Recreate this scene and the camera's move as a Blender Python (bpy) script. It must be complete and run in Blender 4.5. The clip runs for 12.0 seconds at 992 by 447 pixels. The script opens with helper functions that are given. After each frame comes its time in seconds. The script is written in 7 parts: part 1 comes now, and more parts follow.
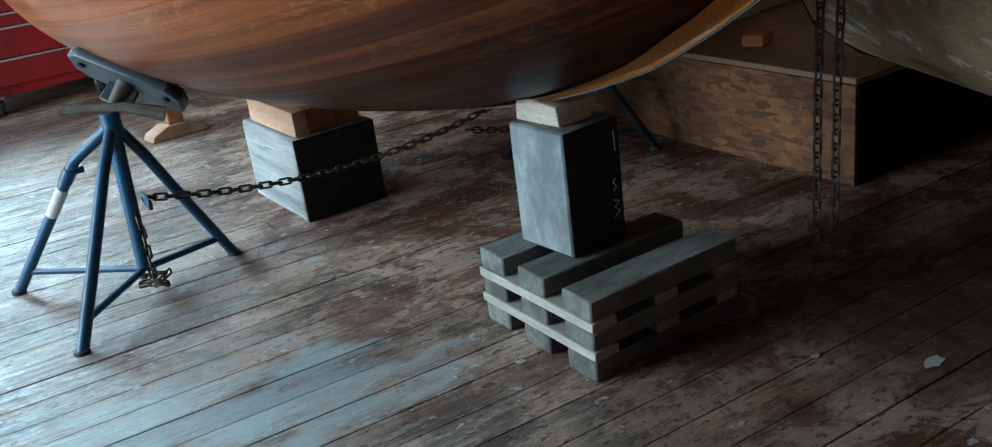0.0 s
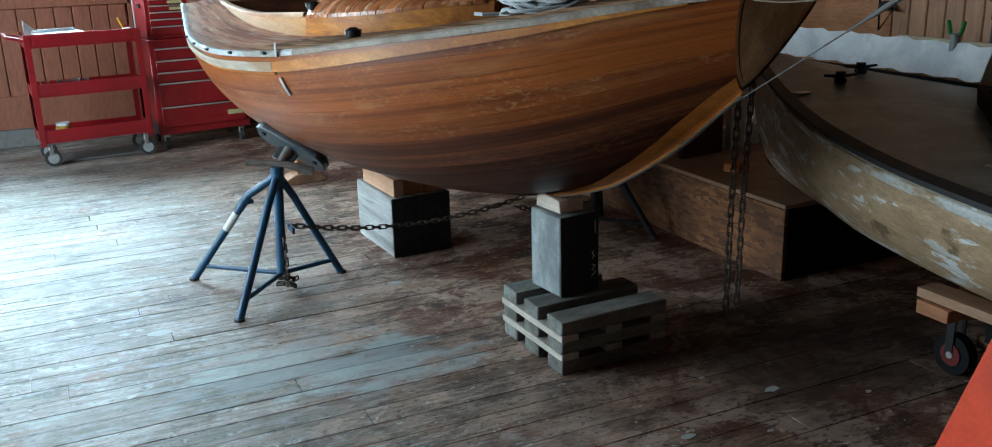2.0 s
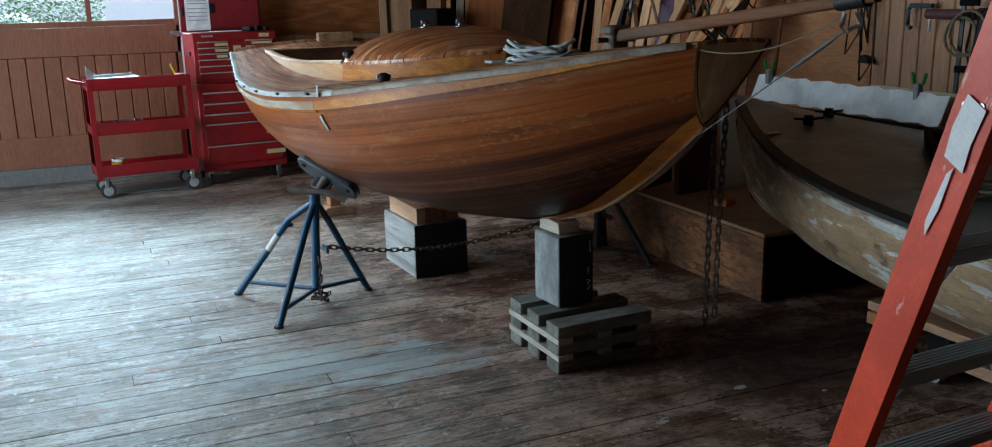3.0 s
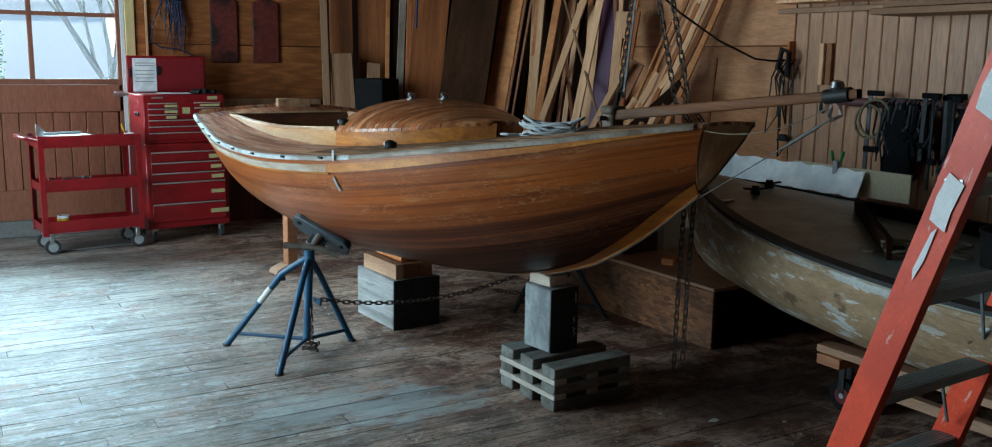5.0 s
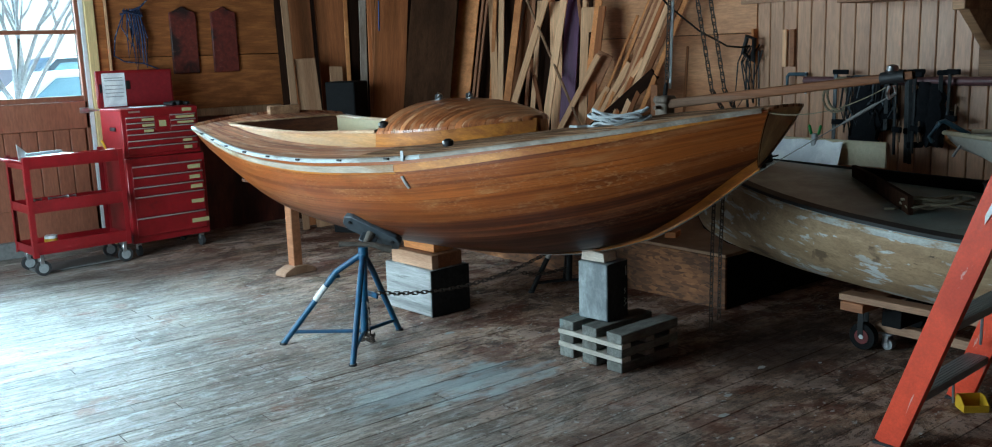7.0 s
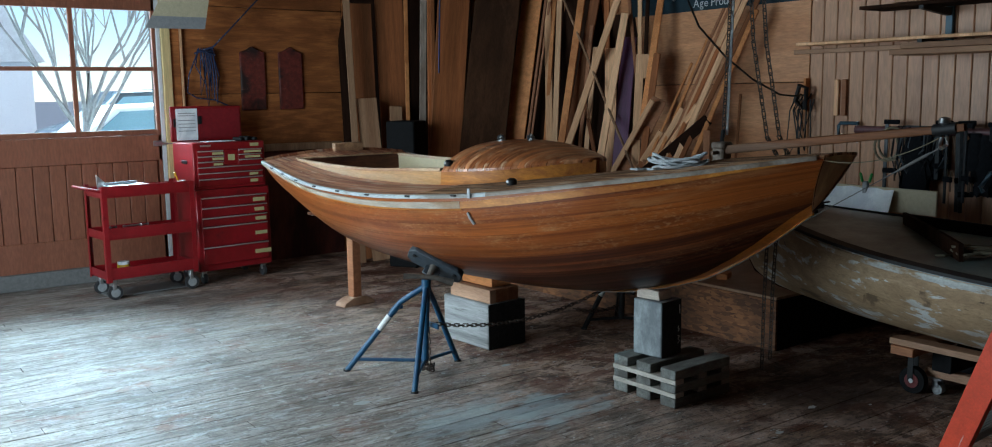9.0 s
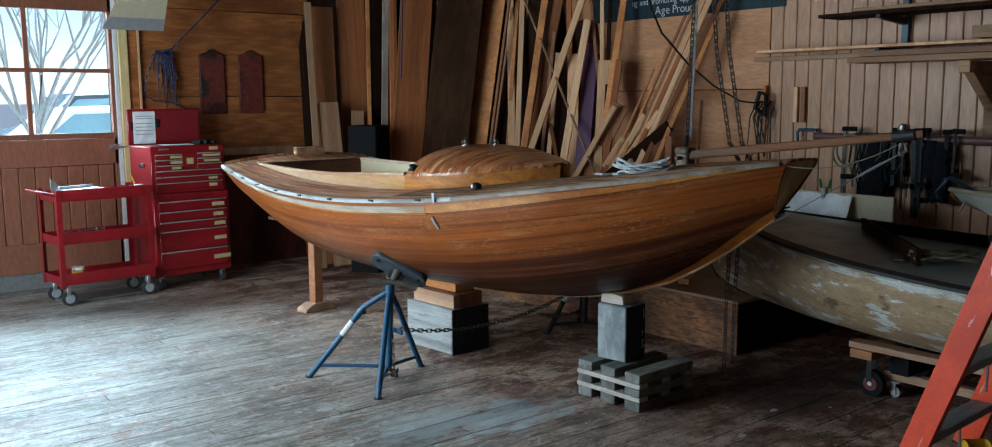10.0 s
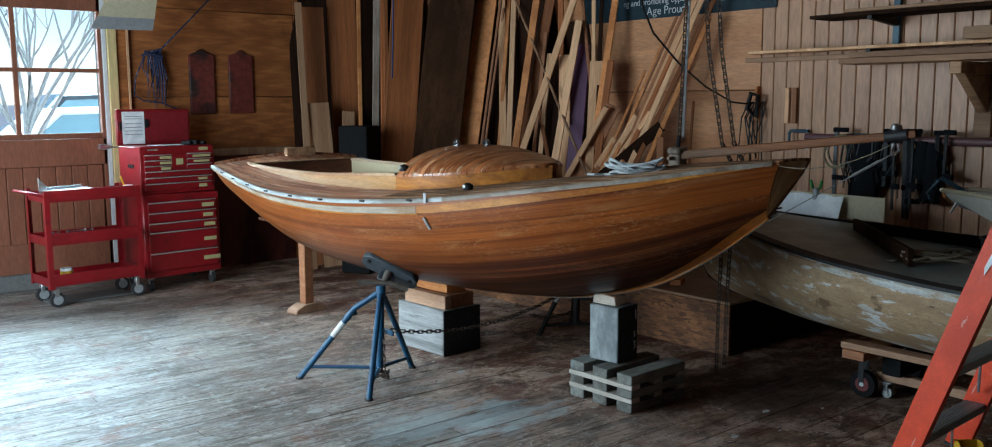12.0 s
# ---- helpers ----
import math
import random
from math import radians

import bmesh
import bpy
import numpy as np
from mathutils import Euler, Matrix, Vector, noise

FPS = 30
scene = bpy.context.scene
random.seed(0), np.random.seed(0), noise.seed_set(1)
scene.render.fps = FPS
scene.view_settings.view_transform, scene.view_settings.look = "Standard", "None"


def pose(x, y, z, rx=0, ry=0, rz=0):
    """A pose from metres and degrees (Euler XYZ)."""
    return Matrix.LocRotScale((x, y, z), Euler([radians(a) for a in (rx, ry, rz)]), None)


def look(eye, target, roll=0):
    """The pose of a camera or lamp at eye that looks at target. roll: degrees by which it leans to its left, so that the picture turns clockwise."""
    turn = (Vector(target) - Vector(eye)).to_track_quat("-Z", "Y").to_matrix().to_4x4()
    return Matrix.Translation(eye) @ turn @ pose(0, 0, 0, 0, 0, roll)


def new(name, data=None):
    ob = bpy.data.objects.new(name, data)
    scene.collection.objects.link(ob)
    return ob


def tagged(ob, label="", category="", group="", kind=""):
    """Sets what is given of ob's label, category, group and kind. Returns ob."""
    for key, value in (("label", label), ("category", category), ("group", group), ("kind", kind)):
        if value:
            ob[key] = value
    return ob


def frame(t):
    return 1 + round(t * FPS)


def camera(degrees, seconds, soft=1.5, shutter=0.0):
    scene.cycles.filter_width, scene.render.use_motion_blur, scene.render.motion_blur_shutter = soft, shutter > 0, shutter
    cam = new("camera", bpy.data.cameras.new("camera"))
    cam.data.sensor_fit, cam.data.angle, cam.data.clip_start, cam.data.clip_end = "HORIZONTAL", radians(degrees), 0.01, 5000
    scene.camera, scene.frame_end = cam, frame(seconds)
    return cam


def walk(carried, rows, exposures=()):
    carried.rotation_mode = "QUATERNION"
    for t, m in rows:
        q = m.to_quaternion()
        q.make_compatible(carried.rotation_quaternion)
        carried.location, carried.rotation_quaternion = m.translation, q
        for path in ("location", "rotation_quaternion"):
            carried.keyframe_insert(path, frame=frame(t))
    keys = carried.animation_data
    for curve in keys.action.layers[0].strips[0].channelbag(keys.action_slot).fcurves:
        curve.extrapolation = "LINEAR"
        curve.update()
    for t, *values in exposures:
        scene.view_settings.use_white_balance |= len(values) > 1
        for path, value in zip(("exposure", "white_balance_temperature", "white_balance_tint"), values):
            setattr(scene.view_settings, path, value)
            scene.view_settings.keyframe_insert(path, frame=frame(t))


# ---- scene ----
import functools

cam = camera(55.6, 12.0, soft=1.05)
EXPO = [(0, 1.38, 5900, 1), (0.5, 1.28, 6450, 8), (1, 1.28, 6350, 7), (1.5, 1.27, 6250, 7), (2, 1.25, 6170, 4), (2.5, 1.25, 6150, 4), (3, 0.84, 6250, 7), (3.5, 0.95, 6200, 7), (5.5, 1.02, 5850, -3), (6, 1.46, 5680, -4), (6.5, 1.32, 5780, -3), (7, 1.27, 5900, -1), (7.5, 1.22, 6100, 4), (9.5, 0.7, 6150, 6), (10, 1, 6150, 6), (10.5, 1.08, 6150, 6), (11, 1.06, 6150, 6), (12, 1.07, 6150, 6)]
PATH = [
    (0, (0.516, 0.293, 1.059), (1.421, 1.92, 0.327), -7.6),
    (0.5, (0.377, 0.02, 1.175), (1.183, 1.69, 0.425), -5.2),
    (1, (0.374, -0.277, 1.27), (1.189, 1.41, 0.572), -3.8),
    (1.5, (0.29, -0.554, 1.353), (1.055, 1.179, 0.712), -2.7),
    (2, (0.116, -0.81, 1.403), (0.912, 0.931, 0.824), -1.7),
    (2.5, (0.031, -1.082, 1.431), (0.829, 0.678, 0.916), -1.3),
    (3, (-0.031, -1.307, 1.426), (0.727, 0.481, 0.951), -1.3),
    (3.5, (-0.211, -1.414, 1.454), (0.612, 0.36, 1.034), -0.2),
    (3.7, (-0.294, -1.449, 1.469), (0.56, 0.317, 1.082), -0.3),
    (5.3, (-0.835, -1.455, 1.492), (0.229, 0.206, 1.164), 0.3),
    (5.5, (-0.943, -1.459, 1.518), (0.165, 0.178, 1.211), -0.4),
    (6, (-1.173, -1.5, 1.532), (0.036, 0.071, 1.268), -0.6),
    (6.5, (-1.374, -1.434, 1.522), (-0.165, 0.131, 1.228), -1.0),
    (7, (-1.633, -1.283, 1.534), (-0.405, 0.253, 1.174), -1.9),
    (7.5, (-1.752, -1.297, 1.544), (-0.551, 0.255, 1.16), -1.2),
    (7.7, (-1.759, -1.329, 1.547), (-0.578, 0.241, 1.179), -1.2),
    (9.3, (-1.859, -1.387, 1.552), (-0.679, 0.206, 1.289), -0.6),
    (9.5, (-1.862, -1.373, 1.543), (-0.66, 0.204, 1.282), -0.4),
    (10, (-1.859, -1.361, 1.546), (-0.619, 0.187, 1.283), -0.4),
    (10.5, (-1.842, -1.358, 1.544), (-0.6, 0.188, 1.279), -0.7),
    (11, (-1.848, -1.354, 1.543), (-0.6, 0.187, 1.279), -0.6),
    (11.5, (-1.842, -1.354, 1.546), (-0.593, 0.187, 1.282), -0.5),
    (12, (-1.851, -1.342, 1.536), (-0.596, 0.193, 1.277), -0.3),
]

walk(cam, [(t, look(eye, target, roll)) for t, eye, target, roll in PATH], exposures=EXPO)

# ---- light ----
world = bpy.data.worlds.new("sky")
scene.world = world
world.use_nodes = True
wn, wl = world.node_tree.nodes, world.node_tree.links
sky = wn.new("ShaderNodeTexSky")
sky.sky_type = "NISHITA"
sky.sun_disc = False
sky.sun_elevation, sky.sun_rotation = radians(42), radians(165)
sky.dust_density, sky.air_density = 0.1, 0.7
wl.new(sky.outputs[0], wn["Background"].inputs[0])
wn["Background"].inputs[1].default_value = 0.085


def area_light(name, m, w, h, power, colour):
    d = bpy.data.lights.new(name, "AREA")
    d.shape, d.size, d.size_y, d.energy, d.color = "RECTANGLE", w, h, power, colour
    ob = new(name, d)
    ob.matrix_world = m
    return ob


sun = bpy.data.lights.new("sun", "SUN")
sun.energy, sun.angle, sun.color = 1.0, radians(2), (1.0, 0.97, 0.93)
new("sun", sun).matrix_world = look((8, -30, 28), (0, 0, 0))
# daylight through the wide open doorway in the west wall
area_light("doorway_daylight", look((-2.78, 3.7, 1.5), (0, 3.3, 0.7)), 3.3, 2.85, 128, (0.80, 0.93, 1.0))
# the bright northern sky that the door's window lets in
area_light("sky_daylight", look((0, 22, 11.0), (0, 6, 0.5)), 30, 11, 15500, (0.64, 0.87, 1.0))

# ---- materials ----
def mat(name, base=(0.5, 0.5, 0.5), rough=0.6, metal=0.0, var=0.25, scale=6.0, stretch=(1, 1, 1), second=None,
        mix=(0.45, 0.6), bump=0.15, bscale=60.0, bstretch=None, random_tint=0.0, coat=0.0, island=0.0, rvar=0.12, wave=None, detail=6.0, spec=0.5, uv=False, patch=None, scratch=None, stain=None):
    """Base colour broken up by a coarse and a fine noise (object space), with relief, gloss changes and a tint for each object."""
    m = bpy.data.materials.new(name)
    m.use_nodes = True
    n, l = m.node_tree.nodes, m.node_tree.links
    b = n["Principled BSDF"]
    b.inputs["Metallic"].default_value = metal
    b.inputs["Specular IOR Level"].default_value = spec
    co = n.new("ShaderNodeTexCoord")
    info = n.new("ShaderNodeObjectInfo")
    shift = n.new("ShaderNodeVectorMath")
    shift.operation = "SCALE"
    shift.inputs[0].default_value = (13.1, 7.7, 5.3)
    l.new(info.outputs["Random"], shift.inputs["Scale"])
    add = n.new("ShaderNodeVectorMath")
    l.new(co.outputs["UV" if uv else "Object"], add.inputs[0])
    l.new(shift.outputs[0], add.inputs[1])
    vec = add.outputs[0]
    if island:
        geo = n.new("ShaderNodeNewGeometry")
        sh2 = n.new("ShaderNodeVectorMath")
        sh2.operation = "SCALE"
        sh2.inputs[0].default_value = (9.1, 4.7, 3.3)
        l.new(geo.outputs["Random Per Island"], sh2.inputs["Scale"])
        ad2 = n.new("ShaderNodeVectorMath")
        l.new(vec, ad2.inputs[0])
        l.new(sh2.outputs[0], ad2.inputs[1])
        vec = ad2.outputs[0]

    def noise_at(sc, st, dist=0.0):
        mp = n.new("ShaderNodeMapping")
        mp.inputs["Scale"].default_value = st
        l.new(vec, mp.inputs["Vector"])
        t = n.new("ShaderNodeTexNoise")
        t.inputs["Scale"].default_value = sc
        t.inputs["Detail"].default_value = detail
        t.inputs["Roughness"].default_value = 0.62
        t.inputs["Distortion"].default_value = dist
        l.new(mp.outputs[0], t.inputs["Vector"])
        return t.outputs["Fac"]

    coarse = noise_at(scale, stretch, 0.4)
    fine = noise_at(scale * 6.3, stretch, 0.2)
    ramp = n.new("ShaderNodeValToRGB")
    lo, hi = [max(0.0, c * (1 - var)) for c in base], [min(1.0, c * (1 + var)) for c in base]
    ramp.color_ramp.elements[0].position, ramp.color_ramp.elements[1].position = 0.3, 0.7
    ramp.color_ramp.elements[0].color, ramp.color_ramp.elements[1].color = (*lo, 1), (*hi, 1)
    l.new(fine, ramp.inputs[0])
    col = ramp.outputs[0]
    if second:
        r2 = n.new("ShaderNodeValToRGB")
        r2.color_ramp.elements[0].position, r2.color_ramp.elements[1].position = mix
        l.new(coarse, r2.inputs[0])
        mx = n.new("ShaderNodeMix")
        mx.data_type = "RGBA"
        l.new(r2.outputs[0], mx.inputs["Factor"])
        l.new(col, mx.inputs["A"])
        mx.inputs["B"].default_value = (*second, 1)
        col = mx.outputs["Result"]
    if wave:
        wscale, wdist, wcol, wamt = wave
        mp = n.new("ShaderNodeMapping")
        mp.inputs["Scale"].default_value = stretch
        l.new(vec, mp.inputs["Vector"])
        w = n.new("ShaderNodeTexWave")
        w.inputs["Scale"].default_value = wscale
        w.inputs["Distortion"].default_value = wdist
        w.inputs["Detail"].default_value = 3.0
        w.inputs["Detail Scale"].default_value = 1.4
        l.new(mp.outputs[0], w.inputs["Vector"])
        wr = n.new("ShaderNodeMath")
        wr.operation = "MULTIPLY"
        wr.inputs[1].default_value = wamt
        l.new(w.outputs["Fac"], wr.inputs[0])
        mx = n.new("ShaderNodeMix")
        mx.data_type = "RGBA"
        l.new(wr.outputs[0], mx.inputs["Factor"])
        l.new(col, mx.inputs["A"])
        mx.inputs["B"].default_value = (*wcol, 1)
        col = mx.outputs["Result"]
    for extra in (patch, stain, scratch):
        if not extra:
            continue
        pscale, pstretch, p0, p1, pcol, pamt = extra
        pr = n.new("ShaderNodeMapRange")
        pr.inputs["From Min"].default_value, pr.inputs["From Max"].default_value, pr.inputs["To Max"].default_value = p0, p1, pamt
        l.new(noise_at(pscale, pstretch, 0.5), pr.inputs["Value"])
        if extra is scratch:
            # worn only here and there
            wm = n.new("ShaderNodeMapRange")
            wm.inputs["From Min"].default_value, wm.inputs["From Max"].default_value, wm.inputs["To Max"].default_value = 0.47, 0.60, pamt
            l.new(noise_at(1.3, (1.5, 1, 1), 0.3), wm.inputs["Value"])
            l.new(wm.outputs[0], pr.inputs["To Max"])
        mx = n.new("ShaderNodeMix")
        mx.data_type = "RGBA"
        l.new(pr.outputs[0], mx.inputs["Factor"])
        l.new(col, mx.inputs["A"])
        mx.inputs["B"].default_value = (*pcol, 1)
        col = mx.outputs["Result"]
    grain = 0.22 if min(stretch) < 0.5 else 0.10
    gr = n.new("ShaderNodeMapRange")
    gr.inputs["From Min"].default_value, gr.inputs["From Max"].default_value = 0.3, 0.7
    gr.inputs["To Min"].default_value, gr.inputs["To Max"].default_value = 1 - grain, 1 + grain
    l.new(noise_at(scale * 34, stretch), gr.inputs["Value"])
    gm = n.new("ShaderNodeVectorMath")
    gm.operation = "SCALE"
    l.new(col, gm.inputs[0])
    l.new(gr.outputs[0], gm.inputs["Scale"])
    col = gm.outputs[0]
    if random_tint or island:
        hsv = n.new("ShaderNodeHueSaturation")
        mr = n.new("ShaderNodeMapRange")
        amt = random_tint or island
        mr.inputs["To Min"].default_value, mr.inputs["To Max"].default_value = 1 - amt, 1 + amt
        l.new(geo.outputs["Random Per Island"] if island else info.outputs["Random"], mr.inputs["Value"])
        l.new(mr.outputs[0], hsv.inputs["Value"])
        l.new(col, hsv.inputs["Color"])
        col = hsv.outputs[0]
    l.new(col, b.inputs["Base Color"])
    rr = n.new("ShaderNodeMapRange")
    rr.inputs["To Min"].default_value, rr.inputs["To Max"].default_value = max(0.03, rough - rvar), min(1.0, rough + rvar)
    l.new(coarse, rr.inputs["Value"])
    l.new(rr.outputs[0], b.inputs["Roughness"])
    if coat:
        b.inputs["Coat Weight"].default_value = coat
        b.inputs["Coat Roughness"].default_value = 0.12
    if bump:
        bp = n.new("ShaderNodeBump")
        bp.inputs["Strength"].default_value = bump
        bp.inputs["Distance"].default_value = 0.004
        l.new(noise_at(bscale, bstretch or stretch), bp.inputs["Height"])
        l.new(bp.outputs[0], b.inputs["Normal"])
    return m


GX, GY, GZ = (0.06, 1, 1), (1, 0.06, 1), (1, 1, 0.06)


def floor_material():
    """Worn boards: a tint for each board, streaky grain, pale scuffs, dark grime and old paint stains that run across boards."""
    m = bpy.data.materials.new("floor_board")
    m.use_nodes = True
    n, l = m.node_tree.nodes, m.node_tree.links
    b = n["Principled BSDF"]
    geo, info = n.new("ShaderNodeNewGeometry"), n.new("ShaderNodeObjectInfo")

    def vec_scale(v, st, shift=None):
        mp = n.new("ShaderNodeMapping")
        mp.inputs["Scale"].default_value = st
        l.new(v, mp.inputs["Vector"])
        if shift is not None:
            l.new(shift, mp.inputs["Location"])
        return mp.outputs[0]

    sh = n.new("ShaderNodeVectorMath")
    sh.operation = "SCALE"
    sh.inputs[0].default_value = (31, 17, 3)
    l.new(info.outputs["Random"], sh.inputs["Scale"])

    def nz(st, sc, detail=8, rough=0.65, own=True, dist=0.0):
        t = n.new("ShaderNodeTexNoise")
        t.inputs["Scale"].default_value, t.inputs["Detail"].default_value = sc, detail
        t.inputs["Roughness"].default_value, t.inputs["Distortion"].default_value = rough, dist
        l.new(vec_scale(geo.outputs["Position"], st, sh.outputs[0] if own else None), t.inputs["Vector"])
        return t.outputs["Fac"]

    def ramp(f, p0, p1, c0=(0, 0, 0), c1=(1, 1, 1)):
        r = n.new("ShaderNodeValToRGB")
        r.color_ramp.elements[0].position, r.color_ramp.elements[1].position = p0, p1
        r.color_ramp.elements[0].color, r.color_ramp.elements[1].color = (*c0, 1), (*c1, 1)
        l.new(f, r.inputs[0])
        return r.outputs[0]

    def mixc(f, a, c, amount=1.0):
        mx = n.new("ShaderNodeMix")
        mx.data_type = "RGBA"
        if amount != 1.0:
            mu = n.new("ShaderNodeMath")
            mu.operation = "MULTIPLY"
            mu.inputs[1].default_value = amount
            l.new(f, mu.inputs[0])
            f = mu.outputs[0]
        l.new(f, mx.inputs["Factor"])
        l.new(a, mx.inputs["A"])
        if isinstance(c, tuple):
            mx.inputs["B"].default_value = (*c, 1)
        else:
            l.new(c, mx.inputs["B"])
        return mx.outputs["Result"]

    streak = nz((0.5, 9, 1), 6.0)
    col = ramp(streak, 0.40, 0.60, (0.110, 0.086, 0.068), (0.330, 0.288, 0.250))
    wear = nz((0.8, 1.6, 1), 1.1, 6, 0.65, False)
    col = mixc(ramp(wear, 0.46, 0.60), col, (0.37, 0.333, 0.298), 0.6)
    # away from the walked lane the old brown finish is left, oily and stained
    sep = n.new("ShaderNodeSeparateXYZ")
    l.new(geo.outputs["Position"], sep.inputs[0])
    edge = n.new("ShaderNodeMath")
    edge.operation = "MULTIPLY_ADD"
    edge.inputs[1].default_value = 2.6
    l.new(nz((1, 1, 1), 0.9, 6, 0.65, False), edge.inputs[0])
    l.new(sep.outputs["X"], edge.inputs[2])
    mlane = n.new("ShaderNodeMapRange")
    mlane.inputs["From Min"].default_value, mlane.inputs["From Max"].default_value = 1.5, 3.0
    l.new(edge.outputs[0], mlane.inputs["Value"])
    old = ramp(nz((0.9, 1.3, 1), 3.0, 12, 0.8, False, 0.3), 0.43, 0.57, (0.048, 0.019, 0.012), (0.42, 0.255, 0.175))
    col = mixc(mlane.outputs[0], col, old, 0.92)
    grime = nz((0.8, 1.4, 1), 1.9, 10, 0.75, False, 0.6)
    col = mixc(ramp(grime, 0.50, 0.57), col, (0.052, 0.030, 0.020), 0.55)
    rust = nz((1.0, 1.2, 1), 2.7, 8, 0.7, False, 0.4)
    col = mixc(ramp(rust, 0.56, 0.64), col, (0.180, 0.058, 0.028), 0.7)
    scuff = nz((0.9, 3.2, 1), 6.0, 10, 0.75, False, 0.4)
    col = mixc(ramp(scuff, 0.53, 0.585), col, ramp(mlane.outputs[0], 0.2, 0.9, (0.45, 0.455, 0.455), (0.36, 0.225, 0.145)), 0.6)
    scuff2 = nz((0.7, 10, 1), 9.0, 8, 0.7, True)
    col = mixc(ramp(scuff2, 0.54, 0.60), col, (0.050, 0.038, 0.030), 0.5)
    fibre = nz((0.35, 26, 1), 13.0, 6, 0.7, True)
    col = mixc(ramp(fibre, 0.50, 0.60), col, (0.045, 0.034, 0.028), 0.55)
    flake = nz((1.1, 2.6, 1), 15.0, 6, 0.8, False, 0.5)
    col = mixc(ramp(flake, 0.565, 0.590), col, ramp(mlane.outputs[0], 0.2, 0.9, (0.40, 0.375, 0.345), (0.36, 0.245, 0.175)), 0.55)
    # dark spills and bare pinkish wood in the unswept part

    def there(f):
        mu = n.new("ShaderNodeMath")
        mu.operation = "MULTIPLY"
        l.new(f, mu.inputs[0])
        l.new(mlane.outputs[0], mu.inputs[1])
        return mu.outputs[0]

    col = mixc(there(ramp(nz((1, 1.3, 1), 4.0, 12, 0.72, False, 0.8), 0.505, 0.54)), col, (0.50, 0.355, 0.290), 0.55)
    col = mixc(there(ramp(nz((1, 1.2, 1), 2.1, 12, 0.72, False, 1.2), 0.51, 0.56)), col, (0.095, 0.026, 0.013), 0.75)
    specks = nz((1, 1.8, 1), 30, 4, 0.6, False)
    col = mixc(ramp(specks, 0.585, 0.63), col, (0.035, 0.025, 0.02), 0.75)
    pale = nz((1, 1.4, 1), 23, 3, 0.6, True)
    col = mixc(ramp(pale, 0.66, 0.69), col, (0.50, 0.50, 0.49), 0.7)
    # spilt blue-grey paint, scrubbed thin
    for centre, size in (((0.70, 2.22, 0), (1.35, 0.75, 1)), ((1.0, 2.08, 0), (1.0, 0.6, 1))):
        mp = n.new("ShaderNodeMapping")
        mp.vector_type = "TEXTURE"
        mp.inputs["Location"].default_value, mp.inputs["Scale"].default_value = centre, size
        l.new(geo.outputs["Position"], mp.inputs["Vector"])
        ln = n.new("ShaderNodeVectorMath")
        ln.operation = "LENGTH"
        l.new(mp.outputs[0], ln.inputs[0])
        sub = n.new("ShaderNodeMath")
        sub.operation = "ADD"
        l.new(ln.outputs["Value"], sub.inputs[0])
        wob = n.new("ShaderNodeMath")
        wob.operation = "MULTIPLY"
        wob.inputs[1].default_value = 1.3
        l.new(nz((1, 2, 1), 5.0, 6, 0.6, False), wob.inputs[0])
        l.new(wob.outputs[0], sub.inputs[1])
        inv = ramp(sub.outputs[0], 0.80, 1.0, (1, 1, 1), (0, 0, 0))
        half = n.new("ShaderNodeMath")
        half.operation = "MULTIPLY"
        half.inputs[1].default_value = 0.6
        l.new(inv, half.inputs[0])
        col = mixc(half.outputs[0], col, (0.30, 0.355, 0.37))
    # dark patch by the platform: the shadow there, painted into the boards
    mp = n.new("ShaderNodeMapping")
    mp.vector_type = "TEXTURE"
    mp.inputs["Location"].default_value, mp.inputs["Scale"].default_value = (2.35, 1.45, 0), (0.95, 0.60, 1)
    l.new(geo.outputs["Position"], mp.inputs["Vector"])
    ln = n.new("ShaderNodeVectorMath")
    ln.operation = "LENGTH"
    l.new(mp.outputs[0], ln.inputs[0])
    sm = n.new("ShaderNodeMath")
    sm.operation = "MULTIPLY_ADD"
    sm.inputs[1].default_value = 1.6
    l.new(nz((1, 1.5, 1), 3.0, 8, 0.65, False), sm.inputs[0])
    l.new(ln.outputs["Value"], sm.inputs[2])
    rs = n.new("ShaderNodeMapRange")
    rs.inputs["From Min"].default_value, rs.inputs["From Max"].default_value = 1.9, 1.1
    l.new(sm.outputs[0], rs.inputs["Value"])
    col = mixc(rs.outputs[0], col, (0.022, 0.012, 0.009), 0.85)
    hsv = n.new("ShaderNodeHueSaturation")
    mr = n.new("ShaderNodeMapRange")
    mr.inputs["To Min"].default_value, mr.inputs["To Max"].default_value = 0.82, 1.2
    l.new(info.outputs["Random"], mr.inputs["Value"])
    l.new(mr.outputs[0], hsv.inputs["Value"])
    l.new(col, hsv.inputs["Color"])
    l.new(hsv.outputs[0], b.inputs["Base Color"])
    rr = n.new("ShaderNodeMapRange")
    rr.inputs["From Min"].default_value, rr.inputs["From Max"].default_value = 0.35, 0.65
    rr.inputs["To Min"].default_value, rr.inputs["To Max"].default_value = 0.64, 0.37
    l.new(nz((0.8, 8, 1), 8.0, 10, 0.8, False), rr.inputs["Value"])
    rough = n.new("ShaderNodeMath")
    rough.operation = "MULTIPLY_ADD"
    rough.inputs[1].default_value = 0.22
    l.new(mlane.outputs[0], rough.inputs[0])
    l.new(rr.outputs[0], rough.inputs[2])
    l.new(rough.outputs[0], b.inputs["Roughness"])
    sp = n.new("ShaderNodeMapRange")
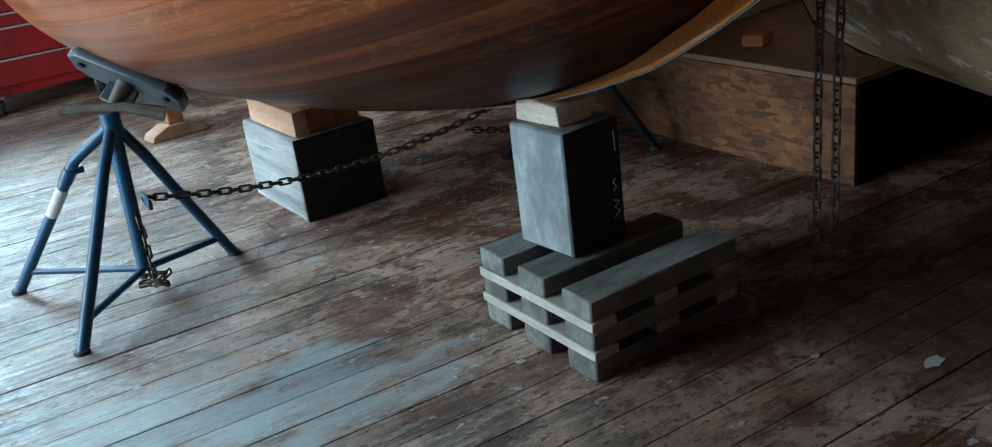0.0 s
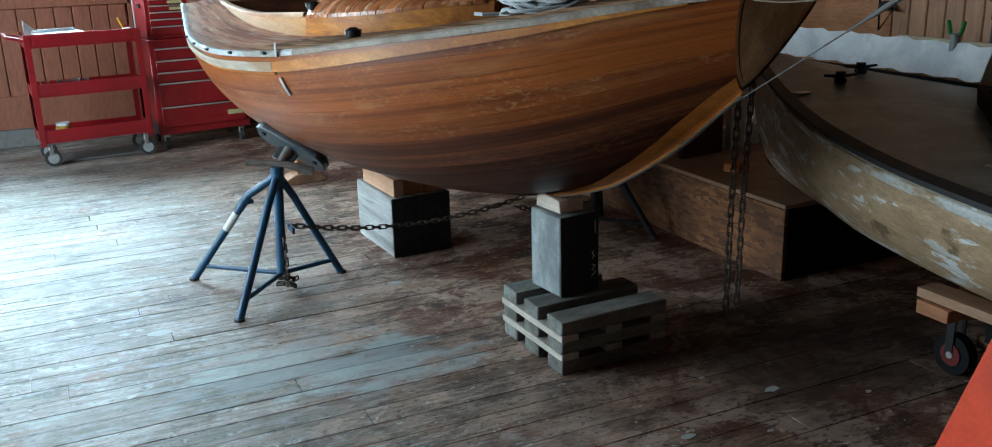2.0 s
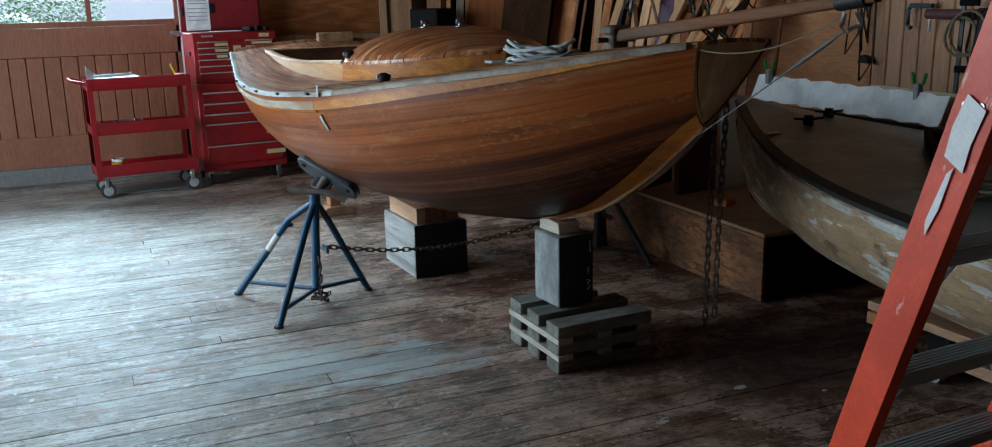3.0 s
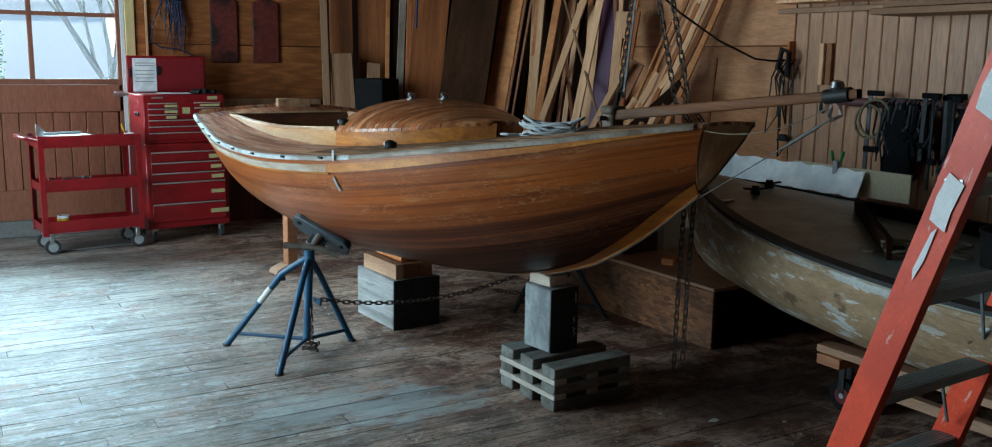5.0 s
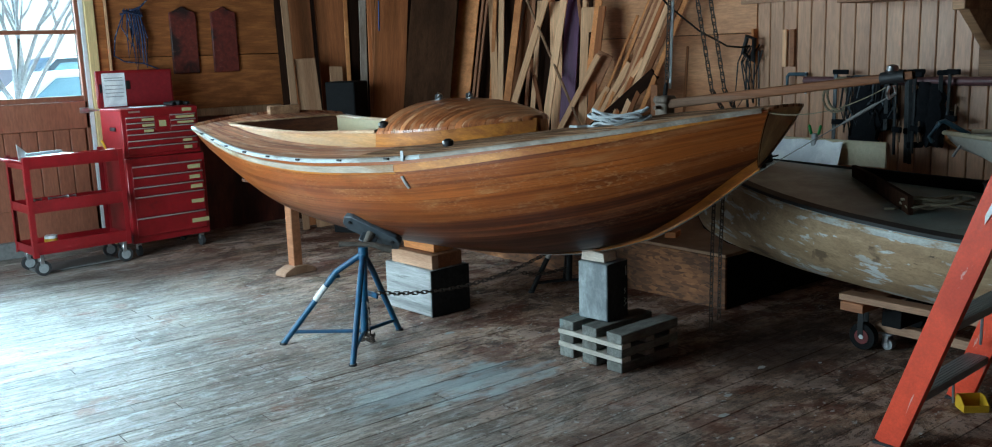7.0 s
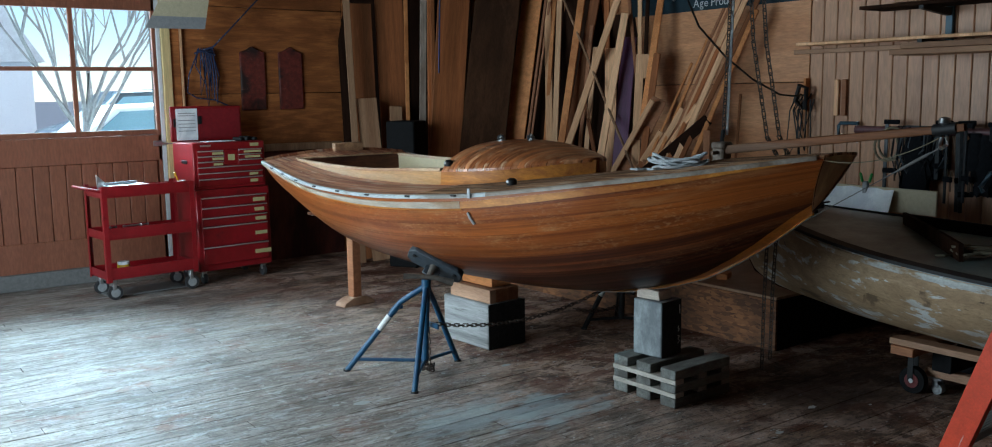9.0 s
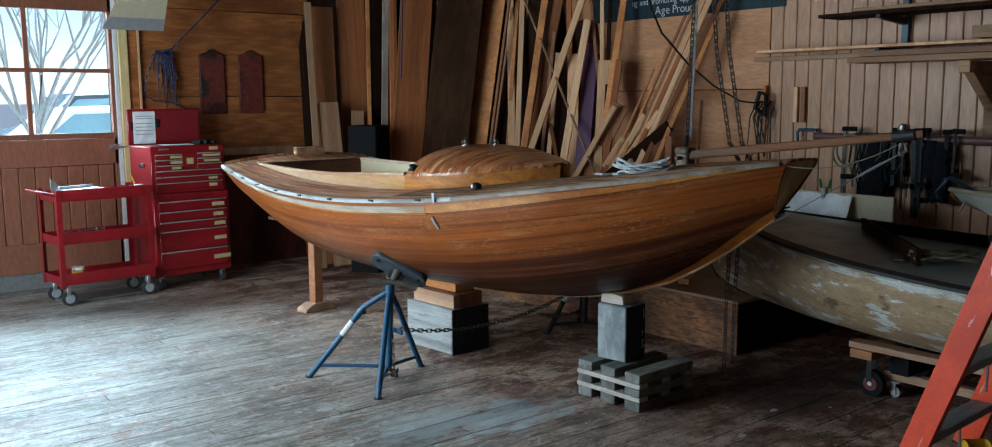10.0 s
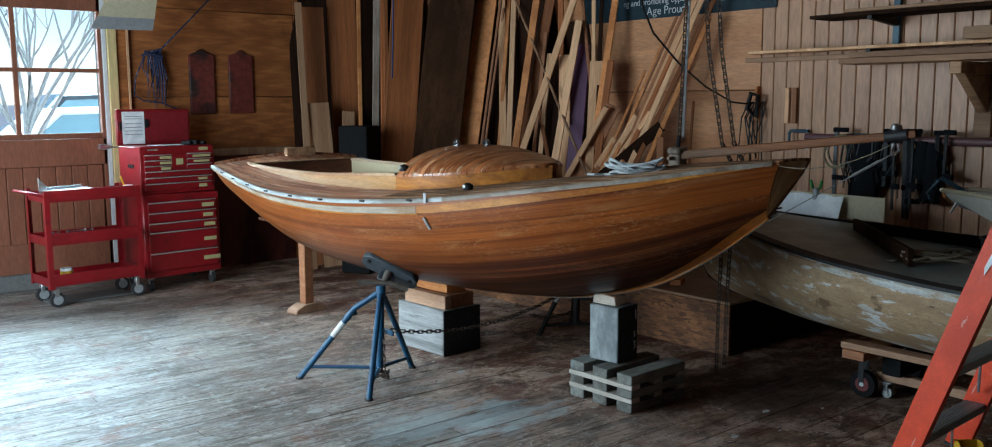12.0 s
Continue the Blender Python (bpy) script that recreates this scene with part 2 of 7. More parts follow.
    sp.inputs["To Min"].default_value, sp.inputs["To Max"].default_value = 0.5, 0.22
    l.new(mlane.outputs[0], sp.inputs["Value"])
    l.new(sp.outputs[0], b.inputs["Specular IOR Level"])
    bp = n.new("ShaderNodeBump")
    bp.inputs["Strength"].default_value, bp.inputs["Distance"].default_value = 0.6, 0.004
    l.new(nz((0.8, 12, 1), 9.0, 6), bp.inputs["Height"])
    bp2 = n.new("ShaderNodeBump")
    bp2.inputs["Strength"].default_value, bp2.inputs["Distance"].default_value = 0.35, 0.004
    l.new(scuff, bp2.inputs["Height"])
    l.new(bp.outputs[0], bp2.inputs["Normal"])
    l.new(bp2.outputs[0], b.inputs["Normal"])
    return m


def strand_board():
    """Pressed wood strands: flat flakes of many tones, lying every way."""
    m = bpy.data.materials.new("strand_board")
    m.use_nodes = True
    n, l = m.node_tree.nodes, m.node_tree.links
    b = n["Principled BSDF"]
    co = n.new("ShaderNodeTexCoord")
    col = None
    for turn, sc, seed in ((18, 18.0, 0.0), (-32, 22.0, 3.7), (64, 17.0, 8.1)):
        mp = n.new("ShaderNodeMapping")
        mp.inputs["Rotation"].default_value = (radians(turn), 0, 0)
        mp.inputs["Location"].default_value = (seed, seed, seed)
        mp.inputs["Scale"].default_value = (1, 1.0, 3.4)
        l.new(co.outputs["Object"], mp.inputs["Vector"])
        ns = n.new("ShaderNodeTexNoise")
        ns.inputs["Scale"].default_value = 9
        l.new(mp.outputs[0], ns.inputs["Vector"])
        warp = n.new("ShaderNodeMix")
        warp.data_type = "VECTOR"
        warp.inputs["Factor"].default_value = 0.06
        l.new(mp.outputs[0], warp.inputs["A"])
        l.new(ns.outputs["Color"], warp.inputs["B"])
        v = n.new("ShaderNodeTexVoronoi")
        v.inputs["Scale"].default_value = sc
        l.new(warp.outputs[1], v.inputs["Vector"])
        sp = n.new("ShaderNodeSeparateColor")
        l.new(v.outputs["Color"], sp.inputs[0])
        r = n.new("ShaderNodeValToRGB")
        r.color_ramp.elements[0].color, r.color_ramp.elements[1].color = (0.095, 0.034, 0.012, 1), (0.29, 0.118, 0.042, 1)
        l.new(sp.outputs[0], r.inputs[0])
        if col is None:
            col = r.outputs[0]
            continue
        st = n.new("ShaderNodeMath")
        st.operation = "GREATER_THAN"
        st.inputs[1].default_value = 0.55
        l.new(sp.outputs[1], st.inputs[0])
        mx = n.new("ShaderNodeMix")
        mx.data_type = "RGBA"
        l.new(st.outputs[0], mx.inputs["Factor"])
        l.new(col, mx.inputs["A"])
        l.new(r.outputs[0], mx.inputs["B"])
        col = mx.outputs["Result"]
    fine = n.new("ShaderNodeTexNoise")
    fine.inputs["Scale"].default_value, fine.inputs["Detail"].default_value = 3.0, 8
    l.new(co.outputs["Object"], fine.inputs["Vector"])
    mr = n.new("ShaderNodeMapRange")
    mr.inputs["From Min"].default_value, mr.inputs["From Max"].default_value = 0.35, 0.65
    mr.inputs["To Min"].default_value, mr.inputs["To Max"].default_value = 0.45, 1.15
    l.new(fine.outputs["Fac"], mr.inputs["Value"])
    sc = n.new("ShaderNodeVectorMath")
    sc.operation = "SCALE"
    l.new(col, sc.inputs[0])
    l.new(mr.outputs[0], sc.inputs["Scale"])
    l.new(sc.outputs[0], b.inputs["Base Color"])
    b.inputs["Roughness"].default_value = 0.7
    bp = n.new("ShaderNodeBump")
    bp.inputs["Strength"].default_value, bp.inputs["Distance"].default_value = 0.5, 0.003
    l.new(col, bp.inputs["Height"])
    l.new(bp.outputs[0], b.inputs["Normal"])
    return m


M_FLOOR = floor_material()
M_GAP = mat("floor_gap", (0.02, 0.017, 0.015), 0.9, bump=0)
M_PLY = mat("plywood", (0.40, 0.145, 0.046), 0.5, spec=0.25, var=0.24, scale=2.2, stretch=(0.25, 0.25, 3.2), second=(0.28, 0.096, 0.030), mix=(0.42, 0.6), wave=(3.0, 9, (0.17, 0.055, 0.018), 0.6), bump=0.08, patch=(1.6, (1, 1, 1.3), 0.54, 0.68, (0.13, 0.042, 0.014), 0.6))
M_PLY_E = mat("plywood_pale", (0.51, 0.25, 0.12), 0.55, var=0.18, scale=1.2, stretch=(0.35, 0.35, 2.2), second=(0.40, 0.165, 0.065), mix=(0.42, 0.62), wave=(2.0, 6, (0.34, 0.14, 0.055), 0.35), bump=0.08, patch=(1.8, (1, 1, 0.6), 0.54, 0.68, (0.22, 0.09, 0.035), 0.55))
M_BEAD = mat("beadboard", (0.44, 0.236, 0.132), 0.45, var=0.14, scale=2.0, stretch=(1, 1, 0.15), second=(0.355, 0.182, 0.105), bump=0.08, random_tint=0.07, patch=(2.2, (1, 1, 0.35), 0.54, 0.70, (0.50, 0.32, 0.22), 0.4))
M_DOOR = mat("door_paint", (0.245, 0.09, 0.05), 0.5, var=0.12, scale=2.0, stretch=(1, 1, 0.2), second=(0.22, 0.075, 0.04), bump=0.08, random_tint=0.06)
M_DARKWALL = mat("dark_boards", (0.03, 0.021, 0.016), 0.8, var=0.2, stretch=GZ)
M_CEIL = mat("ceiling_boards", (0.055, 0.034, 0.022), 0.8, var=0.2, stretch=GX)
M_HULL = mat("hull_varnish", (0.250, 0.066, 0.0115), 0.36, var=0.24, scale=3.0, stretch=(12, 0.16, 1), second=(0.140, 0.031, 0.0052), mix=(0.43, 0.62), stain=(5, (1.3, 0.6, 1), 0.53, 0.70, (0.105, 0.027, 0.006), 0.4),
             bump=0.05, bscale=40, bstretch=(1, 0.05, 1), random_tint=0.14, spec=0.30, rvar=0.12, uv=True, patch=(2.6, (3.0, 0.8, 1), 0.54, 0.70, (0.36, 0.165, 0.062), 0.5), scratch=(75, (1.2, 0.5, 1), 0.52, 0.62, (0.40, 0.22, 0.105), 0.42))
# Redder lower strips, also darkened to hold the shade under the hull's turn.
M_HULL_MID = mat("hull_red_varnish_shaded", (0.140, 0.033, 0.0068), 0.37, var=0.34, scale=3.0, stretch=(13, 0.16, 1), second=(0.056, 0.0115, 0.0027), mix=(0.42, 0.58),
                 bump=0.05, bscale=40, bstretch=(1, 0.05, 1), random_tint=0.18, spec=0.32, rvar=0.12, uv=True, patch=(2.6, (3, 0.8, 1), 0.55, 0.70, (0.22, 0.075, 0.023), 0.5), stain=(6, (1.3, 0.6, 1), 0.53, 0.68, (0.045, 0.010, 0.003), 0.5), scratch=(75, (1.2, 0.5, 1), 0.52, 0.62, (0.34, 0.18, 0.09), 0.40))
M_HULL_LOW = mat("hull_mahogany_shaded", (0.066, 0.0150, 0.0038), 0.38, var=0.36, scale=3.0, stretch=(12, 0.16, 1), second=(0.026, 0.0058, 0.0020), mix=(0.42, 0.56),
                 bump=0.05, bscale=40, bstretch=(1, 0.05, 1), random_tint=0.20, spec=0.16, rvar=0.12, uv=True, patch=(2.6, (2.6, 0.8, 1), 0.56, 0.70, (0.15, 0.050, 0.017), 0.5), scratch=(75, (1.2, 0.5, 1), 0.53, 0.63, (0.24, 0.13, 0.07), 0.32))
M_CHARCOAL = mat("charcoal_face", (0.026, 0.028, 0.029), 0.8, var=0.35, scale=6, bump=0.25, spec=0.2)
M_MAROONWOOD = mat("maroon_plank", (0.060, 0.016, 0.010), 0.6, var=0.3, scale=4, stretch=(2, 2, 0.15), second=(0.035, 0.010, 0.007), bump=0.1, spec=0.2)
M_MAROON = mat("maroon_wainscot", (0.125, 0.029, 0.018), 0.45, var=0.3, scale=3, stretch=(1, 1, 0.25), second=(0.045, 0.012, 0.009), bump=0.08)
M_KEEL = mat("keel_varnish", (0.52, 0.185, 0.028), 0.38, var=0.22, scale=3, stretch=(1.5, 0.08, 2.0), second=(0.26, 0.085, 0.018), mix=(0.48, 0.62), bump=0.08, coat=0.3)
M_BOWT = mat("bow_transom_varnish", (0.50, 0.33, 0.135), 0.38, var=0.3, scale=5, stretch=(1.6, 1, 0.3), second=(0.30, 0.17, 0.065), coat=0.25)
M_DECK = mat("deck_weathered", (0.38, 0.212, 0.115), 0.75, var=0.45, scale=3.4, stretch=(8, 0.20, 1), second=(0.135, 0.066, 0.033), mix=(0.45, 0.55), bump=0.35, bscale=60, bstretch=(1, 0.06, 1), random_tint=0.32, spec=0.14, patch=(9, (3, 0.3, 1), 0.57, 0.64, (0.54, 0.44, 0.34), 0.6))
M_DECKRED = mat("deck_old_varnish", (0.46, 0.205, 0.105), 0.48, var=0.34, scale=3.4, stretch=(7, 0.22, 1), second=(0.22, 0.060, 0.026), mix=(0.46, 0.56), bump=0.25, bscale=60, bstretch=(1, 0.06, 1), random_tint=0.24, spec=0.35, patch=(6, (2.5, 0.5, 1), 0.55, 0.63, (0.56, 0.42, 0.32), 0.7))
M_RAIL = mat("rail_white_paint", (0.37, 0.40, 0.40), 0.6, var=0.18, scale=7, stretch=(1, 0.25, 1), second=(0.22, 0.20, 0.175), mix=(0.52, 0.60), bump=0.2)
M_RAIL2 = mat("rail_bare", (0.29, 0.245, 0.200), 0.6, var=0.3, scale=3, stretch=(2, 0.12, 1), second=(0.15, 0.100, 0.068), bump=0.25)
M_RUB = mat("rubrail_varnish", (0.44, 0.175, 0.030), 0.4, var=0.22, scale=3, stretch=(2, 0.10, 2), second=(0.28, 0.085, 0.016), mix=(0.45, 0.62), bump=0.08, spec=0.25)
M_COAM = mat("coaming_varnish", (0.50, 0.195, 0.034), 0.45, var=0.25, scale=4, stretch=(1, 0.14, 2), second=(0.30, 0.105, 0.03), mix=(0.46, 0.60), bump=0.06, spec=0.2, patch=(8, (1, 0.25, 1), 0.56, 0.64, (0.16, 0.052, 0.014), 0.6))
M_COAMW = mat("coaming_weathered", (0.43, 0.225, 0.085), 0.45, var=0.22, scale=4, stretch=(1, 0.14, 2), second=(0.36, 0.245, 0.15), mix=(0.45, 0.60), bump=0.12, spec=0.35)
M_RAILTAN = mat("strake_greyed", (0.31, 0.255, 0.195), 0.6, var=0.25, scale=5, stretch=(2, 0.12, 2), second=(0.23, 0.135, 0.065), mix=(0.48, 0.62), bump=0.2)
M_PALEWEDGE = mat("pale_wedge", (0.58, 0.50, 0.42), 0.7, var=0.15, scale=6, stretch=(0.2, 1, 1), bump=0.2)
M_GREY = mat("grey_rough_edge", (0.30, 0.245, 0.20), 0.75, var=0.35, scale=5, stretch=(2, 2, 0.2), second=(0.15, 0.10, 0.07), mix=(0.45, 0.6), bump=0.4)
M_LUMB = mat("lumber_brown_grey", (0.32, 0.185, 0.105), 0.7, spec=0.2, var=0.2, scale=3, stretch=(2, 2, 0.1), second=(0.23, 0.12, 0.065), bump=0.12, random_tint=0.15)
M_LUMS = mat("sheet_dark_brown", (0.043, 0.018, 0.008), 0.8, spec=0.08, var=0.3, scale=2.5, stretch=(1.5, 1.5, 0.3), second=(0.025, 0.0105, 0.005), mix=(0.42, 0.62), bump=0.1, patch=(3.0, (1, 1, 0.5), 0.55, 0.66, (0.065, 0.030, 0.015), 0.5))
M_COAMTOP = mat("coaming_cap", (0.52, 0.35, 0.215), 0.5, var=0.22, scale=6, stretch=(1, 0.2, 1), second=(0.34, 0.17, 0.085), mix=(0.5, 0.65), bump=0.1)
M_ROOF = mat("roof_varnish", (0.42, 0.143, 0.048), 0.34, var=0.25, scale=3.2, stretch=(0.8, 6.0, 1), second=(0.19, 0.050, 0.015), mix=(0.48, 0.60),
             patch=(2.0, (0.9, 0.9, 1), 0.53, 0.63, (0.60, 0.315, 0.160), 0.7), stain=(3.0, (0.9, 1.3, 1), 0.52, 0.64, (0.20, 0.052, 0.016), 0.75),
             scratch=(20, (0.3, 2.2, 1), 0.53, 0.60, (0.76, 0.56, 0.37), 0.75), bump=0.10, bscale=30, coat=0.3, random_tint=0.24)
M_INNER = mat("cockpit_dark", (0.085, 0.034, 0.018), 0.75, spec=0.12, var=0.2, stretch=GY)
M_COAMIN = mat("coaming_inside", (0.125, 0.040, 0.020), 0.5, var=0.3, scale=5, stretch=(0.3, 1, 2), second=(0.055, 0.017, 0.010), mix=(0.45, 0.58), bump=0.1, spec=0.3)
M_CREAM = mat("cream_paint", (0.66, 0.55, 0.34), 0.5, var=0.06, bump=0.05)
M_GREYPAINT = mat("grey_stained_block", (0.26, 0.29, 0.295), 0.6, var=0.3, scale=4.5, stretch=(1.4, 1, 0.7), second=(0.13, 0.145, 0.155), mix=(0.44, 0.60), bump=0.25, bscale=40)
M_GREYWOOD = mat("grey_timber", (0.29, 0.29, 0.285), 0.75, var=0.22, scale=3.0, stretch=(2, 0.12, 2), second=(0.15, 0.15, 0.148), bump=0.35, bscale=40, bstretch=(1, 0.06, 1), patch=(14, (2.5, 0.25, 2.5), 0.58, 0.64, (0.07, 0.07, 0.068), 0.6))
M_PALLET = mat("pallet_grey", (0.15, 0.152, 0.138), 0.8, var=0.4, scale=7, stretch=(0.25, 1, 1), second=(0.065, 0.060, 0.052), mix=(0.44, 0.60), bump=0.3, random_tint=0.2, patch=(3.0, (0.6, 1, 1), 0.58, 0.64, (0.18, 0.25, 0.25), 0.4))
M_PALLET2 = mat("pallet_slat", (0.36, 0.325, 0.28), 0.7, var=0.2, scale=5, stretch=(1, 0.15, 1), second=(0.19, 0.17, 0.145), bump=0.25, random_tint=0.12)
M_PINE = mat("fresh_pine", (0.60, 0.245, 0.088), 0.6, spec=0.2, var=0.18, scale=4, stretch=(1, 0.12, 1), second=(0.42, 0.155, 0.052), bump=0.1, random_tint=0.14)
M_SHIM = mat("dry_pine", (0.40, 0.235, 0.145), 0.7, var=0.2, scale=5, stretch=(1, 0.15, 1), second=(0.30, 0.165, 0.095), bump=0.2, random_tint=0.15)
M_CEDAR = mat("cedar", (0.29, 0.125, 0.062), 0.6, spec=0.2, var=0.2, scale=4, stretch=(1, 0.12, 1), bump=0.12, random_tint=0.12)
M_LUM = mat("lumber", (0.31, 0.105, 0.038), 0.65, spec=0.2, var=0.2, scale=3, stretch=(2, 2, 0.1), second=(0.18, 0.066, 0.024), mix=(0.42, 0.62), bump=0.15, random_tint=0.35)
M_STOCK = mat("old_stock", (0.33, 0.185, 0.098), 0.7, var=0.3, scale=4, stretch=(2, 0.1, 2), second=(0.19, 0.095, 0.050), bump=0.25, random_tint=0.25)
M_LUMP = mat("lumber_pale", (0.71, 0.415, 0.23), 0.65, spec=0.25, var=0.18, scale=3, stretch=(2, 2, 0.1), second=(0.55, 0.30, 0.155), bump=0.12, random_tint=0.2)
# taken down to near black so it also serves as gap shade in the stack
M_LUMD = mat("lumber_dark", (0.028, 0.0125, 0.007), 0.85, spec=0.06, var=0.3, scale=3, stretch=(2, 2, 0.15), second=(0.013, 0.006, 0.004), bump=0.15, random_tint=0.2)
M_PURPLE = mat("purple_stain", (0.085, 0.022, 0.075), 0.5, var=0.2, stretch=GZ)
M_OSB = strand_board()
M_PLYTOP = mat("ply_top", (0.34, 0.20, 0.12), 0.65, var=0.2, scale=2, second=(0.26, 0.14, 0.08), bump=0.1)
M_RED = mat("red_enamel", (0.25, 0.008, 0.013), 0.36, var=0.12, scale=3, second=(0.21, 0.007, 0.010), bump=0.03, coat=0.15, patch=(5.0, (1, 1, 1), 0.63, 0.68, (0.09, 0.01, 0.012), 0.5))
M_REDDARK = mat("red_inside", (0.22, 0.012, 0.018), 0.5, var=0.15)
M_STEEL = mat("steel", (0.55, 0.56, 0.57), 0.35, metal=0.9, var=0.12, bump=0.05)
M_CHROME = mat("chrome", (0.28, 0.285, 0.29), 0.38, metal=1.0, var=0.05, bump=0)
M_DRAWTRIM = mat("drawer_trim", (0.50, 0.48, 0.46), 0.4, metal=0.6, var=0.08, bump=0)
M_LABEL = mat("label_yellow", (0.46, 0.42, 0.20), 0.6, var=0.1, bump=0)
M_RUBBER = mat("rubber", (0.028, 0.028, 0.03), 0.7, var=0.2)
M_CASTER = mat("caster_grey", (0.33, 0.35, 0.36), 0.45, var=0.15, metal=0.2)
M_BLUE = mat("blue_enamel", (0.006, 0.066, 0.138), 0.42, var=0.2, scale=8, second=(0.005, 0.040, 0.098), bump=0.1)
M_BLUEDK = mat("stand_dark", (0.034, 0.044, 0.054), 0.5, var=0.25, bump=0.1)
M_PADTOP = mat("pad_carpet", (0.055, 0.068, 0.080), 0.9, var=0.3, bump=0.4, bscale=200)
M_TAPE = mat("white_tape", (0.60, 0.60, 0.58), 0.6, var=0.12)
M_RUST = mat("rusty_steel", (0.10, 0.060, 0.036), 0.6, metal=0.3, var=0.35, bump=0.2)
M_CHAIN = mat("chain_steel", (0.070, 0.052, 0.043), 0.55, metal=0.5, var=0.3, bump=0.05)
M_BLACK = mat("black_plastic", (0.010, 0.010, 0.011), 0.55, var=0.2, bump=0.03, spec=0.3)
M_CLOTH = mat("black_cloth", (0.008, 0.009, 0.011), 0.95, var=0.3, bump=0.3, spec=0.1)
M_ROPE = mat("rope_grey", (0.42, 0.45, 0.47), 0.8, var=0.2, scale=40, bump=0.5, bscale=120)
M_ROPEBLUE = mat("rope_blue", (0.012, 0.022, 0.066), 0.8, var=0.4, scale=40, second=(0.17, 0.19, 0.27), mix=(0.57, 0.62), bump=0.5, bscale=120)
M_ROPEDUSK = mat("rope_dusk", (0.045, 0.055, 0.065), 0.85, var=0.3, scale=40, bump=0.4, bscale=120)
M_CLAMPSTEEL = mat("clamp_bar_steel", (0.035, 0.040, 0.044), 0.45, metal=0.4, var=0.3, bump=0.1)
M_ROPEOLD = mat("rope_old_grey", (0.17, 0.145, 0.098), 0.85, var=0.25, scale=40, bump=0.5, bscale=120)
M_ROPETAN = mat("rope_tan", (0.20, 0.17, 0.11), 0.85, var=0.25, scale=40, bump=0.5, bscale=120)
M_ORANGE = mat("ladder_fibreglass", (0.74, 0.075, 0.030), 0.45, var=0.10, scale=3, second=(0.60, 0.055, 0.022), bump=0.05, patch=(9, (3, 3, 0.5), 0.625, 0.655, (0.72, 0.50, 0.44), 0.7), scratch=(34, (1.5, 1.5, 0.6), 0.60, 0.64, (0.62, 0.36, 0.30), 0.6))
M_ALU = mat("ladder_aluminium", (0.26, 0.305, 0.335), 0.42, metal=0.25, var=0.15, scale=4, stretch=(0.1, 2, 2), bump=0.1)
M_YELLOW = mat("yellow_plastic", (0.58, 0.34, 0.02), 0.45, var=0.1)
M_STICKER = mat("torn_sticker", (0.78, 0.79, 0.80), 0.6, var=0.08, second=(0.42, 0.44, 0.46), mix=(0.6, 0.66))
M_CANVAS = mat("grey_deck_canvas", (0.205, 0.268, 0.262), 0.34, var=0.3, scale=2.2, second=(0.135, 0.155, 0.147), mix=(0.42, 0.62), bump=0.2, bscale=90, patch=(1.7, (1, 0.5, 1), 0.53, 0.66, (0.33, 0.36, 0.345), 0.5))
M_BLACKTRIM = mat("black_deck_edge", (0.014, 0.014, 0.015), 0.55, var=0.3, spec=0.3)
M_WORNWHITE = mat("worn_white_strake", (0.46, 0.47, 0.45), 0.65, var=0.15, scale=7, stretch=(1, 0.3, 1), second=(0.30, 0.205, 0.12), mix=(0.47, 0.52), bump=0.25)
M_PEEL = mat("peeling_hull", (0.35, 0.240, 0.140), 0.65, var=0.28, scale=9.0, stretch=(1, 0.48, 1.5), second=(0.56, 0.58, 0.57), mix=(0.575, 0.595), stain=(10, (1, 0.7, 1.4), 0.66, 0.70, (0.055, 0.035, 0.022), 0.85), wave=(2.5, 10, (0.20, 0.125, 0.065), 0.5), bump=0.3, bscale=30, patch=(5, (1, 0.6, 1.2), 0.63, 0.68, (0.09, 0.055, 0.030), 0.8))
M_PAPER = mat("white_sheet", (0.92, 0.94, 0.95), 0.7, var=0.05, second=(0.72, 0.75, 0.78), bump=0.25, bscale=8)
M_WHITEHULL = mat("white_hull", (0.60, 0.57, 0.50), 0.5, var=0.08, bump=0.05)
M_GREEN = mat("green_clip", (0.02, 0.24, 0.04), 0.45, var=0.1)
M_PLAQUE = mat("plaque_red", (0.125, 0.024, 0.018), 0.5, var=0.4, scale=4, second=(0.022, 0.011, 0.010), mix=(0.46, 0.60), bump=0.15, patch=(16, (1, 1, 1.6), 0.60, 0.68, (0.20, 0.085, 0.07), 0.5))
M_SPRIT = mat("spar_varnish", (0.135, 0.052, 0.021), 0.65, var=0.35, scale=5, stretch=(2, 0.1, 2), second=(0.14, 0.080, 0.050), mix=(0.54, 0.66), bump=0.3, spec=0.2)
M_BITT = mat("weathered_bitt", (0.22, 0.175, 0.135), 0.75, var=0.3, scale=8, stretch=(1, 1, 0.3), second=(0.11, 0.08, 0.06), bump=0.3)
M_IRON = mat("cast_iron", (0.12, 0.105, 0.09), 0.55, metal=0.3, var=0.3, bump=0.2)
M_WIRE = mat("dull_wire", (0.10, 0.098, 0.094), 0.6, metal=0.0, var=0.2, bump=0)
M_BANNER = mat("banner_vinyl", (0.010, 0.026, 0.036), 0.5, spec=0.25, var=0.25, scale=2, bump=0.03)
M_LETTER = mat("banner_letter", (0.42, 0.44, 0.45), 0.6, var=0.05, bump=0)
M_WTRIM = mat("yellow_trim", (0.62, 0.47, 0.22), 0.6, var=0.1, stretch=GZ, bump=0.06)
M_WWHITE = mat("window_white", (0.62, 0.63, 0.66), 0.5, var=0.08, bump=0.05)
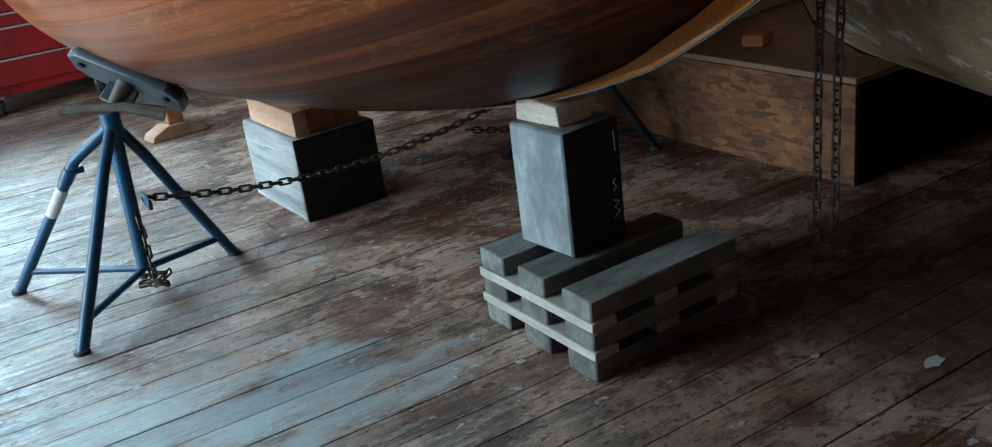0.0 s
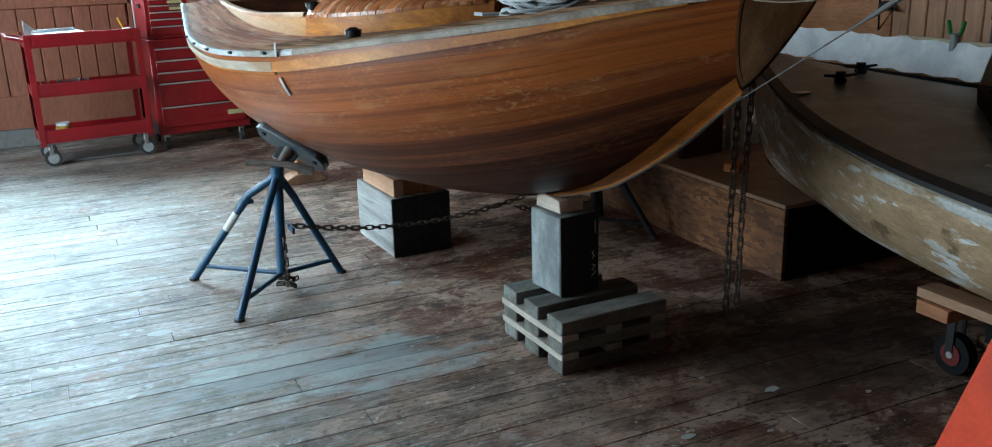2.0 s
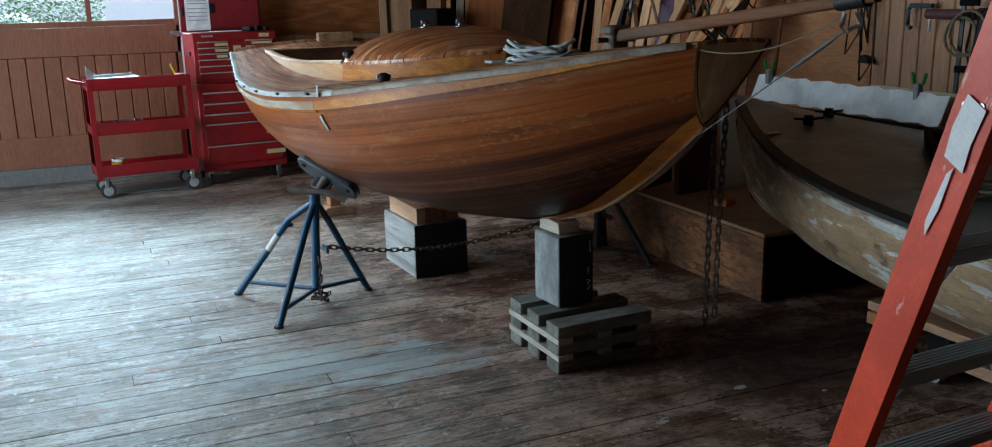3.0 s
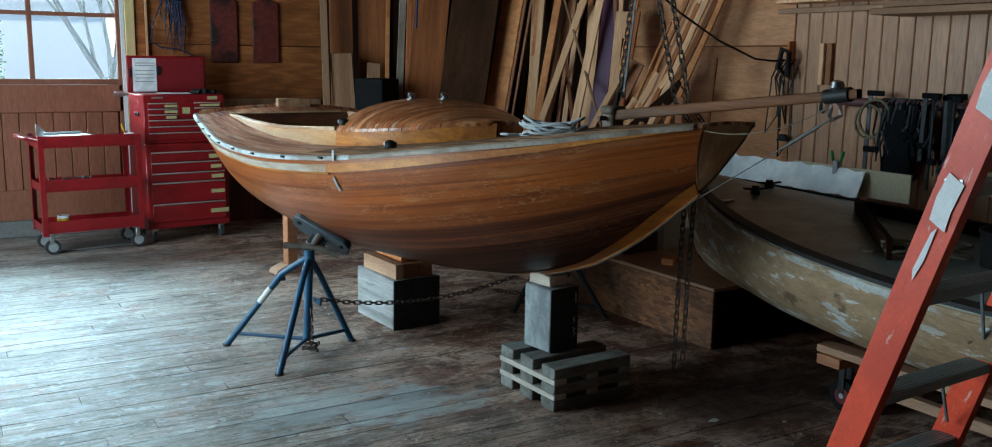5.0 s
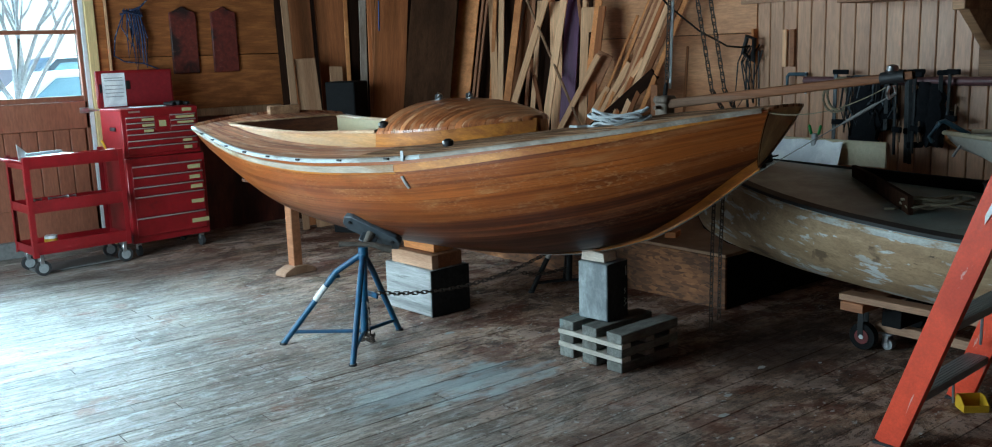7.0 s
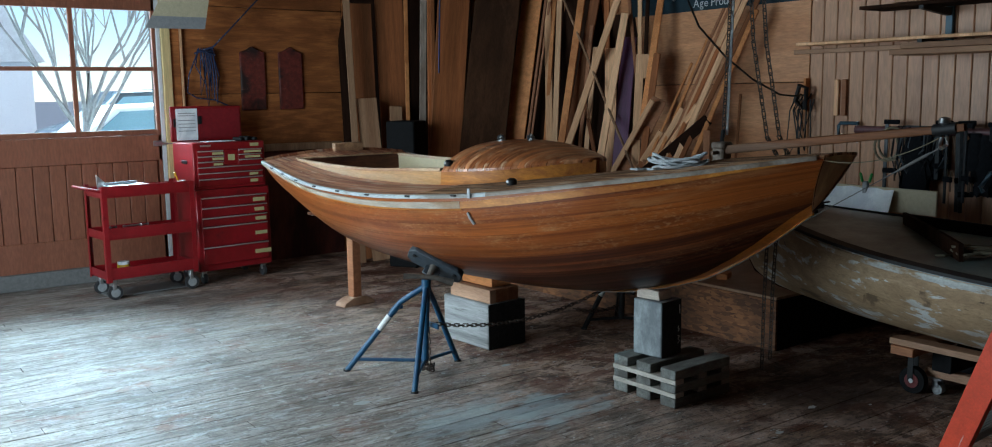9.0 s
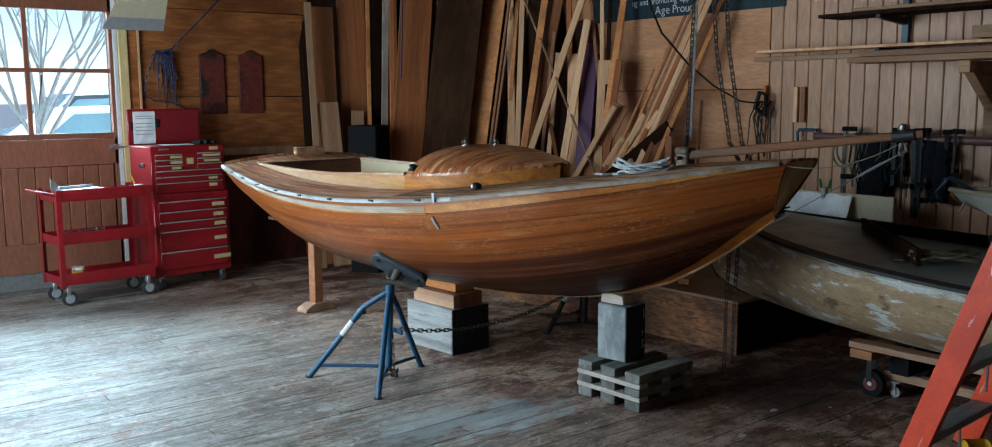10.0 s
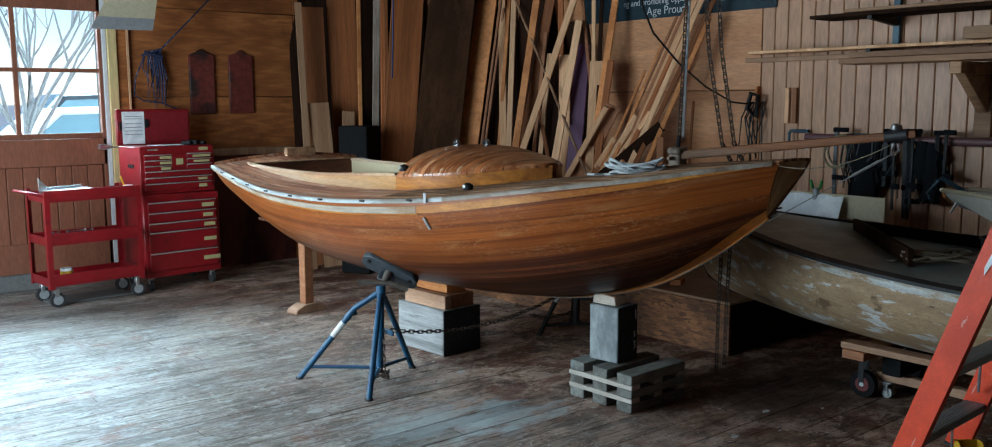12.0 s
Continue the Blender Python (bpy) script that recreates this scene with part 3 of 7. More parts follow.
M_GREYMETAL = mat("grey_sheet_metal", (0.33, 0.34, 0.35), 0.5, metal=0.3, var=0.12)
M_FAWN = mat("fawn_sheet", (0.50, 0.44, 0.30), 0.6, var=0.1)
M_BASE = mat("grey_base", (0.15, 0.15, 0.145), 0.7, var=0.2, bump=0.2)
M_SNOW = mat("pale_ground", (0.55, 0.56, 0.57), 0.9, var=0.1, scale=0.5)
M_BARK = mat("bark", (0.25, 0.24, 0.23), 0.9, var=0.3, scale=6, bump=0.4)
M_CARW = mat("car_white", (0.70, 0.72, 0.74), 0.3, var=0.03, bump=0, coat=0.5)
M_CARB = mat("car_blue", (0.03, 0.042, 0.055), 0.3, var=0.05, bump=0, coat=0.5)
M_CARG = mat("car_glass", (0.16, 0.26, 0.30), 0.1, var=0.1, bump=0)
M_HEDGE = mat("hedge_leaf", (0.15, 0.20, 0.11), 0.7, var=0.4, scale=5, bump=0)
M_FARWALL = mat("far_siding", (0.72, 0.73, 0.75), 0.8, var=0.1, bump=0.05)
M_BLOB = mat("paint_blot", (0.33, 0.34, 0.335), 0.6, var=0.15, scale=30)
M_MATTBLACK = mat("matt_black", (0.007, 0.007, 0.0075), 0.8, var=0.3, scale=5, bump=0.2, spec=0.15)
glass = bpy.data.materials.new("pane_glass")
glass.use_nodes = True
gb = glass.node_tree.nodes["Principled BSDF"]
gb.inputs["Transmission Weight"].default_value, gb.inputs["Roughness"].default_value, gb.inputs["IOR"].default_value = 1.0, 0.0, 1.05
gb.inputs["Base Color"].default_value = (0.97, 0.99, 1, 1)


# ---- building helpers ----
def thing(name, m, label, category, group="", kind=""):
    ob = new(name)
    ob.empty_display_size = 0.1
    ob.matrix_world = m
    return tagged(ob, label, category, group, kind)


def finish(bm, name, material, smooth=True):
    bmesh.ops.recalc_face_normals(bm, faces=bm.faces)
    me = bpy.data.meshes.new(name)
    bm.to_mesh(me)
    bm.free()
    me.materials.append(material)
    if smooth:
        for p in me.polygons:
            p.use_smooth = True
        me.set_sharp_from_angle(angle=radians(38))
    return me


def part(name, bm, material, parent=None, label="", m=None, smooth=True):
    ob = new(name, finish(bm, name, material, smooth))
    if parent is not None:
        ob.parent = parent
    if m is not None:
        ob.matrix_local = m
    return tagged(ob, label) if label else ob


def solo(name, bm, material, label, category, group="", kind="", m=None, smooth=True):
    return tagged(part(name, bm, material, None, "", m, smooth), label, category, group, kind)


def box(sx, sy, sz, at=(0, 0, 0), bev=0.0, m=None, bm=None, seg=1):
    """A box of full sizes with its centre at 'at', edges bevelled."""
    b = bmesh.new()
    bmesh.ops.create_cube(b, size=1.0)
    bmesh.ops.scale(b, vec=(sx, sy, sz), verts=b.verts)
    if bev:
        bmesh.ops.bevel(b, geom=b.edges, offset=bev, segments=seg, profile=0.5, affect="EDGES")
    t = Matrix.Translation(at)
    bmesh.ops.transform(b, matrix=(m @ t) if m is not None else t, verts=b.verts)
    return join(bm, b)


def join(bm, b):
    if bm is None:
        return b
    me = bpy.data.meshes.new("tmp")
    b.to_mesh(me)
    b.free()
    bm.from_mesh(me)
    bpy.data.meshes.remove(me)
    return bm


def frame_between(p, q):
    p, q = Vector(p), Vector(q)
    return Matrix.Translation(p) @ (q - p).to_track_quat("Z", "Y").to_matrix().to_4x4(), (q - p).length


def rod(p, q, r, r2=None, seg=10, bm=None, caps=True):
    m, length = frame_between(p, q)
    b = bmesh.new()
    bmesh.ops.create_cone(b, cap_ends=caps, segments=seg, radius1=r, radius2=r if r2 is None else r2, depth=length,
                          matrix=Matrix.Translation((0, 0, length / 2)))
    bmesh.ops.transform(b, matrix=m, verts=b.verts)
    return join(bm, b)


def tube(points, r, seg=8, bm=None, closed=False, radii=None):
    """A round bar along points."""
    pts = [Vector(p) for p in points]
    b = bmesh.new()
    rings = []
    ref = Vector((0.13, 0.21, 0.97))
    for i, p in enumerate(pts):
        a = pts[i - 1] if (i or closed) else pts[0]
        c = pts[(i + 1) % len(pts)] if (i < len(pts) - 1 or closed) else pts[-1]
        d = (c - a).normalized()
        u = d.cross(ref)
        if u.length < 0.05:
            u = d.cross(Vector((1, 0, 0)))
        u.normalize()
        v = d.cross(u)
        rr = radii[i] if radii else r
        rings.append([b.verts.new(p + rr * (math.cos(k * 2 * math.pi / seg) * u + math.sin(k * 2 * math.pi / seg) * v)) for k in range(seg)])
    n = len(rings)
    for i in range(n if closed else n - 1):
        s, e = rings[i], rings[(i + 1) % n]
        for k in range(seg):
            b.faces.new((s[k], s[(k + 1) % seg], e[(k + 1) % seg], e[k]))
    if not closed:
        b.faces.new(rings[0][::-1])
        b.faces.new(rings[-1])
    return join(bm, b)


def plate(outline, depth, bm=None, m=None, bev=0.0):
    """A flat outline (x, y) raised by depth along z."""
    b = bmesh.new()
    f = b.faces.new([b.verts.new((x, y, 0)) for x, y in outline])
    g = bmesh.ops.extrude_face_region(b, geom=[f])
    bmesh.ops.translate(b, vec=(0, 0, depth), verts=[v for v in g["geom"] if isinstance(v, bmesh.types.BMVert)])
    if bev:
        bmesh.ops.bevel(b, geom=b.edges, offset=bev, segments=1, profile=0.5, affect="EDGES")
    if m is not None:
        bmesh.ops.transform(b, matrix=m, verts=b.verts)
    return join(bm, b)


def lathe(profile, seg=20, bm=None, m=None):
    b = bmesh.new()
    rings = [[b.verts.new((r * math.cos(k * 2 * math.pi / seg), r * math.sin(k * 2 * math.pi / seg), z)) for k in range(seg)] for r, z in profile]
    for s, e in zip(rings, rings[1:]):
        for k in range(seg):
            b.faces.new((s[k], s[(k + 1) % seg], e[(k + 1) % seg], e[k]))
    b.faces.new(rings[0][::-1])
    b.faces.new(rings[-1])
    if m is not None:
        bmesh.ops.transform(b, matrix=m, verts=b.verts)
    return join(bm, b)


def skin(rows, bm=None, closed=False):
    """A sheet through rows of points."""
    b = bmesh.new()
    vs = [[b.verts.new(p) for p in r] for r in rows]
    for s, e in zip(vs, vs[1:]):
        n = len(s)
        for k in range(n if closed else n - 1):
            try:
                b.faces.new((s[k], s[(k + 1) % n], e[(k + 1) % n], e[k]))
            except ValueError:
                pass
    return join(bm, b)


def slab(rows, t, bm=None, up=(0, 0, 1)):
    """A sheet through rows of points with thickness t along 'up' reversed."""
    up = Vector(up) * t
    b = bmesh.new()
    top = [[b.verts.new(Vector(p)) for p in r] for r in rows]
    low = [[b.verts.new(Vector(p) - up) for p in r] for r in rows]
    nr, nc = len(rows), len(rows[0])
    for i in range(nr - 1):
        for k in range(nc - 1):
            b.faces.new((top[i][k], top[i][k + 1], top[i + 1][k + 1], top[i + 1][k]))
            b.faces.new((low[i][k], low[i + 1][k], low[i + 1][k + 1], low[i][k + 1]))
    for i in range(nr - 1):
        b.faces.new((top[i][0], top[i + 1][0], low[i + 1][0], low[i][0]))
        b.faces.new((top[i][-1], low[i][-1], low[i + 1][-1], top[i + 1][-1]))
    for k in range(nc - 1):
        b.faces.new((top[0][k], low[0][k], low[0][k + 1], top[0][k + 1]))
        b.faces.new((top[-1][k], top[-1][k + 1], low[-1][k + 1], low[-1][k]))
    return join(bm, b)


def interp(x, table):
    """Smooth value at x from a table of (x, value)."""
    if x <= table[0][0]:
        return table[0][1]
    if x >= table[-1][0]:
        return table[-1][1]
    for i in range(len(table) - 1):
        if table[i][0] <= x <= table[i + 1][0]:
            x1, y1 = table[i]
            x2, y2 = table[i + 1]
            x0, y0 = table[i - 1] if i else (2 * x1 - x2, 2 * y1 - y2)
            x3, y3 = table[i + 2] if i + 2 < len(table) else (2 * x2 - x1, 2 * y2 - y1)
            m1, m2 = (y2 - y0) / (x2 - x0), (y3 - y1) / (x3 - x1)
            h = x2 - x1
            u = (x - x1) / h
            return ((2 * u**3 - 3 * u**2 + 1) * y1 + (u**3 - 2 * u**2 + u) * h * m1 + (-2 * u**3 + 3 * u**2) * y2 + (u**3 - u**2) * h * m2)


def chain_mesh(points, pitch=0.03, wire=0.0035, width=0.011):
    """Interlocking oval links along a line."""
    pts = [Vector(p) for p in points]
    seglen = [(b - a).length for a, b in zip(pts, pts[1:])]
    total = sum(seglen)
    n = max(2, int(total / pitch))
    verts, faces = [], []
    ring, sides = 10, 4
    for i in range(n):
        d = (i + 0.5) * total / n
        k = 0
        while k < len(seglen) - 1 and d > seglen[k]:
            d -= seglen[k]
            k += 1
        way = (pts[k + 1] - pts[k]).normalized()
        c = pts[k] + way * d
        ref = Vector((0.2, 0.9, 0.1)) if abs(way.z) > 0.7 else Vector((0, 0, 1))
        u = way.cross(ref).normalized()
        if i % 2:
            u = way.cross(u).normalized()
        w = way.cross(u)
        half = pitch * 0.5 - width * 0.5 + wire * 1.6
        base = len(verts)
        for a in range(ring):
            an = a * 2 * math.pi / ring
            ca, sa = math.cos(an), math.sin(an)
            centre = c + way * (half * (1 if ca > 0 else -1) * (abs(ca) > 1e-6) + ca * width * 0.5) + u * (sa * width * 0.8)
            out = (way * ca + u * sa).normalized()
            for s in range(sides):
                bn = s * 2 * math.pi / sides
                verts.append(centre + wire * (math.cos(bn) * out + math.sin(bn) * w))
        for a in range(ring):
            for s in range(sides):
                faces.append((base + a * sides + s, base + a * sides + (s + 1) % sides,
                              base + ((a + 1) % ring) * sides + (s + 1) % sides, base + ((a + 1) % ring) * sides + s))
    b = bmesh.new()
    me = bpy.data.meshes.new("tmp")
    me.from_pydata(verts, [], faces)
    b.from_mesh(me)
    bpy.data.meshes.remove(me)
    return b


def sag(p, q, drop, n=14):
    p, q = Vector(p), Vector(q)
    return [p.lerp(q, i / n) - Vector((0, 0, 4 * drop * (i / n) * (1 - i / n))) for i in range(n + 1)]


# ---- the workshop ----
NY, EX, SY, WX, CZ = 7.07, 4.03, -4.2, -2.7, 3.5
# sheet under the boards
solo("floor", box(EX - WX + 0.4, NY - SY + 0.4, 0.1, ((EX + WX) / 2, (NY + SY) / 2, -0.075)), M_GAP, "dark gap-filled underside of the worn plank floor", "floor", kind="structure")
floor = bpy.data.objects["floor"]

# north wall: plywood from x 0.92, sliding door with window west of it
north = thing("wall_north", pose(0, NY, 0), "orange plywood sheet wall with horizontal seams", "wall", kind="structure")
for x0, x1, z0, z1 in ((0.92, 2.5, 0.0, 1.58), (0.92, 2.5, 1.585, 2.36), (0.92, 2.5, 2.365, CZ), (2.505, EX, 0.0, 1.58), (2.505, EX, 1.585, 2.36), (2.505, EX, 2.365, CZ)):
    part("panel", box(x1 - x0, 0.12, z1 - z0, ((x0 + x1) / 2, 0.06, (z0 + z1) / 2), 0.003), M_PLY, north)
part("backing", box(0.90 - WX, 0.06, CZ - 2.42, ((0.90 + WX) / 2, 0.16, (CZ + 2.42) / 2)), M_DARKWALL, north)
part("panel", box(-1.5 - WX, 0.1, CZ, ((WX - 1.5) / 2, 0.06, CZ / 2)), M_DOOR, north)
part("backing", box(EX - 0.70, 0.05, CZ, ((EX + 0.70) / 2, 0.15, CZ / 2)), M_GAP, north)
part("panel", box(2.5, 0.1, CZ - 2.42, (-0.25, 0.06, (CZ + 2.42) / 2)), M_DOOR, north)
part("wainscot", box(1.07, 0.02, 1.04, (1.905, -0.01, 0.52), 0.003), M_MAROON, north, "dark maroon painted lower panel")
part("ledge", box(1.07, 0.05, 0.07, (1.905, -0.025, 1.075), 0.004), M_LUMB, north, "dark brown wooden ledge")
# studs and trim between door and plywood
solo("trim", box(0.076, 0.05, 2.46, (0.776, NY - 0.025, 1.23), 0.004), M_WTRIM, "pale yellow wood casing beside the door", "trim", kind="structure")
solo("trim", box(0.032, 0.04, 2.46, (0.719, NY - 0.005, 1.23), 0.003), M_WWHITE, "white painted door edge strip", "trim", kind="structure")
solo("trim", box(0.080, 0.03, 2.46, (0.858, NY - 0.012, 1.23), 0.003), M_PLY, "orange wood board beside the door casing", "trim", kind="structure")
solo("trim", box(0.020, 0.04, 2.46, (0.910, NY - 0.02, 1.23), 0.003), M_LUMP, "pale wood batten on the wall", "trim", kind="structure")

door = thing("door_1", pose(0, NY + 0.02, 0), "brown painted sliding door with window and beadboard panel", "door", kind="structure")
WZ0 = 1.25
part("bottom_rail", box(2.36, 0.05, 0.26, (-0.480, 0.0, 0.25), 0.004), M_DOOR, door)
part("lock_rail", box(2.36, 0.05, 0.226, (-0.480, 0.0, 1.123), 0.004), M_DOOR, door)
part("top_rail", box(2.36, 0.05, 0.12, (-0.480, 0.0, 2.36), 0.004), M_DOOR, door)
part("stile", box(0.030, 0.05, 2.3, (0.686, 0.0, 1.27), 0.004), M_DOOR, door)
part("stile", box(0.24, 0.05, 2.3, (-1.38, 0.0, 1.27), 0.004), M_DOOR, door)
part("backing", box(2.2, 0.012, 0.70, (-0.42, 0.024, 0.69)), M_DOOR, door)
bead = finish(box(0.123, 0.03, 0.64, (0, 0, 0), 0.006), "board", M_DOOR)
for i in range(17):
    b = new("board", bead)
    b.parent = door
    b.matrix_local = pose(0.595 - 0.1265 * i, 0.0, 0.69)
sash = part("window_frame", box(1.96, 0.04, 0.045, (-0.30, 0.0, WZ0 + 0.01), 0.004), M_DOOR, door)
for x in (0.02, -0.64):
    part("muntin", box(0.038, 0.035, 1.06, (x, 0.0, 1.77), 0.004), M_DOOR, door)
part("muntin", box(1.96, 0.034, 0.035, (-0.30, 0.0, 1.805), 0.004), M_DOOR, door)
for x0, x1 in ((0.04, 0.67), (-0.62, 0.0), (-1.27, -0.66)):
    for z0, z1 in ((1.285, 1.787), (1.824, 2.29)):
        g = part("pane", box(x1 - x0, 0.004, z1 - z0, ((x0 + x1) / 2, 0.008, (z0 + z1) / 2)), glass, door)
        g.visible_shadow = False
part("latch", box(0.07, 0.05, 0.045, (0.66, -0.045, 1.16), 0.006), M_STEEL, door, "bright steel latch")
part("latch", rod((0.62, -0.06, 1.16), (0.79, -0.06, 1.155), 0.012), M_STEEL, door, "bright steel latch bolt")
solo("baseboard", box(3.55, 0.06, 0.135, (-0.88, NY - 0.02, 0.0675), 0.005), M_BASE, "grey weathered sill strip under the door", "baseboard", kind="structure")

# east wall: plywood in the north, beadboard south of y 2.75
east = thing("wall_east", pose(EX, 0, 0), "tan tongue-and-groove board wall with plywood end", "wall", kind="structure")
for y0, y1, z0, z1 in ((2.80, 5.2, 0.0, 1.60), (2.80, 5.2, 1.605, CZ), (5.205, NY, 0.0, 1.60), (5.205, NY, 1.605, CZ)):
    part("panel", box(0.12, y1 - y0, z1 - z0, (0.06, (y0 + y1) / 2, (z0 + z1) / 2), 0.003), M_PLY_E, east)
part("backing", box(0.06, NY - SY, CZ, (0.16, (NY + SY) / 2, CZ / 2)), M_GAP, east)
wb = finish(box(0.1, 0.1035, CZ, (0, 0, 0), 0.006), "board", M_BEAD)
for i in range(66):
    b = new("board", wb)
    b.parent = east
    b.matrix_local = pose(0.054, 2.745 - 0.1065 * i, CZ / 2)
solo("wall_south", box(EX - WX + 0.4, 0.15, CZ, ((EX + WX) / 2, SY - 0.075, CZ / 2)), M_DARKWALL, "dark board wall behind", "wall", kind="structure")
# west wall with a wide open doorway
west = thing("wall_west", pose(WX, 0, 0), "dark board wall with a wide open doorway", "wall", kind="structure")
part("panel", box(0.15, 2.05 - SY, CZ, (-0.075, (2.05 + SY) / 2, CZ / 2)), M_DARKWALL, west)
part("panel", box(0.15, NY - 5.4, CZ, (-0.075, (NY + 5.4) / 2, CZ / 2)), M_DARKWALL, west)
part("lintel", box(0.15, 3.35, CZ - 3.0, (-0.075, 3.725, (CZ + 3.0) / 2)), M_DARKWALL, west)
solo("ceiling", box(EX - WX + 0.6, NY - SY + 0.6, 0.12, ((EX + WX) / 2, (NY + SY) / 2, CZ + 0.06)), M_CEIL, "brown board ceiling", "ceiling", kind="structure")

# ---- outside ----
g = bmesh.new()
bmesh.ops.create_grid(g, x_segments=2, y_segments=2, size=900)
solo("ground", g, M_SNOW, "pale paved yard in flat daylight", "ground", kind="structure", m=pose(0, 0, -0.2))


def bare_tree(at, h, seed):
    rnd = random.Random(seed)
    t = thing("tree", pose(*at), "bare pale grey street tree", "tree")
    twigs = bmesh.new()
    trunk = tube([(0, 0, 0), (0.02, 0.02, 0.5), (-0.03, 0, 1.1)], 0.2, 10, radii=[0.19, 0.15, 0.13])

    def limb(p, d, length, r, depth):
        pts, q = [Vector(p)], Vector(p)
        d = Vector(d).normalized()
        for k in range(4):
            d = (d + Vector((rnd.uniform(-0.2, 0.2), rnd.uniform(-0.2, 0.2), rnd.uniform(0.0, 0.22)))).normalized()
            q = q + d * length / 4
            pts.append(q)
        tube(pts, r, 5, twigs, radii=[r * (1 - 0.17 * k) for k in range(5)])
        if depth:
            for k in range(4):
                s = pts[rnd.choice((2, 3, 4))]
                limb(s, d + Vector((rnd.uniform(-0.8, 0.8), rnd.uniform(-0.8, 0.8), rnd.uniform(-0.1, 0.5))), length * 0.62, r * 0.5, depth - 1)

    for k in range(9):
        a = k * 0.9 + rnd.uniform(-0.2, 0.2)
        limb((-0.03, 0, 0.9 + 0.05 * k), (0.6 * math.cos(a), 0.6 * math.sin(a), 1.0), h * 0.40, 0.042, 3)
    part("trunk", trunk, M_BARK, t)
    part("crown", twigs, M_BARK, t, "bare branches and twigs")
    return t


bare_tree((1.80, 14.5, -0.2), 6.4, 5)
bare_tree((-2.2, 21.0, -0.2), 6.5, 8)


def parked_car(at, rz, paint, label, tall=1.0):
    car = thing("car", pose(*at, 0, 0, rz), label, "car")
    prof = [(-2.1, 0.35), (-2.15, 0.75), (-1.35, 0.92), (-0.65, 1.42), (0.75, 1.46), (1.55, 0.98), (2.1, 0.9), (2.15, 0.35)]
    prof = [(x, z * tall) for x, z in prof]
    b = plate(prof, 1.7, m=pose(0, 0.85, 0, 90), bev=0.05)
    part("body", b, paint, car)
    for s in (-0.865, 0.865):
        w = plate([(x, z * tall) for x, z in ((-1.02, 0.98), (-0.56, 1.32), (0.66, 1.35), (1.12, 1.0))], 0.02, m=pose(0, s + 0.01, 0, 90))
        part("window", w, M_CARG, car)
        for x in (-1.35, 1.35):
            wheel = part("wheel", rod((x, s - 0.1, 0.32), (x, s + 0.1, 0.32), 0.32, seg=18), M_RUBBER, car)
            part("rim", rod((x, s - 0.11, 0.32), (x, s + 0.11, 0.32), 0.19, seg=14), M_STEEL, wheel)
    return car


parked_car((3.65, 18.6, -0.2), 4, M_CARW, "white parked car in the yard", 1.14)
parked_car((-1.8, 17.8, -0.2), 0, M_CARW, "white parked car near the hedge")
parked_car((4.75, 22.4, -0.2), 3, M_CARB, "dark blue parked car farther off", 1.36)
far_house = thing("house", pose(-3.0, 36, -0.2), "pale grey sided building across the yard", "building")
part("wall", box(16, 6, 3.2, (0, 3, 1.6)), M_FARWALL, far_house)
part("roof", plate([(-8.4, 3.1), (8.4, 3.1), (7.2, 5.0), (-7.2, 5.0)], 6.6, m=pose(0, 6.3, 0, 90)), M_SNOW, far_house)
for x in (-6.0, -4.4):
    part("window", box(0.8, 0.1, 0.9, (x, -0.02, 1.7)), M_CARG, far_house)
hv, hf = [], []
rnd = random.Random(3)
for i in range(15000):
    x, y, z = rnd.uniform(-4.2, 0.2), rnd.uniform(-0.5, 0.5), rnd.uniform(0.03, 1.0) ** 0.8 * (2.1 + 0.35 * math.sin(x * 2.3 + 1))
    s = rnd.uniform(0.018, 0.040)
    a, c = rnd.uniform(0, 6.3), rnd.uniform(-1, 1)
    u = Vector((math.cos(a), math.sin(a), c)).normalized() * s
    v = u.cross(Vector((rnd.uniform(-1, 1), rnd.uniform(-1, 1), 1))).normalized() * s * 0.7
    k = len(hv)
    o = Vector((x, y, z + 0.12 * math.sin(x * 3)))
    hv += [o - u, o + v, o + u, o - v]
    hf.append((k, k + 1, k + 2, k + 3))
me = bpy.data.meshes.new("hedge")
me.from_pydata(hv, [], hf)
me.materials.append(M_HEDGE)
hedge = new("hedge", me)
hedge.matrix_world = pose(0.1, 15.0, -0.2)
tagged(hedge, "low green hedge outside the window", "hedge", kind="stuff")

# ---- the wooden sailboat ----
boat = thing("sailboat", pose(1.69, 0.95, 0, 0, 0, 2.9), "small varnished wooden sailboat with cuddy, propped up on blocks and stands", "boat")
BEAM = [(0, 0.13), (0.3, 0.32), (0.6, 0.48), (0.9, 0.625), (1.2, 0.715), (1.54, 0.79), (1.9, 0.84), (2.3, 0.857), (2.7, 0.845), (3.2, 0.80), (3.7, 0.72), (4.25, 0.63)]
SHEER = [(0, 1.272), (0.25, 1.232), (0.5, 1.19), (1.0, 1.12), (1.54, 1.05), (1.9, 1.02), (2.3, 0.995), (2.7, 0.985), (3.2, 0.99), (3.7, 1.02), (4.25, 1.08)]
KEEL = [(0, 1.02), (0.12, 0.95), (0.25, 0.872), (0.36, 0.812), (0.53, 0.73), (0.73, 0.648), (0.95, 0.575), (1.25, 0.505), (1.6, 0.467), (2.1, 0.455), (2.6, 0.45), (3.2, 0.47), (3.8, 0.52), (4.25, 0.57)]
FULL = [(0, 1.35), (0.25, 1.5), (0.55, 1.7), (1.2, 1.9), (2.2, 2.05), (3.0, 1.95), (3.7, 1.7), (4.25, 1.5)]
LOA = 4.25


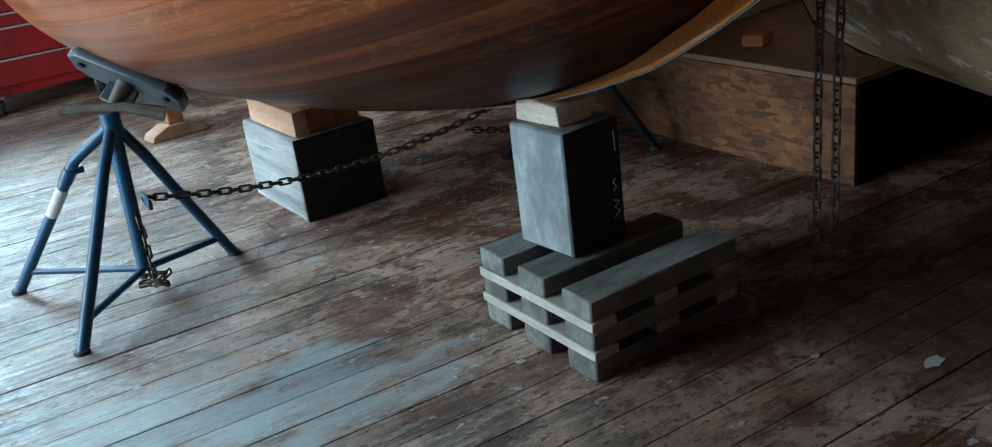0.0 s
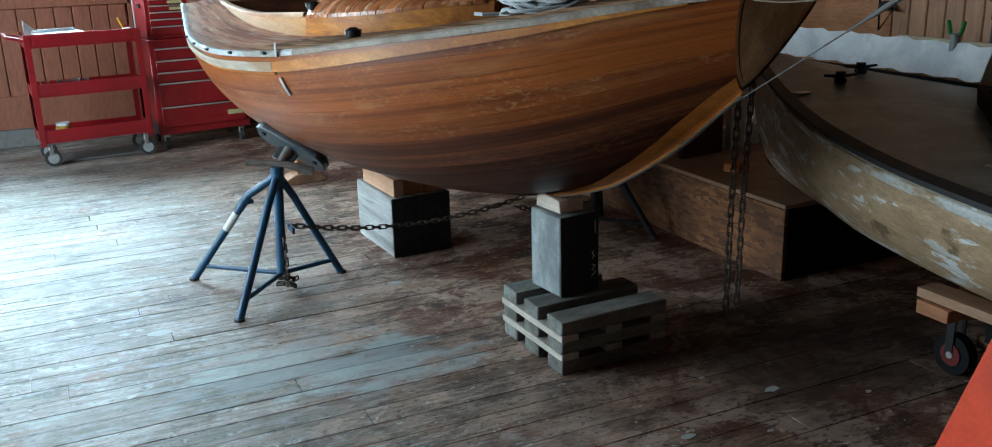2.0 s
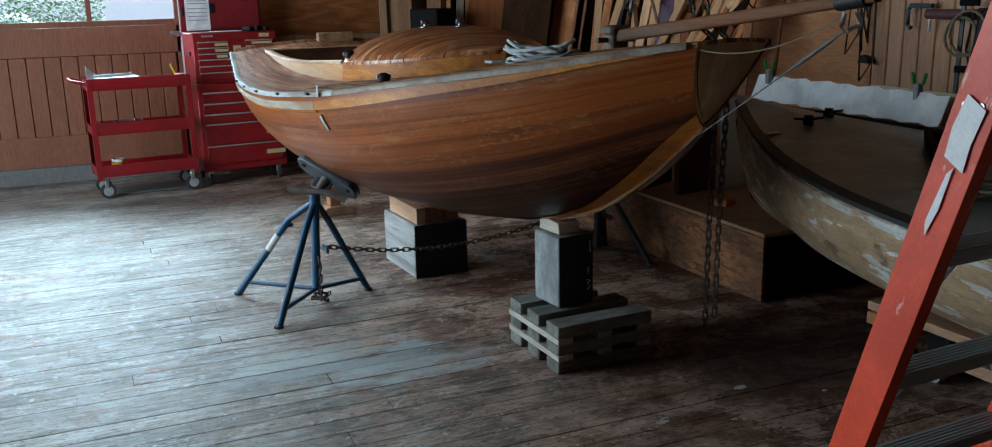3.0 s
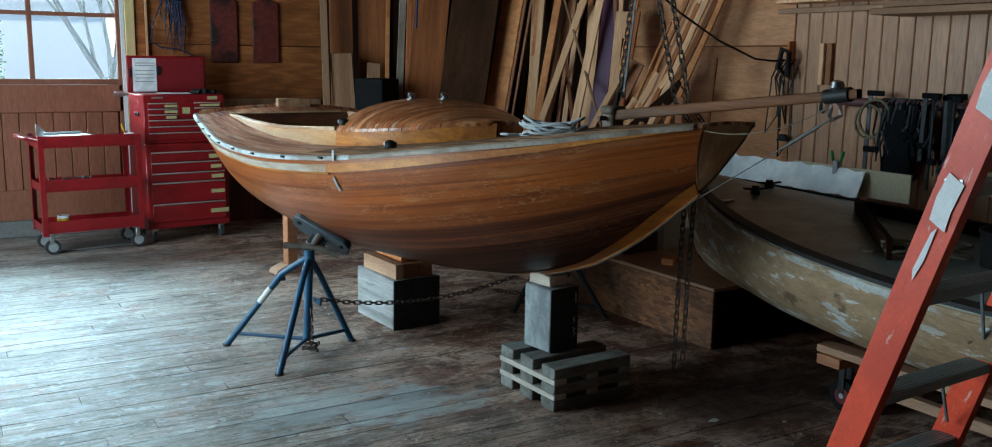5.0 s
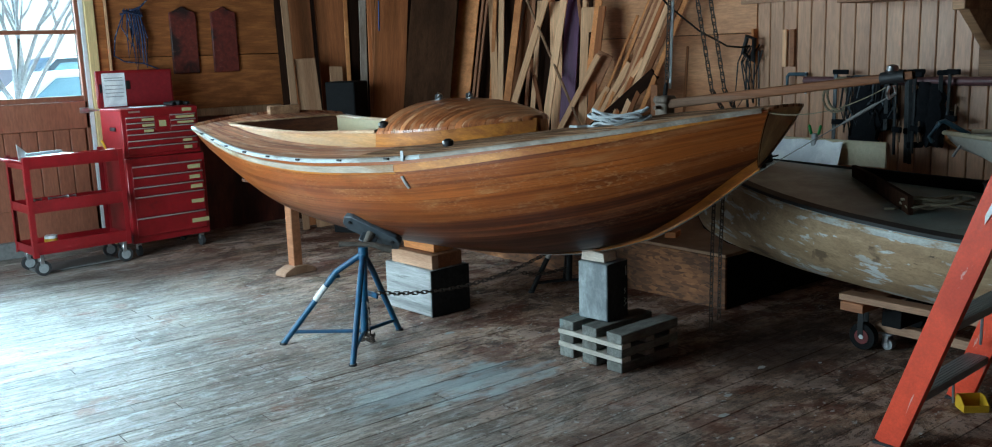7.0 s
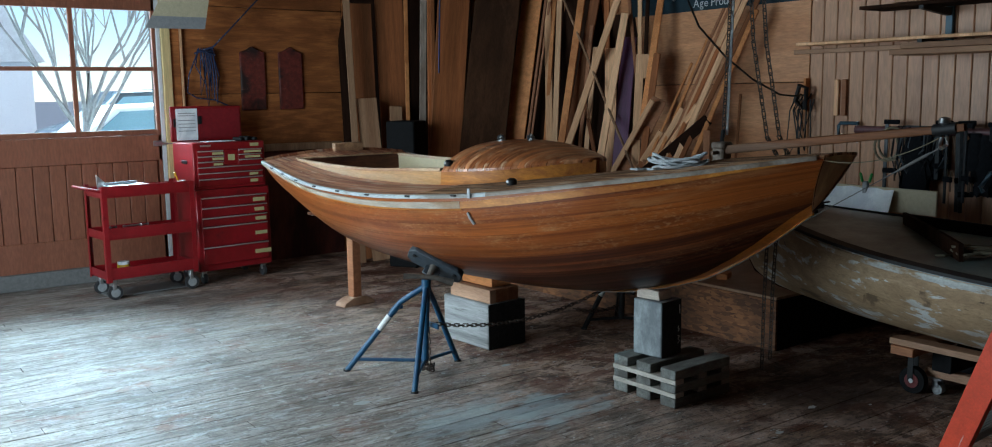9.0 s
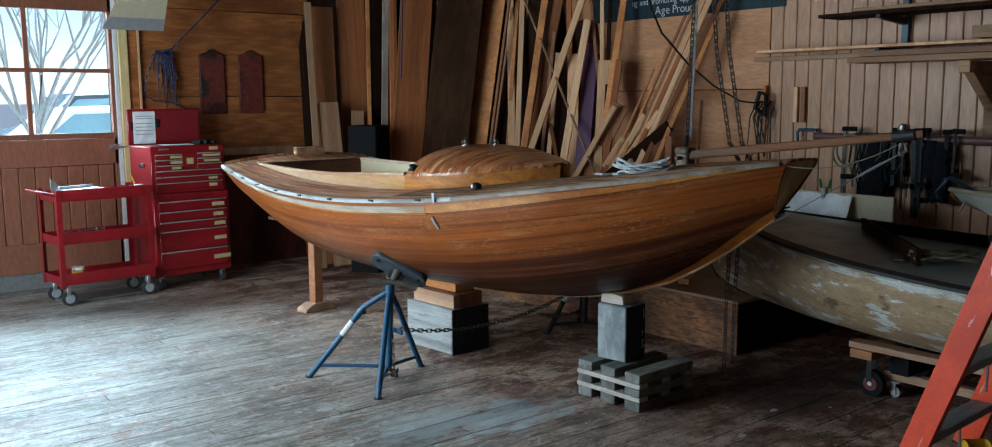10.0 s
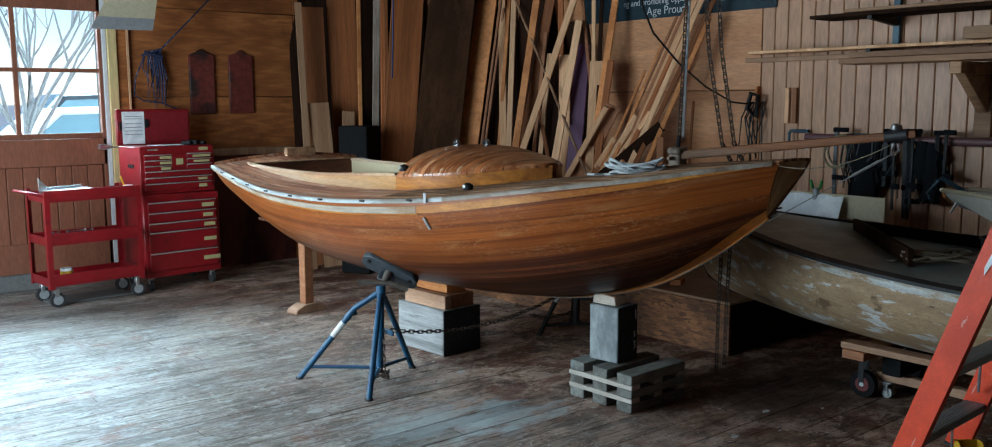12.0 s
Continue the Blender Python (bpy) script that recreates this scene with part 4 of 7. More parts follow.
def hull_at(s, u, side=-1, out=0.0):
    """A point of the hull: s along it from the bow, u from the sheer (0) to the keel (1)."""
    b, z0, z1, n = interp(s, BEAM), interp(s, SHEER), interp(s, KEEL), interp(s, FULL)
    a = u * math.pi / 2
    x, h = math.cos(a) ** (2 / n), math.sin(a) ** (2 / n)
    y = s + (0.01 + 0.125 * h) * max(0.0, 1 - s / 0.7) - 0.30 * h * max(0.0, (s - 3.3) / 0.95) ** 1.3
    nx, nz = x ** (n - 1) / b if x > 0 else 0, h ** (n - 1) / (z0 - z1) if h > 0 else 0
    k = math.hypot(nx, nz) or 1
    return Vector((side * (b * x + out * nx / k), y, z0 - (z0 - z1) * h - out * nz / k))


T0, T1 = 1.45, 4.06
TRUNK = [(T0, 0.012), (1.50, 0.088), (1.55, 0.155), (1.60, 0.215), (1.65, 0.266), (1.70, 0.311), (1.75, 0.351), (1.80, 0.385), (1.87, 0.423), (1.95, 0.455), (2.03, 0.478), (2.12, 0.492), (2.25, 0.50)]


def trunk_w(s):
    """Half breadth of the cuddy and cockpit outline: pointed in front, square aft."""
    if s < 2.25:
        return interp(s, TRUNK)
    if s > 2.9:
        return 0.50 - 0.06 * ((s - 2.9) / (T1 - 2.9)) ** 1.5
    return 0.50


def deck_z(s, x):
    return interp(s, SHEER) + 0.006 + 0.05 * min(1.0, interp(s, BEAM) / 0.45) ** 1.5 * (1 - min(1.0, abs(x) / max(0.05, interp(s, BEAM))) ** 2)


def with_uv(bm, rows):
    """Metres across and along a sheet that was made by skin(), as texture coordinates."""
    layer = bm.loops.layers.uv.new("along")
    place = {}
    for r in rows:
        run = 0.0
        for k, q in enumerate(r):
            if k:
                run += (Vector(q) - Vector(r[k - 1])).length
            place[tuple(round(c, 5) for c in q)] = (run, Vector(q).y)
    for f in bm.faces:
        for lp in f.loops:
            lp[layer].uv = place.get(tuple(round(c, 5) for c in lp.vert.co), (0, 0))
    return bm


STATIONS = [LOA * i / 44 for i in range(45)]
NSTRIP, STRIP_W = 15, 0.076


@functools.lru_cache(None)
def skin_runs(s):
    """Distances down the skin from the sheer, at even steps of u."""
    runs, q = [0.0], hull_at(s, 0.0)
    for k in range(1, 81):
        r = hull_at(s, k / 80)
        runs.append(runs[-1] + (r - q).length)
        q = r
    return runs


def u_down(s, d):
    """The u that lies d metres down the skin from the sheer, at most the keel's."""
    runs = skin_runs(s)
    for k in range(1, 81):
        if runs[k] >= d:
            return (k - 1 + (d - runs[k - 1]) / max(1e-6, runs[k] - runs[k - 1])) / 80
    return 1.0


# narrow strips run parallel to the sheer and die out on the keel plank
for side in (-1, 1):
    for j in range(NSTRIP):
        rows = []
        for i, s in enumerate(STATIONS):
            w = STRIP_W * (0.50 + 0.50 * skin_runs(s)[-1] / 1.12)
            nxt = STATIONS[min(i + 1, 44)]
            before = STATIONS[max(i - 1, 0)]
            if all(j * STRIP_W * (0.50 + 0.50 * skin_runs(q)[-1] / 1.12) >= skin_runs(q)[-1] for q in (before, s, nxt)):
                continue
            rows.append([hull_at(s, u_down(s, (j + f) * w), side) for f in (0.004, 0.25, 0.5, 0.75, 0.996)])
        if len(rows) > 1:
            # the lower strips take the varnishes with hull shade mixed into their colour
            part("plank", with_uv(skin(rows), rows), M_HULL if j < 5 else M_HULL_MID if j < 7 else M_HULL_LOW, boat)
inner = bmesh.new()
for side in (-1, 1):
    skin([[hull_at(s, u / 12, side, -0.015) for u in range(13)] for s in STATIONS], inner)
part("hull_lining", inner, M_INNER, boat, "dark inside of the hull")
# transoms at both ends
for s, m_, nm, lab, sh in ((0.0, M_BOWT, "bow_transom", "dark varnished bow board", 0.012), (LOA, M_HULL, "stern_transom", "", 0.004)):
    pts = [hull_at(s, u / 14, -1) for u in range(15)] + [hull_at(s, u / 14, 1) for u in range(13, -1, -1)]
    pts += [Vector((x, pts[-1].y, deck_z(s, x) - 0.008)) for x in (0.7 * pts[-1].x, 0.35 * pts[-1].x, 0, -0.35 * pts[-1].x, -0.7 * pts[-1].x)]
    b = bmesh.new()
    vs = [b.verts.new(Vector((p.x * 0.975, p.y + sh, p.z + (0.004 if p.z < interp(s, SHEER) - 0.01 else 0)))) for p in pts]
    f = b.faces.new(vs)
    e = bmesh.ops.extrude_face_region(b, geom=[f])
    bmesh.ops.translate(b, vec=(0, -0.008 if s == 0 else 0.03, 0), verts=[v for v in e["geom"] if isinstance(v, bmesh.types.BMVert)])
    part(nm, b, m_, boat, lab)
# keel plank: a yellow band up both sides of the lower edge, with a thin metal strip beneath
def band_u(s, height):
    """The u at which the hull lies 'height' along its skin from the keel."""
    u, q = 1.0, hull_at(s, 1.0, 1)
    run = 0.0
    while run < height and u > 0.5:
        u -= 0.01
        r = hull_at(s, u, 1)
        run += (r - q).length
        q = r
    return u


rows, strip = [], []
for i in range(49):
    s = (LOA - 0.5) * i / 48
    h = interp(s, [(0, 0.06), (0.3, 0.075), (0.9, 0.075), (1.6, 0.06), (2.4, 0.035), (4.2, 0.03)])
    u = band_u(s, h)
    low = hull_at(s, 1.0, 1)
    row = []
    for side, uu in ((-1, u), (-1, (u + 1) / 2), (-1, 0.975)):
        row.append(hull_at(s, uu, side, 0.006))
    row.append(Vector((-0.010, low.y, low.z - 0.014)))
    row += [Vector((-v.x, v.y, v.z)) for v in reversed(row)]
    rows.append(row)
    if s < LOA - 1.6:
        z = low.z - 0.014
        strip.append([(-0.006, low.y, z + 0.001), (-0.006, low.y, z - 0.004), (0.006, low.y, z - 0.004), (0.006, low.y, z + 0.001)])
part("keel", skin(rows), M_KEEL, boat, "yellow varnished keel plank")
part("keel_band", skin(strip, closed=True), M_WIRE, boat, "worn grey metal band along the keel")

# deck planks: strips running fore and aft, cut at the trunk; grey forward, still red with old varnish aft
NDECK = 9
for side in (-1, 1):
    for j in range(NDECK):
        for s0, s1, n, m_ in ((0.0, 2.02, 24, M_DECK), (2.022, T1, 24, M_DECKRED), (T1 + 0.002, LOA, 4, M_DECKRED)):
            rows = []
            for i in range(n + 1):
                s = s0 + (s1 - s0) * i / n
                b = interp(s, BEAM)
                w = trunk_w(s) if T0 < s <= T1 else 0.0
                xs = [w + (b - w) * (j + f) / NDECK for f in (0.012, 0.5, 0.988)]
                rows.append([(side * x, s + 0.012 * max(0.0, 1 - s / 0.7), deck_z(s, x)) for x in xs])
            part("deck_plank", slab(rows, 0.012), m_, boat)
# toe rail: white aft, bare forward; rubbing strake below it
for side in (-1, 1):
    for nm, s0, s1, m_, lab in (("toe_rail", 1.45, LOA, M_RAIL, "white painted rail, worn through"), ("toe_rail", 0.02, 1.45, M_RAIL2, "bare weathered wood rail")):
        rows = []
        for i in range(26):
            s = s0 + (s1 - s0) * i / 25
            p = hull_at(s, 0.0, side)
            rows.append([(p.x + side * 0.012, p.y, p.z - 0.010), (p.x + side * 0.014, p.y, p.z + 0.004), (p.x + side * 0.006, p.y, p.z + 0.011), (p.x - side * 0.008, p.y, p.z + 0.011), (p.x - side * 0.010, p.y, p.z - 0.01)])
        part(nm, skin(rows, closed=True), m_, boat, lab)
    for s0, s1, m_, lab in ((0.10, 1.62, M_RUB, "yellow varnished rubbing strake"), (1.623, LOA, M_RAILTAN, "greyed tan rubbing strake, varnish gone")):
        rows = []
        for i in range(28):
            s = s0 + (s1 - s0) * i / 27
            d = 0.042 if s < 1.6 else 0.040 - 0.008 * min(1.0, s - 1.6)
            a, c = hull_at(s, 0.030, side, 0.004), hull_at(s, 0.030 + d, side, 0.006)
            rows.append([hull_at(s, 0.030, side, -0.004), a + Vector((side * 0.008, 0, 0)), c + Vector((side * 0.008, 0, 0)), hull_at(s, 0.030 + d, side, -0.004)])
        part("rubbing_strake", skin(rows, closed=True), m_, boat, lab)
    rows = []
    for i in range(28):
        s = 1.62 + (LOA - 1.62) * i / 27
        d = 0.071 - 0.008 * min(1.0, s - 1.6)
        rows.append([hull_at(s, d, side, -0.003), hull_at(s, d, side, 0.008), hull_at(s, d + 0.010, side, 0.007), hull_at(s, d + 0.010, side, -0.003)])
    part("bead", skin(rows, closed=True), M_RUB, boat, "thin yellow bead under the strake")
    if side == -1:
        for s in (1.66, 2.02, 2.42, 2.78, 3.12, 3.45, 3.74, 3.98):
            p = hull_at(s, 0.0, side)
            part("scupper", box(0.012, 0.035, 0.009, (p.x + side * 0.016, p.y, p.z + 0.004)), M_BLACK, boat, "dark drain slot in the rail")
rows = []
for i in range(13):
    x = -0.6 + 1.2 * i / 12
    z = deck_z(LOA, x)
    rows.append([(x, LOA + 0.035, z - 0.03), (x, LOA + 0.038, z + 0.012), (x, LOA + 0.01, z + 0.018), (x, LOA - 0.012, z + 0.0)])
part("stern_rail", skin(rows, closed=True), M_DECKRED, boat, "worn varnished wood rail across the stern")
# trunk and coaming
NS = 44


def outline(k, n=NS):
    """Points round the trunk, from the front on the near side to the back."""
    a = k / n
    s = T0 + (T1 - T0) * (0.5 - 0.5 * math.cos(a * math.pi))
    return s


ROOF_AFT = 2.20
COAM_Z = [(T0, 1.188), (1.55, 1.178), (1.7, 1.158), (1.8, 1.147), (2.0, 1.132), (2.2, 1.120), (2.6, 1.098), (3.0, 1.078), (3.5, 1.074), (T1, 1.086)]
for side in (-1, 1):
    rows, cap = [], []
    for k in range(NS + 1):
        s = outline(k)
        w = max(0.0, trunk_w(s))
        zb, zt = deck_z(s, w) - 0.01, interp(s, COAM_Z)
        x, inn = side * w, 0.018
        rows.append([(x + side * 0.008, s, zb), (x, s, zt), (x - side * inn, s, zt), (x - side * inn, s, zb - 0.1)])
        if s > ROOF_AFT - 0.03:
            cap.append([(x + side * 0.010, s, zt - 0.002), (x + side * 0.011, s, zt + 0.010), (x + side * 0.006, s, zt + 0.016), (x - side * (inn + 0.008), s, zt + 0.016), (x - side * (inn + 0.012), s, zt - 0.002)])
    cutk = next(k for k, r in enumerate(rows) if r[0][1] > ROOF_AFT)
    lining = [[(r[2][0] - side * 0.003, r[2][1], r[2][2] - 0.002), (r[2][0] - side * 0.003, r[2][1], r[2][2] - 0.2)] for r in rows[cutk - 1:]]
    part("coaming_lining", skin(lining), M_CREAM, boat, "cream painted inside of the coaming")
    part("cabin_side", skin(rows[:cutk + 1], closed=True), M_COAM, boat, "yellow varnished cabin side")
    part("coaming", skin(rows[cutk:], closed=True), M_COAMW, boat, "tan weathered coaming")
    part("coaming_cap", skin(cap, closed=True), M_COAMTOP, boat, "pale bare wood coaming cap")
wt, zt = trunk_w(T1), interp(T1, COAM_Z)
part("aft_coaming", slab([[(x, T1 + 0.012, zt + 0.008 - 0.14), (x, T1 + 0.012, zt + 0.008 + 0.012 * (1 - (x / wt) ** 2))] for x in [wt * (k / 8 - 1) for k in range(17)]], 0.022, up=(0, 1, 0)), M_COAMIN, boat, "dark red-brown coaming board across the stern")
part("aft_cap", box(2 * wt + 0.02, 0.034, 0.010, (0, T1 + 0.004, zt + 0.018), 0.003), M_COAMTOP, boat, "pale bare wood cap")
# cuddy roof: narrow strips bent athwart over a dome, their ends uneven
R0 = T0 + 0.012
NR = 25
rnd = random.Random(17)


def roof_z(s, x):
    w = max(0.02, trunk_w(s))
    zt = interp(s, COAM_Z) + 0.010
    peak = interp(s, [(T0, 0.0), (1.6, 0.032), (1.75, 0.078), (1.95, 0.125), (2.15, 0.144), (2.5, 0.138)])
    return zt + peak * max(0.0, 1 - (abs(x) / w) ** 2.4) ** 0.72


for j in range(NR):
    s0, s1 = R0 + (ROOF_AFT - R0) * j / NR, R0 + (ROOF_AFT - R0) * (j + 1) / NR
    over = (0.004 + rnd.uniform(0, 0.004), 0.004 + rnd.uniform(0, 0.004))
    rows = []
    for k in range(23):
        f = math.sin((k / 11 - 1) * math.pi / 2)
        row = []
        for g in (0.03, 0.5, 0.97):
            s = s0 + (s1 - s0) * g
            w = trunk_w(s)
            x = f * (w + over[0 if f < 0 else 1])
            row.append((x, s, roof_z(s, min(abs(x), w * 0.9995)) + (0.0012 if g == 0.5 else 0) - (0.006 if abs(x) > w else 0)))
        rows.append(row)
    part("roof_strip", slab(rows, 0.014), M_ROOF, boat)
# bulkhead, cockpit sole and seat
b = plate([(-0.48, 0.55), (0.48, 0.55), (0.49, 1.10), (0.3, 1.20), (0.0, 1.24), (-0.3, 1.20), (-0.49, 1.10)], 0.02, m=pose(0, ROOF_AFT - 0.05, 0, 90))
part("bulkhead", b, M_CREAM, boat, "cream painted bulkhead")
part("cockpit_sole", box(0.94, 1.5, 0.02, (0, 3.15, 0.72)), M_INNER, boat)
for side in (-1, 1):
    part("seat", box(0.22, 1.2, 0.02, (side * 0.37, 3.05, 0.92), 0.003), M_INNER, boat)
part("rudder_head", box(0.25, 0.05, 0.075, (0.075, 4.235, 1.155), 0.006), M_STOCK, boat, "weathered wood block on the afterdeck")
# deck fittings
for x, s, sx in ((-0.089, 2.153, 1), (0.043, 2.038, 1)):
    z = roof_z(s, x)
    f = part("vent", lathe([(0.034, 0), (0.034, 0.005), (0.016, 0.008), (0.014, 0.016), (0.018, 0.020), (0.014, 0.026), (0.006, 0.028)], 14, m=pose(x, s, z - 0.003)), M_CHROME, boat, "chrome roof fitting")
    part("eye", tube([(x - 0.030, s - 0.02, z + 0.012), (x - 0.034, s - 0.025, z + 0.030), (x - 0.020, s - 0.01, z + 0.036), (x + 0.030, s + 0.03, z + 0.026), (x + 0.042, s + 0.04, z + 0.008)], 0.006, 6), M_CHROME, f)
    part("sheave", rod((x + 0.010, s + 0.045, z + 0.014), (x + 0.030, s + 0.045, z + 0.014), 0.016, seg=12), M_BLACK, f)
for x, s, z in ((-0.53, 1.55, None), (-0.478, 2.165, 1.146)):
    zz = deck_z(s, x) if z is None else z
    f = part("fairlead", lathe([(0.026, 0), (0.028, 0.012), (0.026, 0.026), (0.012, 0.036), (0.004, 0.036)], 12, m=pose(x, s, zz)), M_BLACK, boat, "black bullseye fairlead")
    part("eye", rod((x - 0.03, s, zz + 0.02), (x + 0.03, s, zz + 0.02), 0.009), M_STEEL, f)
p = hull_at(1.55, 0, -1)
part("chainplate", box(0.005, 0.024, 0.05, (p.x - 0.02, p.y, p.z + 0.012), 0.002), M_GREYMETAL, boat, "dull steel chainplate")
a, c = hull_at(1.585, 0.095, -1, 0.004), hull_at(1.56, 0.165, -1, 0.004)
part("chainplate", tube([a, a.lerp(c, 0.5) + Vector((-0.003, 0, 0)), c], 0.008, 6), M_GREYMETAL, boat, "dull steel strap on the planking")
# bitt, bowsprit and its stay
bs = 0.63
bitt = part("bitt", box(0.07, 0.065, 0.12, (0, bs, deck_z(bs, 0) - 0.002), 0.008), M_BITT, boat, "weathered grey mooring bitt")
part("cross_pin", rod((-0.075, bs, deck_z(bs, 0) + 0.034), (0.075, bs, deck_z(bs, 0) + 0.034), 0.009), M_RUST, bitt)
part("bitt_cap", box(0.085, 0.078, 0.035, (0, bs, deck_z(bs, 0) + 0.066), 0.010), M_BITT, bitt)
m_, ln = frame_between((0, 0.60, 1.275), (0, -0.50, 1.40))
b = bmesh.new()
rows = []
for f, w in ((0, 0.017), (0.3, 0.0165), (0.7, 0.015), (0.96, 0.013), (1.0, 0.012)):
    rows.append([m_ @ Vector((1.16 * w * math.copysign(abs(math.cos(k * math.pi / 8)) ** 0.45, math.cos(k * math.pi / 8)), 1.22 * w * math.copysign(abs(math.sin(k * math.pi / 8)) ** 0.45, math.sin(k * math.pi / 8)), f * ln)) for k in range(16)])
sprit = part("bowsprit", skin(rows, closed=True), M_SPRIT, boat, "bare varnish-worn wooden bowsprit")
part("sprit_cap", rod((0, -0.38, 1.386), (0, -0.47, 1.397), 0.023, seg=14), M_BLACK, sprit, "dark iron end band")
part("sprit_eye", lathe([(0.012, 0), (0.024, 0.012), (0.02, 0.03), (0.006, 0.036)], 10, m=pose(0, -0.42, 1.403)), M_CHROME, sprit, "chrome fitting on the spar end")
part("sprit_shackle", tube([(-0.02, -0.42, 1.36), (-0.03, -0.42, 1.33), (0, -0.41, 1.315), (0.03, -0.42, 1.33), (0.02, -0.42, 1.36)], 0.007, 6), M_STEEL, sprit)
q0, q1 = Vector((0, -0.41, 1.32)), Vector((0, 0.16, 0.985))
part("turnbuckle", tube([q0, q0.lerp(q1, 0.06), q0.lerp(q1, 0.1), q0.lerp(q1, 0.28), q0.lerp(q1, 0.32), q0.lerp(q1, 0.40)], 0.006, 8, radii=[0.003, 0.003, 0.0065, 0.0065, 0.003, 0.003]), M_WIRE, sprit, "bright turnbuckle")
part("bobstay", tube([q0.lerp(q1, 0.38), q0.lerp(q1, 0.7), q1], 0.0018, 6), M_WIRE, sprit, "thin wire stay")
part("lashing", tube(sag((-0.13, 0.06, 1.265), (0, -0.40, 1.355), 0.05), 0.002, 5), M_ROPETAN, sprit, "thin pale line")

# ---- blocks, pallet and stands under the sailboat ----
blk = thing("timber_block", pose(1.664, 1.994, 0.193, 0, 0, 6), "dark grey stained heavy timber block on a small pallet", "block")
part("body", box(0.165, 0.185, 0.293, (0, 0, 0.1465), 0.006), M_GREYPAINT, blk)
part("painted_end", box(0.161, 0.003, 0.289, (0, -0.0935, 0.1465), 0.001), M_CHARCOAL, blk, "charcoal-dark side")
for k, pts in enumerate((((0.050, 0.10), (0.066, 0.095), (0.052, 0.082), (0.068, 0.070), (0.050, 0.058)), ((0.060, 0.150), (0.052, 0.142), (0.062, 0.130), (0.052, 0.122)), ((0.066, 0.215), (0.064, 0.262)))):
    part("chalk_mark", tube([(x, -0.0955, z) for x, z in pts], 0.0022, 5), M_TAPE, blk, "white chalk scrawl")
solo("wedge", plate([(-0.075, 0), (0.075, 0), (0.068, 0.060), (-0.068, 0.046)], 0.10, m=pose(0, 0.05, 0, 90), bev=0.003), M_PALEWEDGE, "pale dry wood wedge under the keel", "wedge", m=pose(1.655, 2.01, 0.4865, 0, 0, 96))
pal = thing("pallet", pose(1.49, 1.70, 0, 0, 0, 2), "small grey weathered pallet of stacked timber ends", "pallet")
for z0, hgt in ((0.0, 0.05), (0.075, 0.042), (0.142, 0.05)):
    for k, (y, ln) in enumerate(((0.05, 0.425), (0.215, 0.42), (0.375, 0.37))):
        part("beam", box(ln, 0.098, hgt, (ln / 2 + 0.002 * k, y, z0 + hgt / 2), 0.004), M_PALLET, pal)
for z0 in (0.051, 0.118):
    for x in (0.03, 0.205, 0.385):
        part("slat", box(0.066, 0.428, 0.024, (x + 0.002, 0.213, z0 + 0.012), 0.002), M_PALLET2, pal)
blk = thing("timber_block", pose(1.535, 3.375, 0, 0, 0, 3), "large grey weathered timber block with a charcoal-dark end", "block")
part("body", box(0.295, 0.455, 0.285, (0, 0, 0.1425), 0.008), M_GREYWOOD, blk)
part("painted_end", box(0.291, 0.004, 0.281, (0, -0.229, 0.1425), 0.001), M_CHARCOAL, blk, "charcoal-dark end grain")
for x, y, sx, sy, z, sz, m_, lab in ((1.432, 3.345, 0.050, 0.40, 0.286, 0.085, M_SHIM, "fresh pine board on edge on the timber block"),
                                      (1.510, 3.325, 0.100, 0.33, 0.286, 0.083, M_CEDAR, "reddish cedar board on the timber block"),
                                      (1.604, 3.345, 0.080, 0.36, 0.286, 0.083, M_CEDAR, "reddish cedar offcut on the timber block"),
                                      (1.545, 3.36, 0.15, 0.30, 0.372, 0.055, M_PINE, "pine shim board under the keel")):
    solo("board", box(sx, sy, sz, (0, 0, sz / 2), 0.003), m_, lab, "board", "shims on the block", m=pose(x, y, z, 0, 0, 3))


def pad_frame(along, into):
    x, z = Vector(along).normalized(), Vector(into)
    z = (z - x * z.dot(x)).normalized()
    return Matrix((x, z.cross(x), z)).transposed().to_4x4()


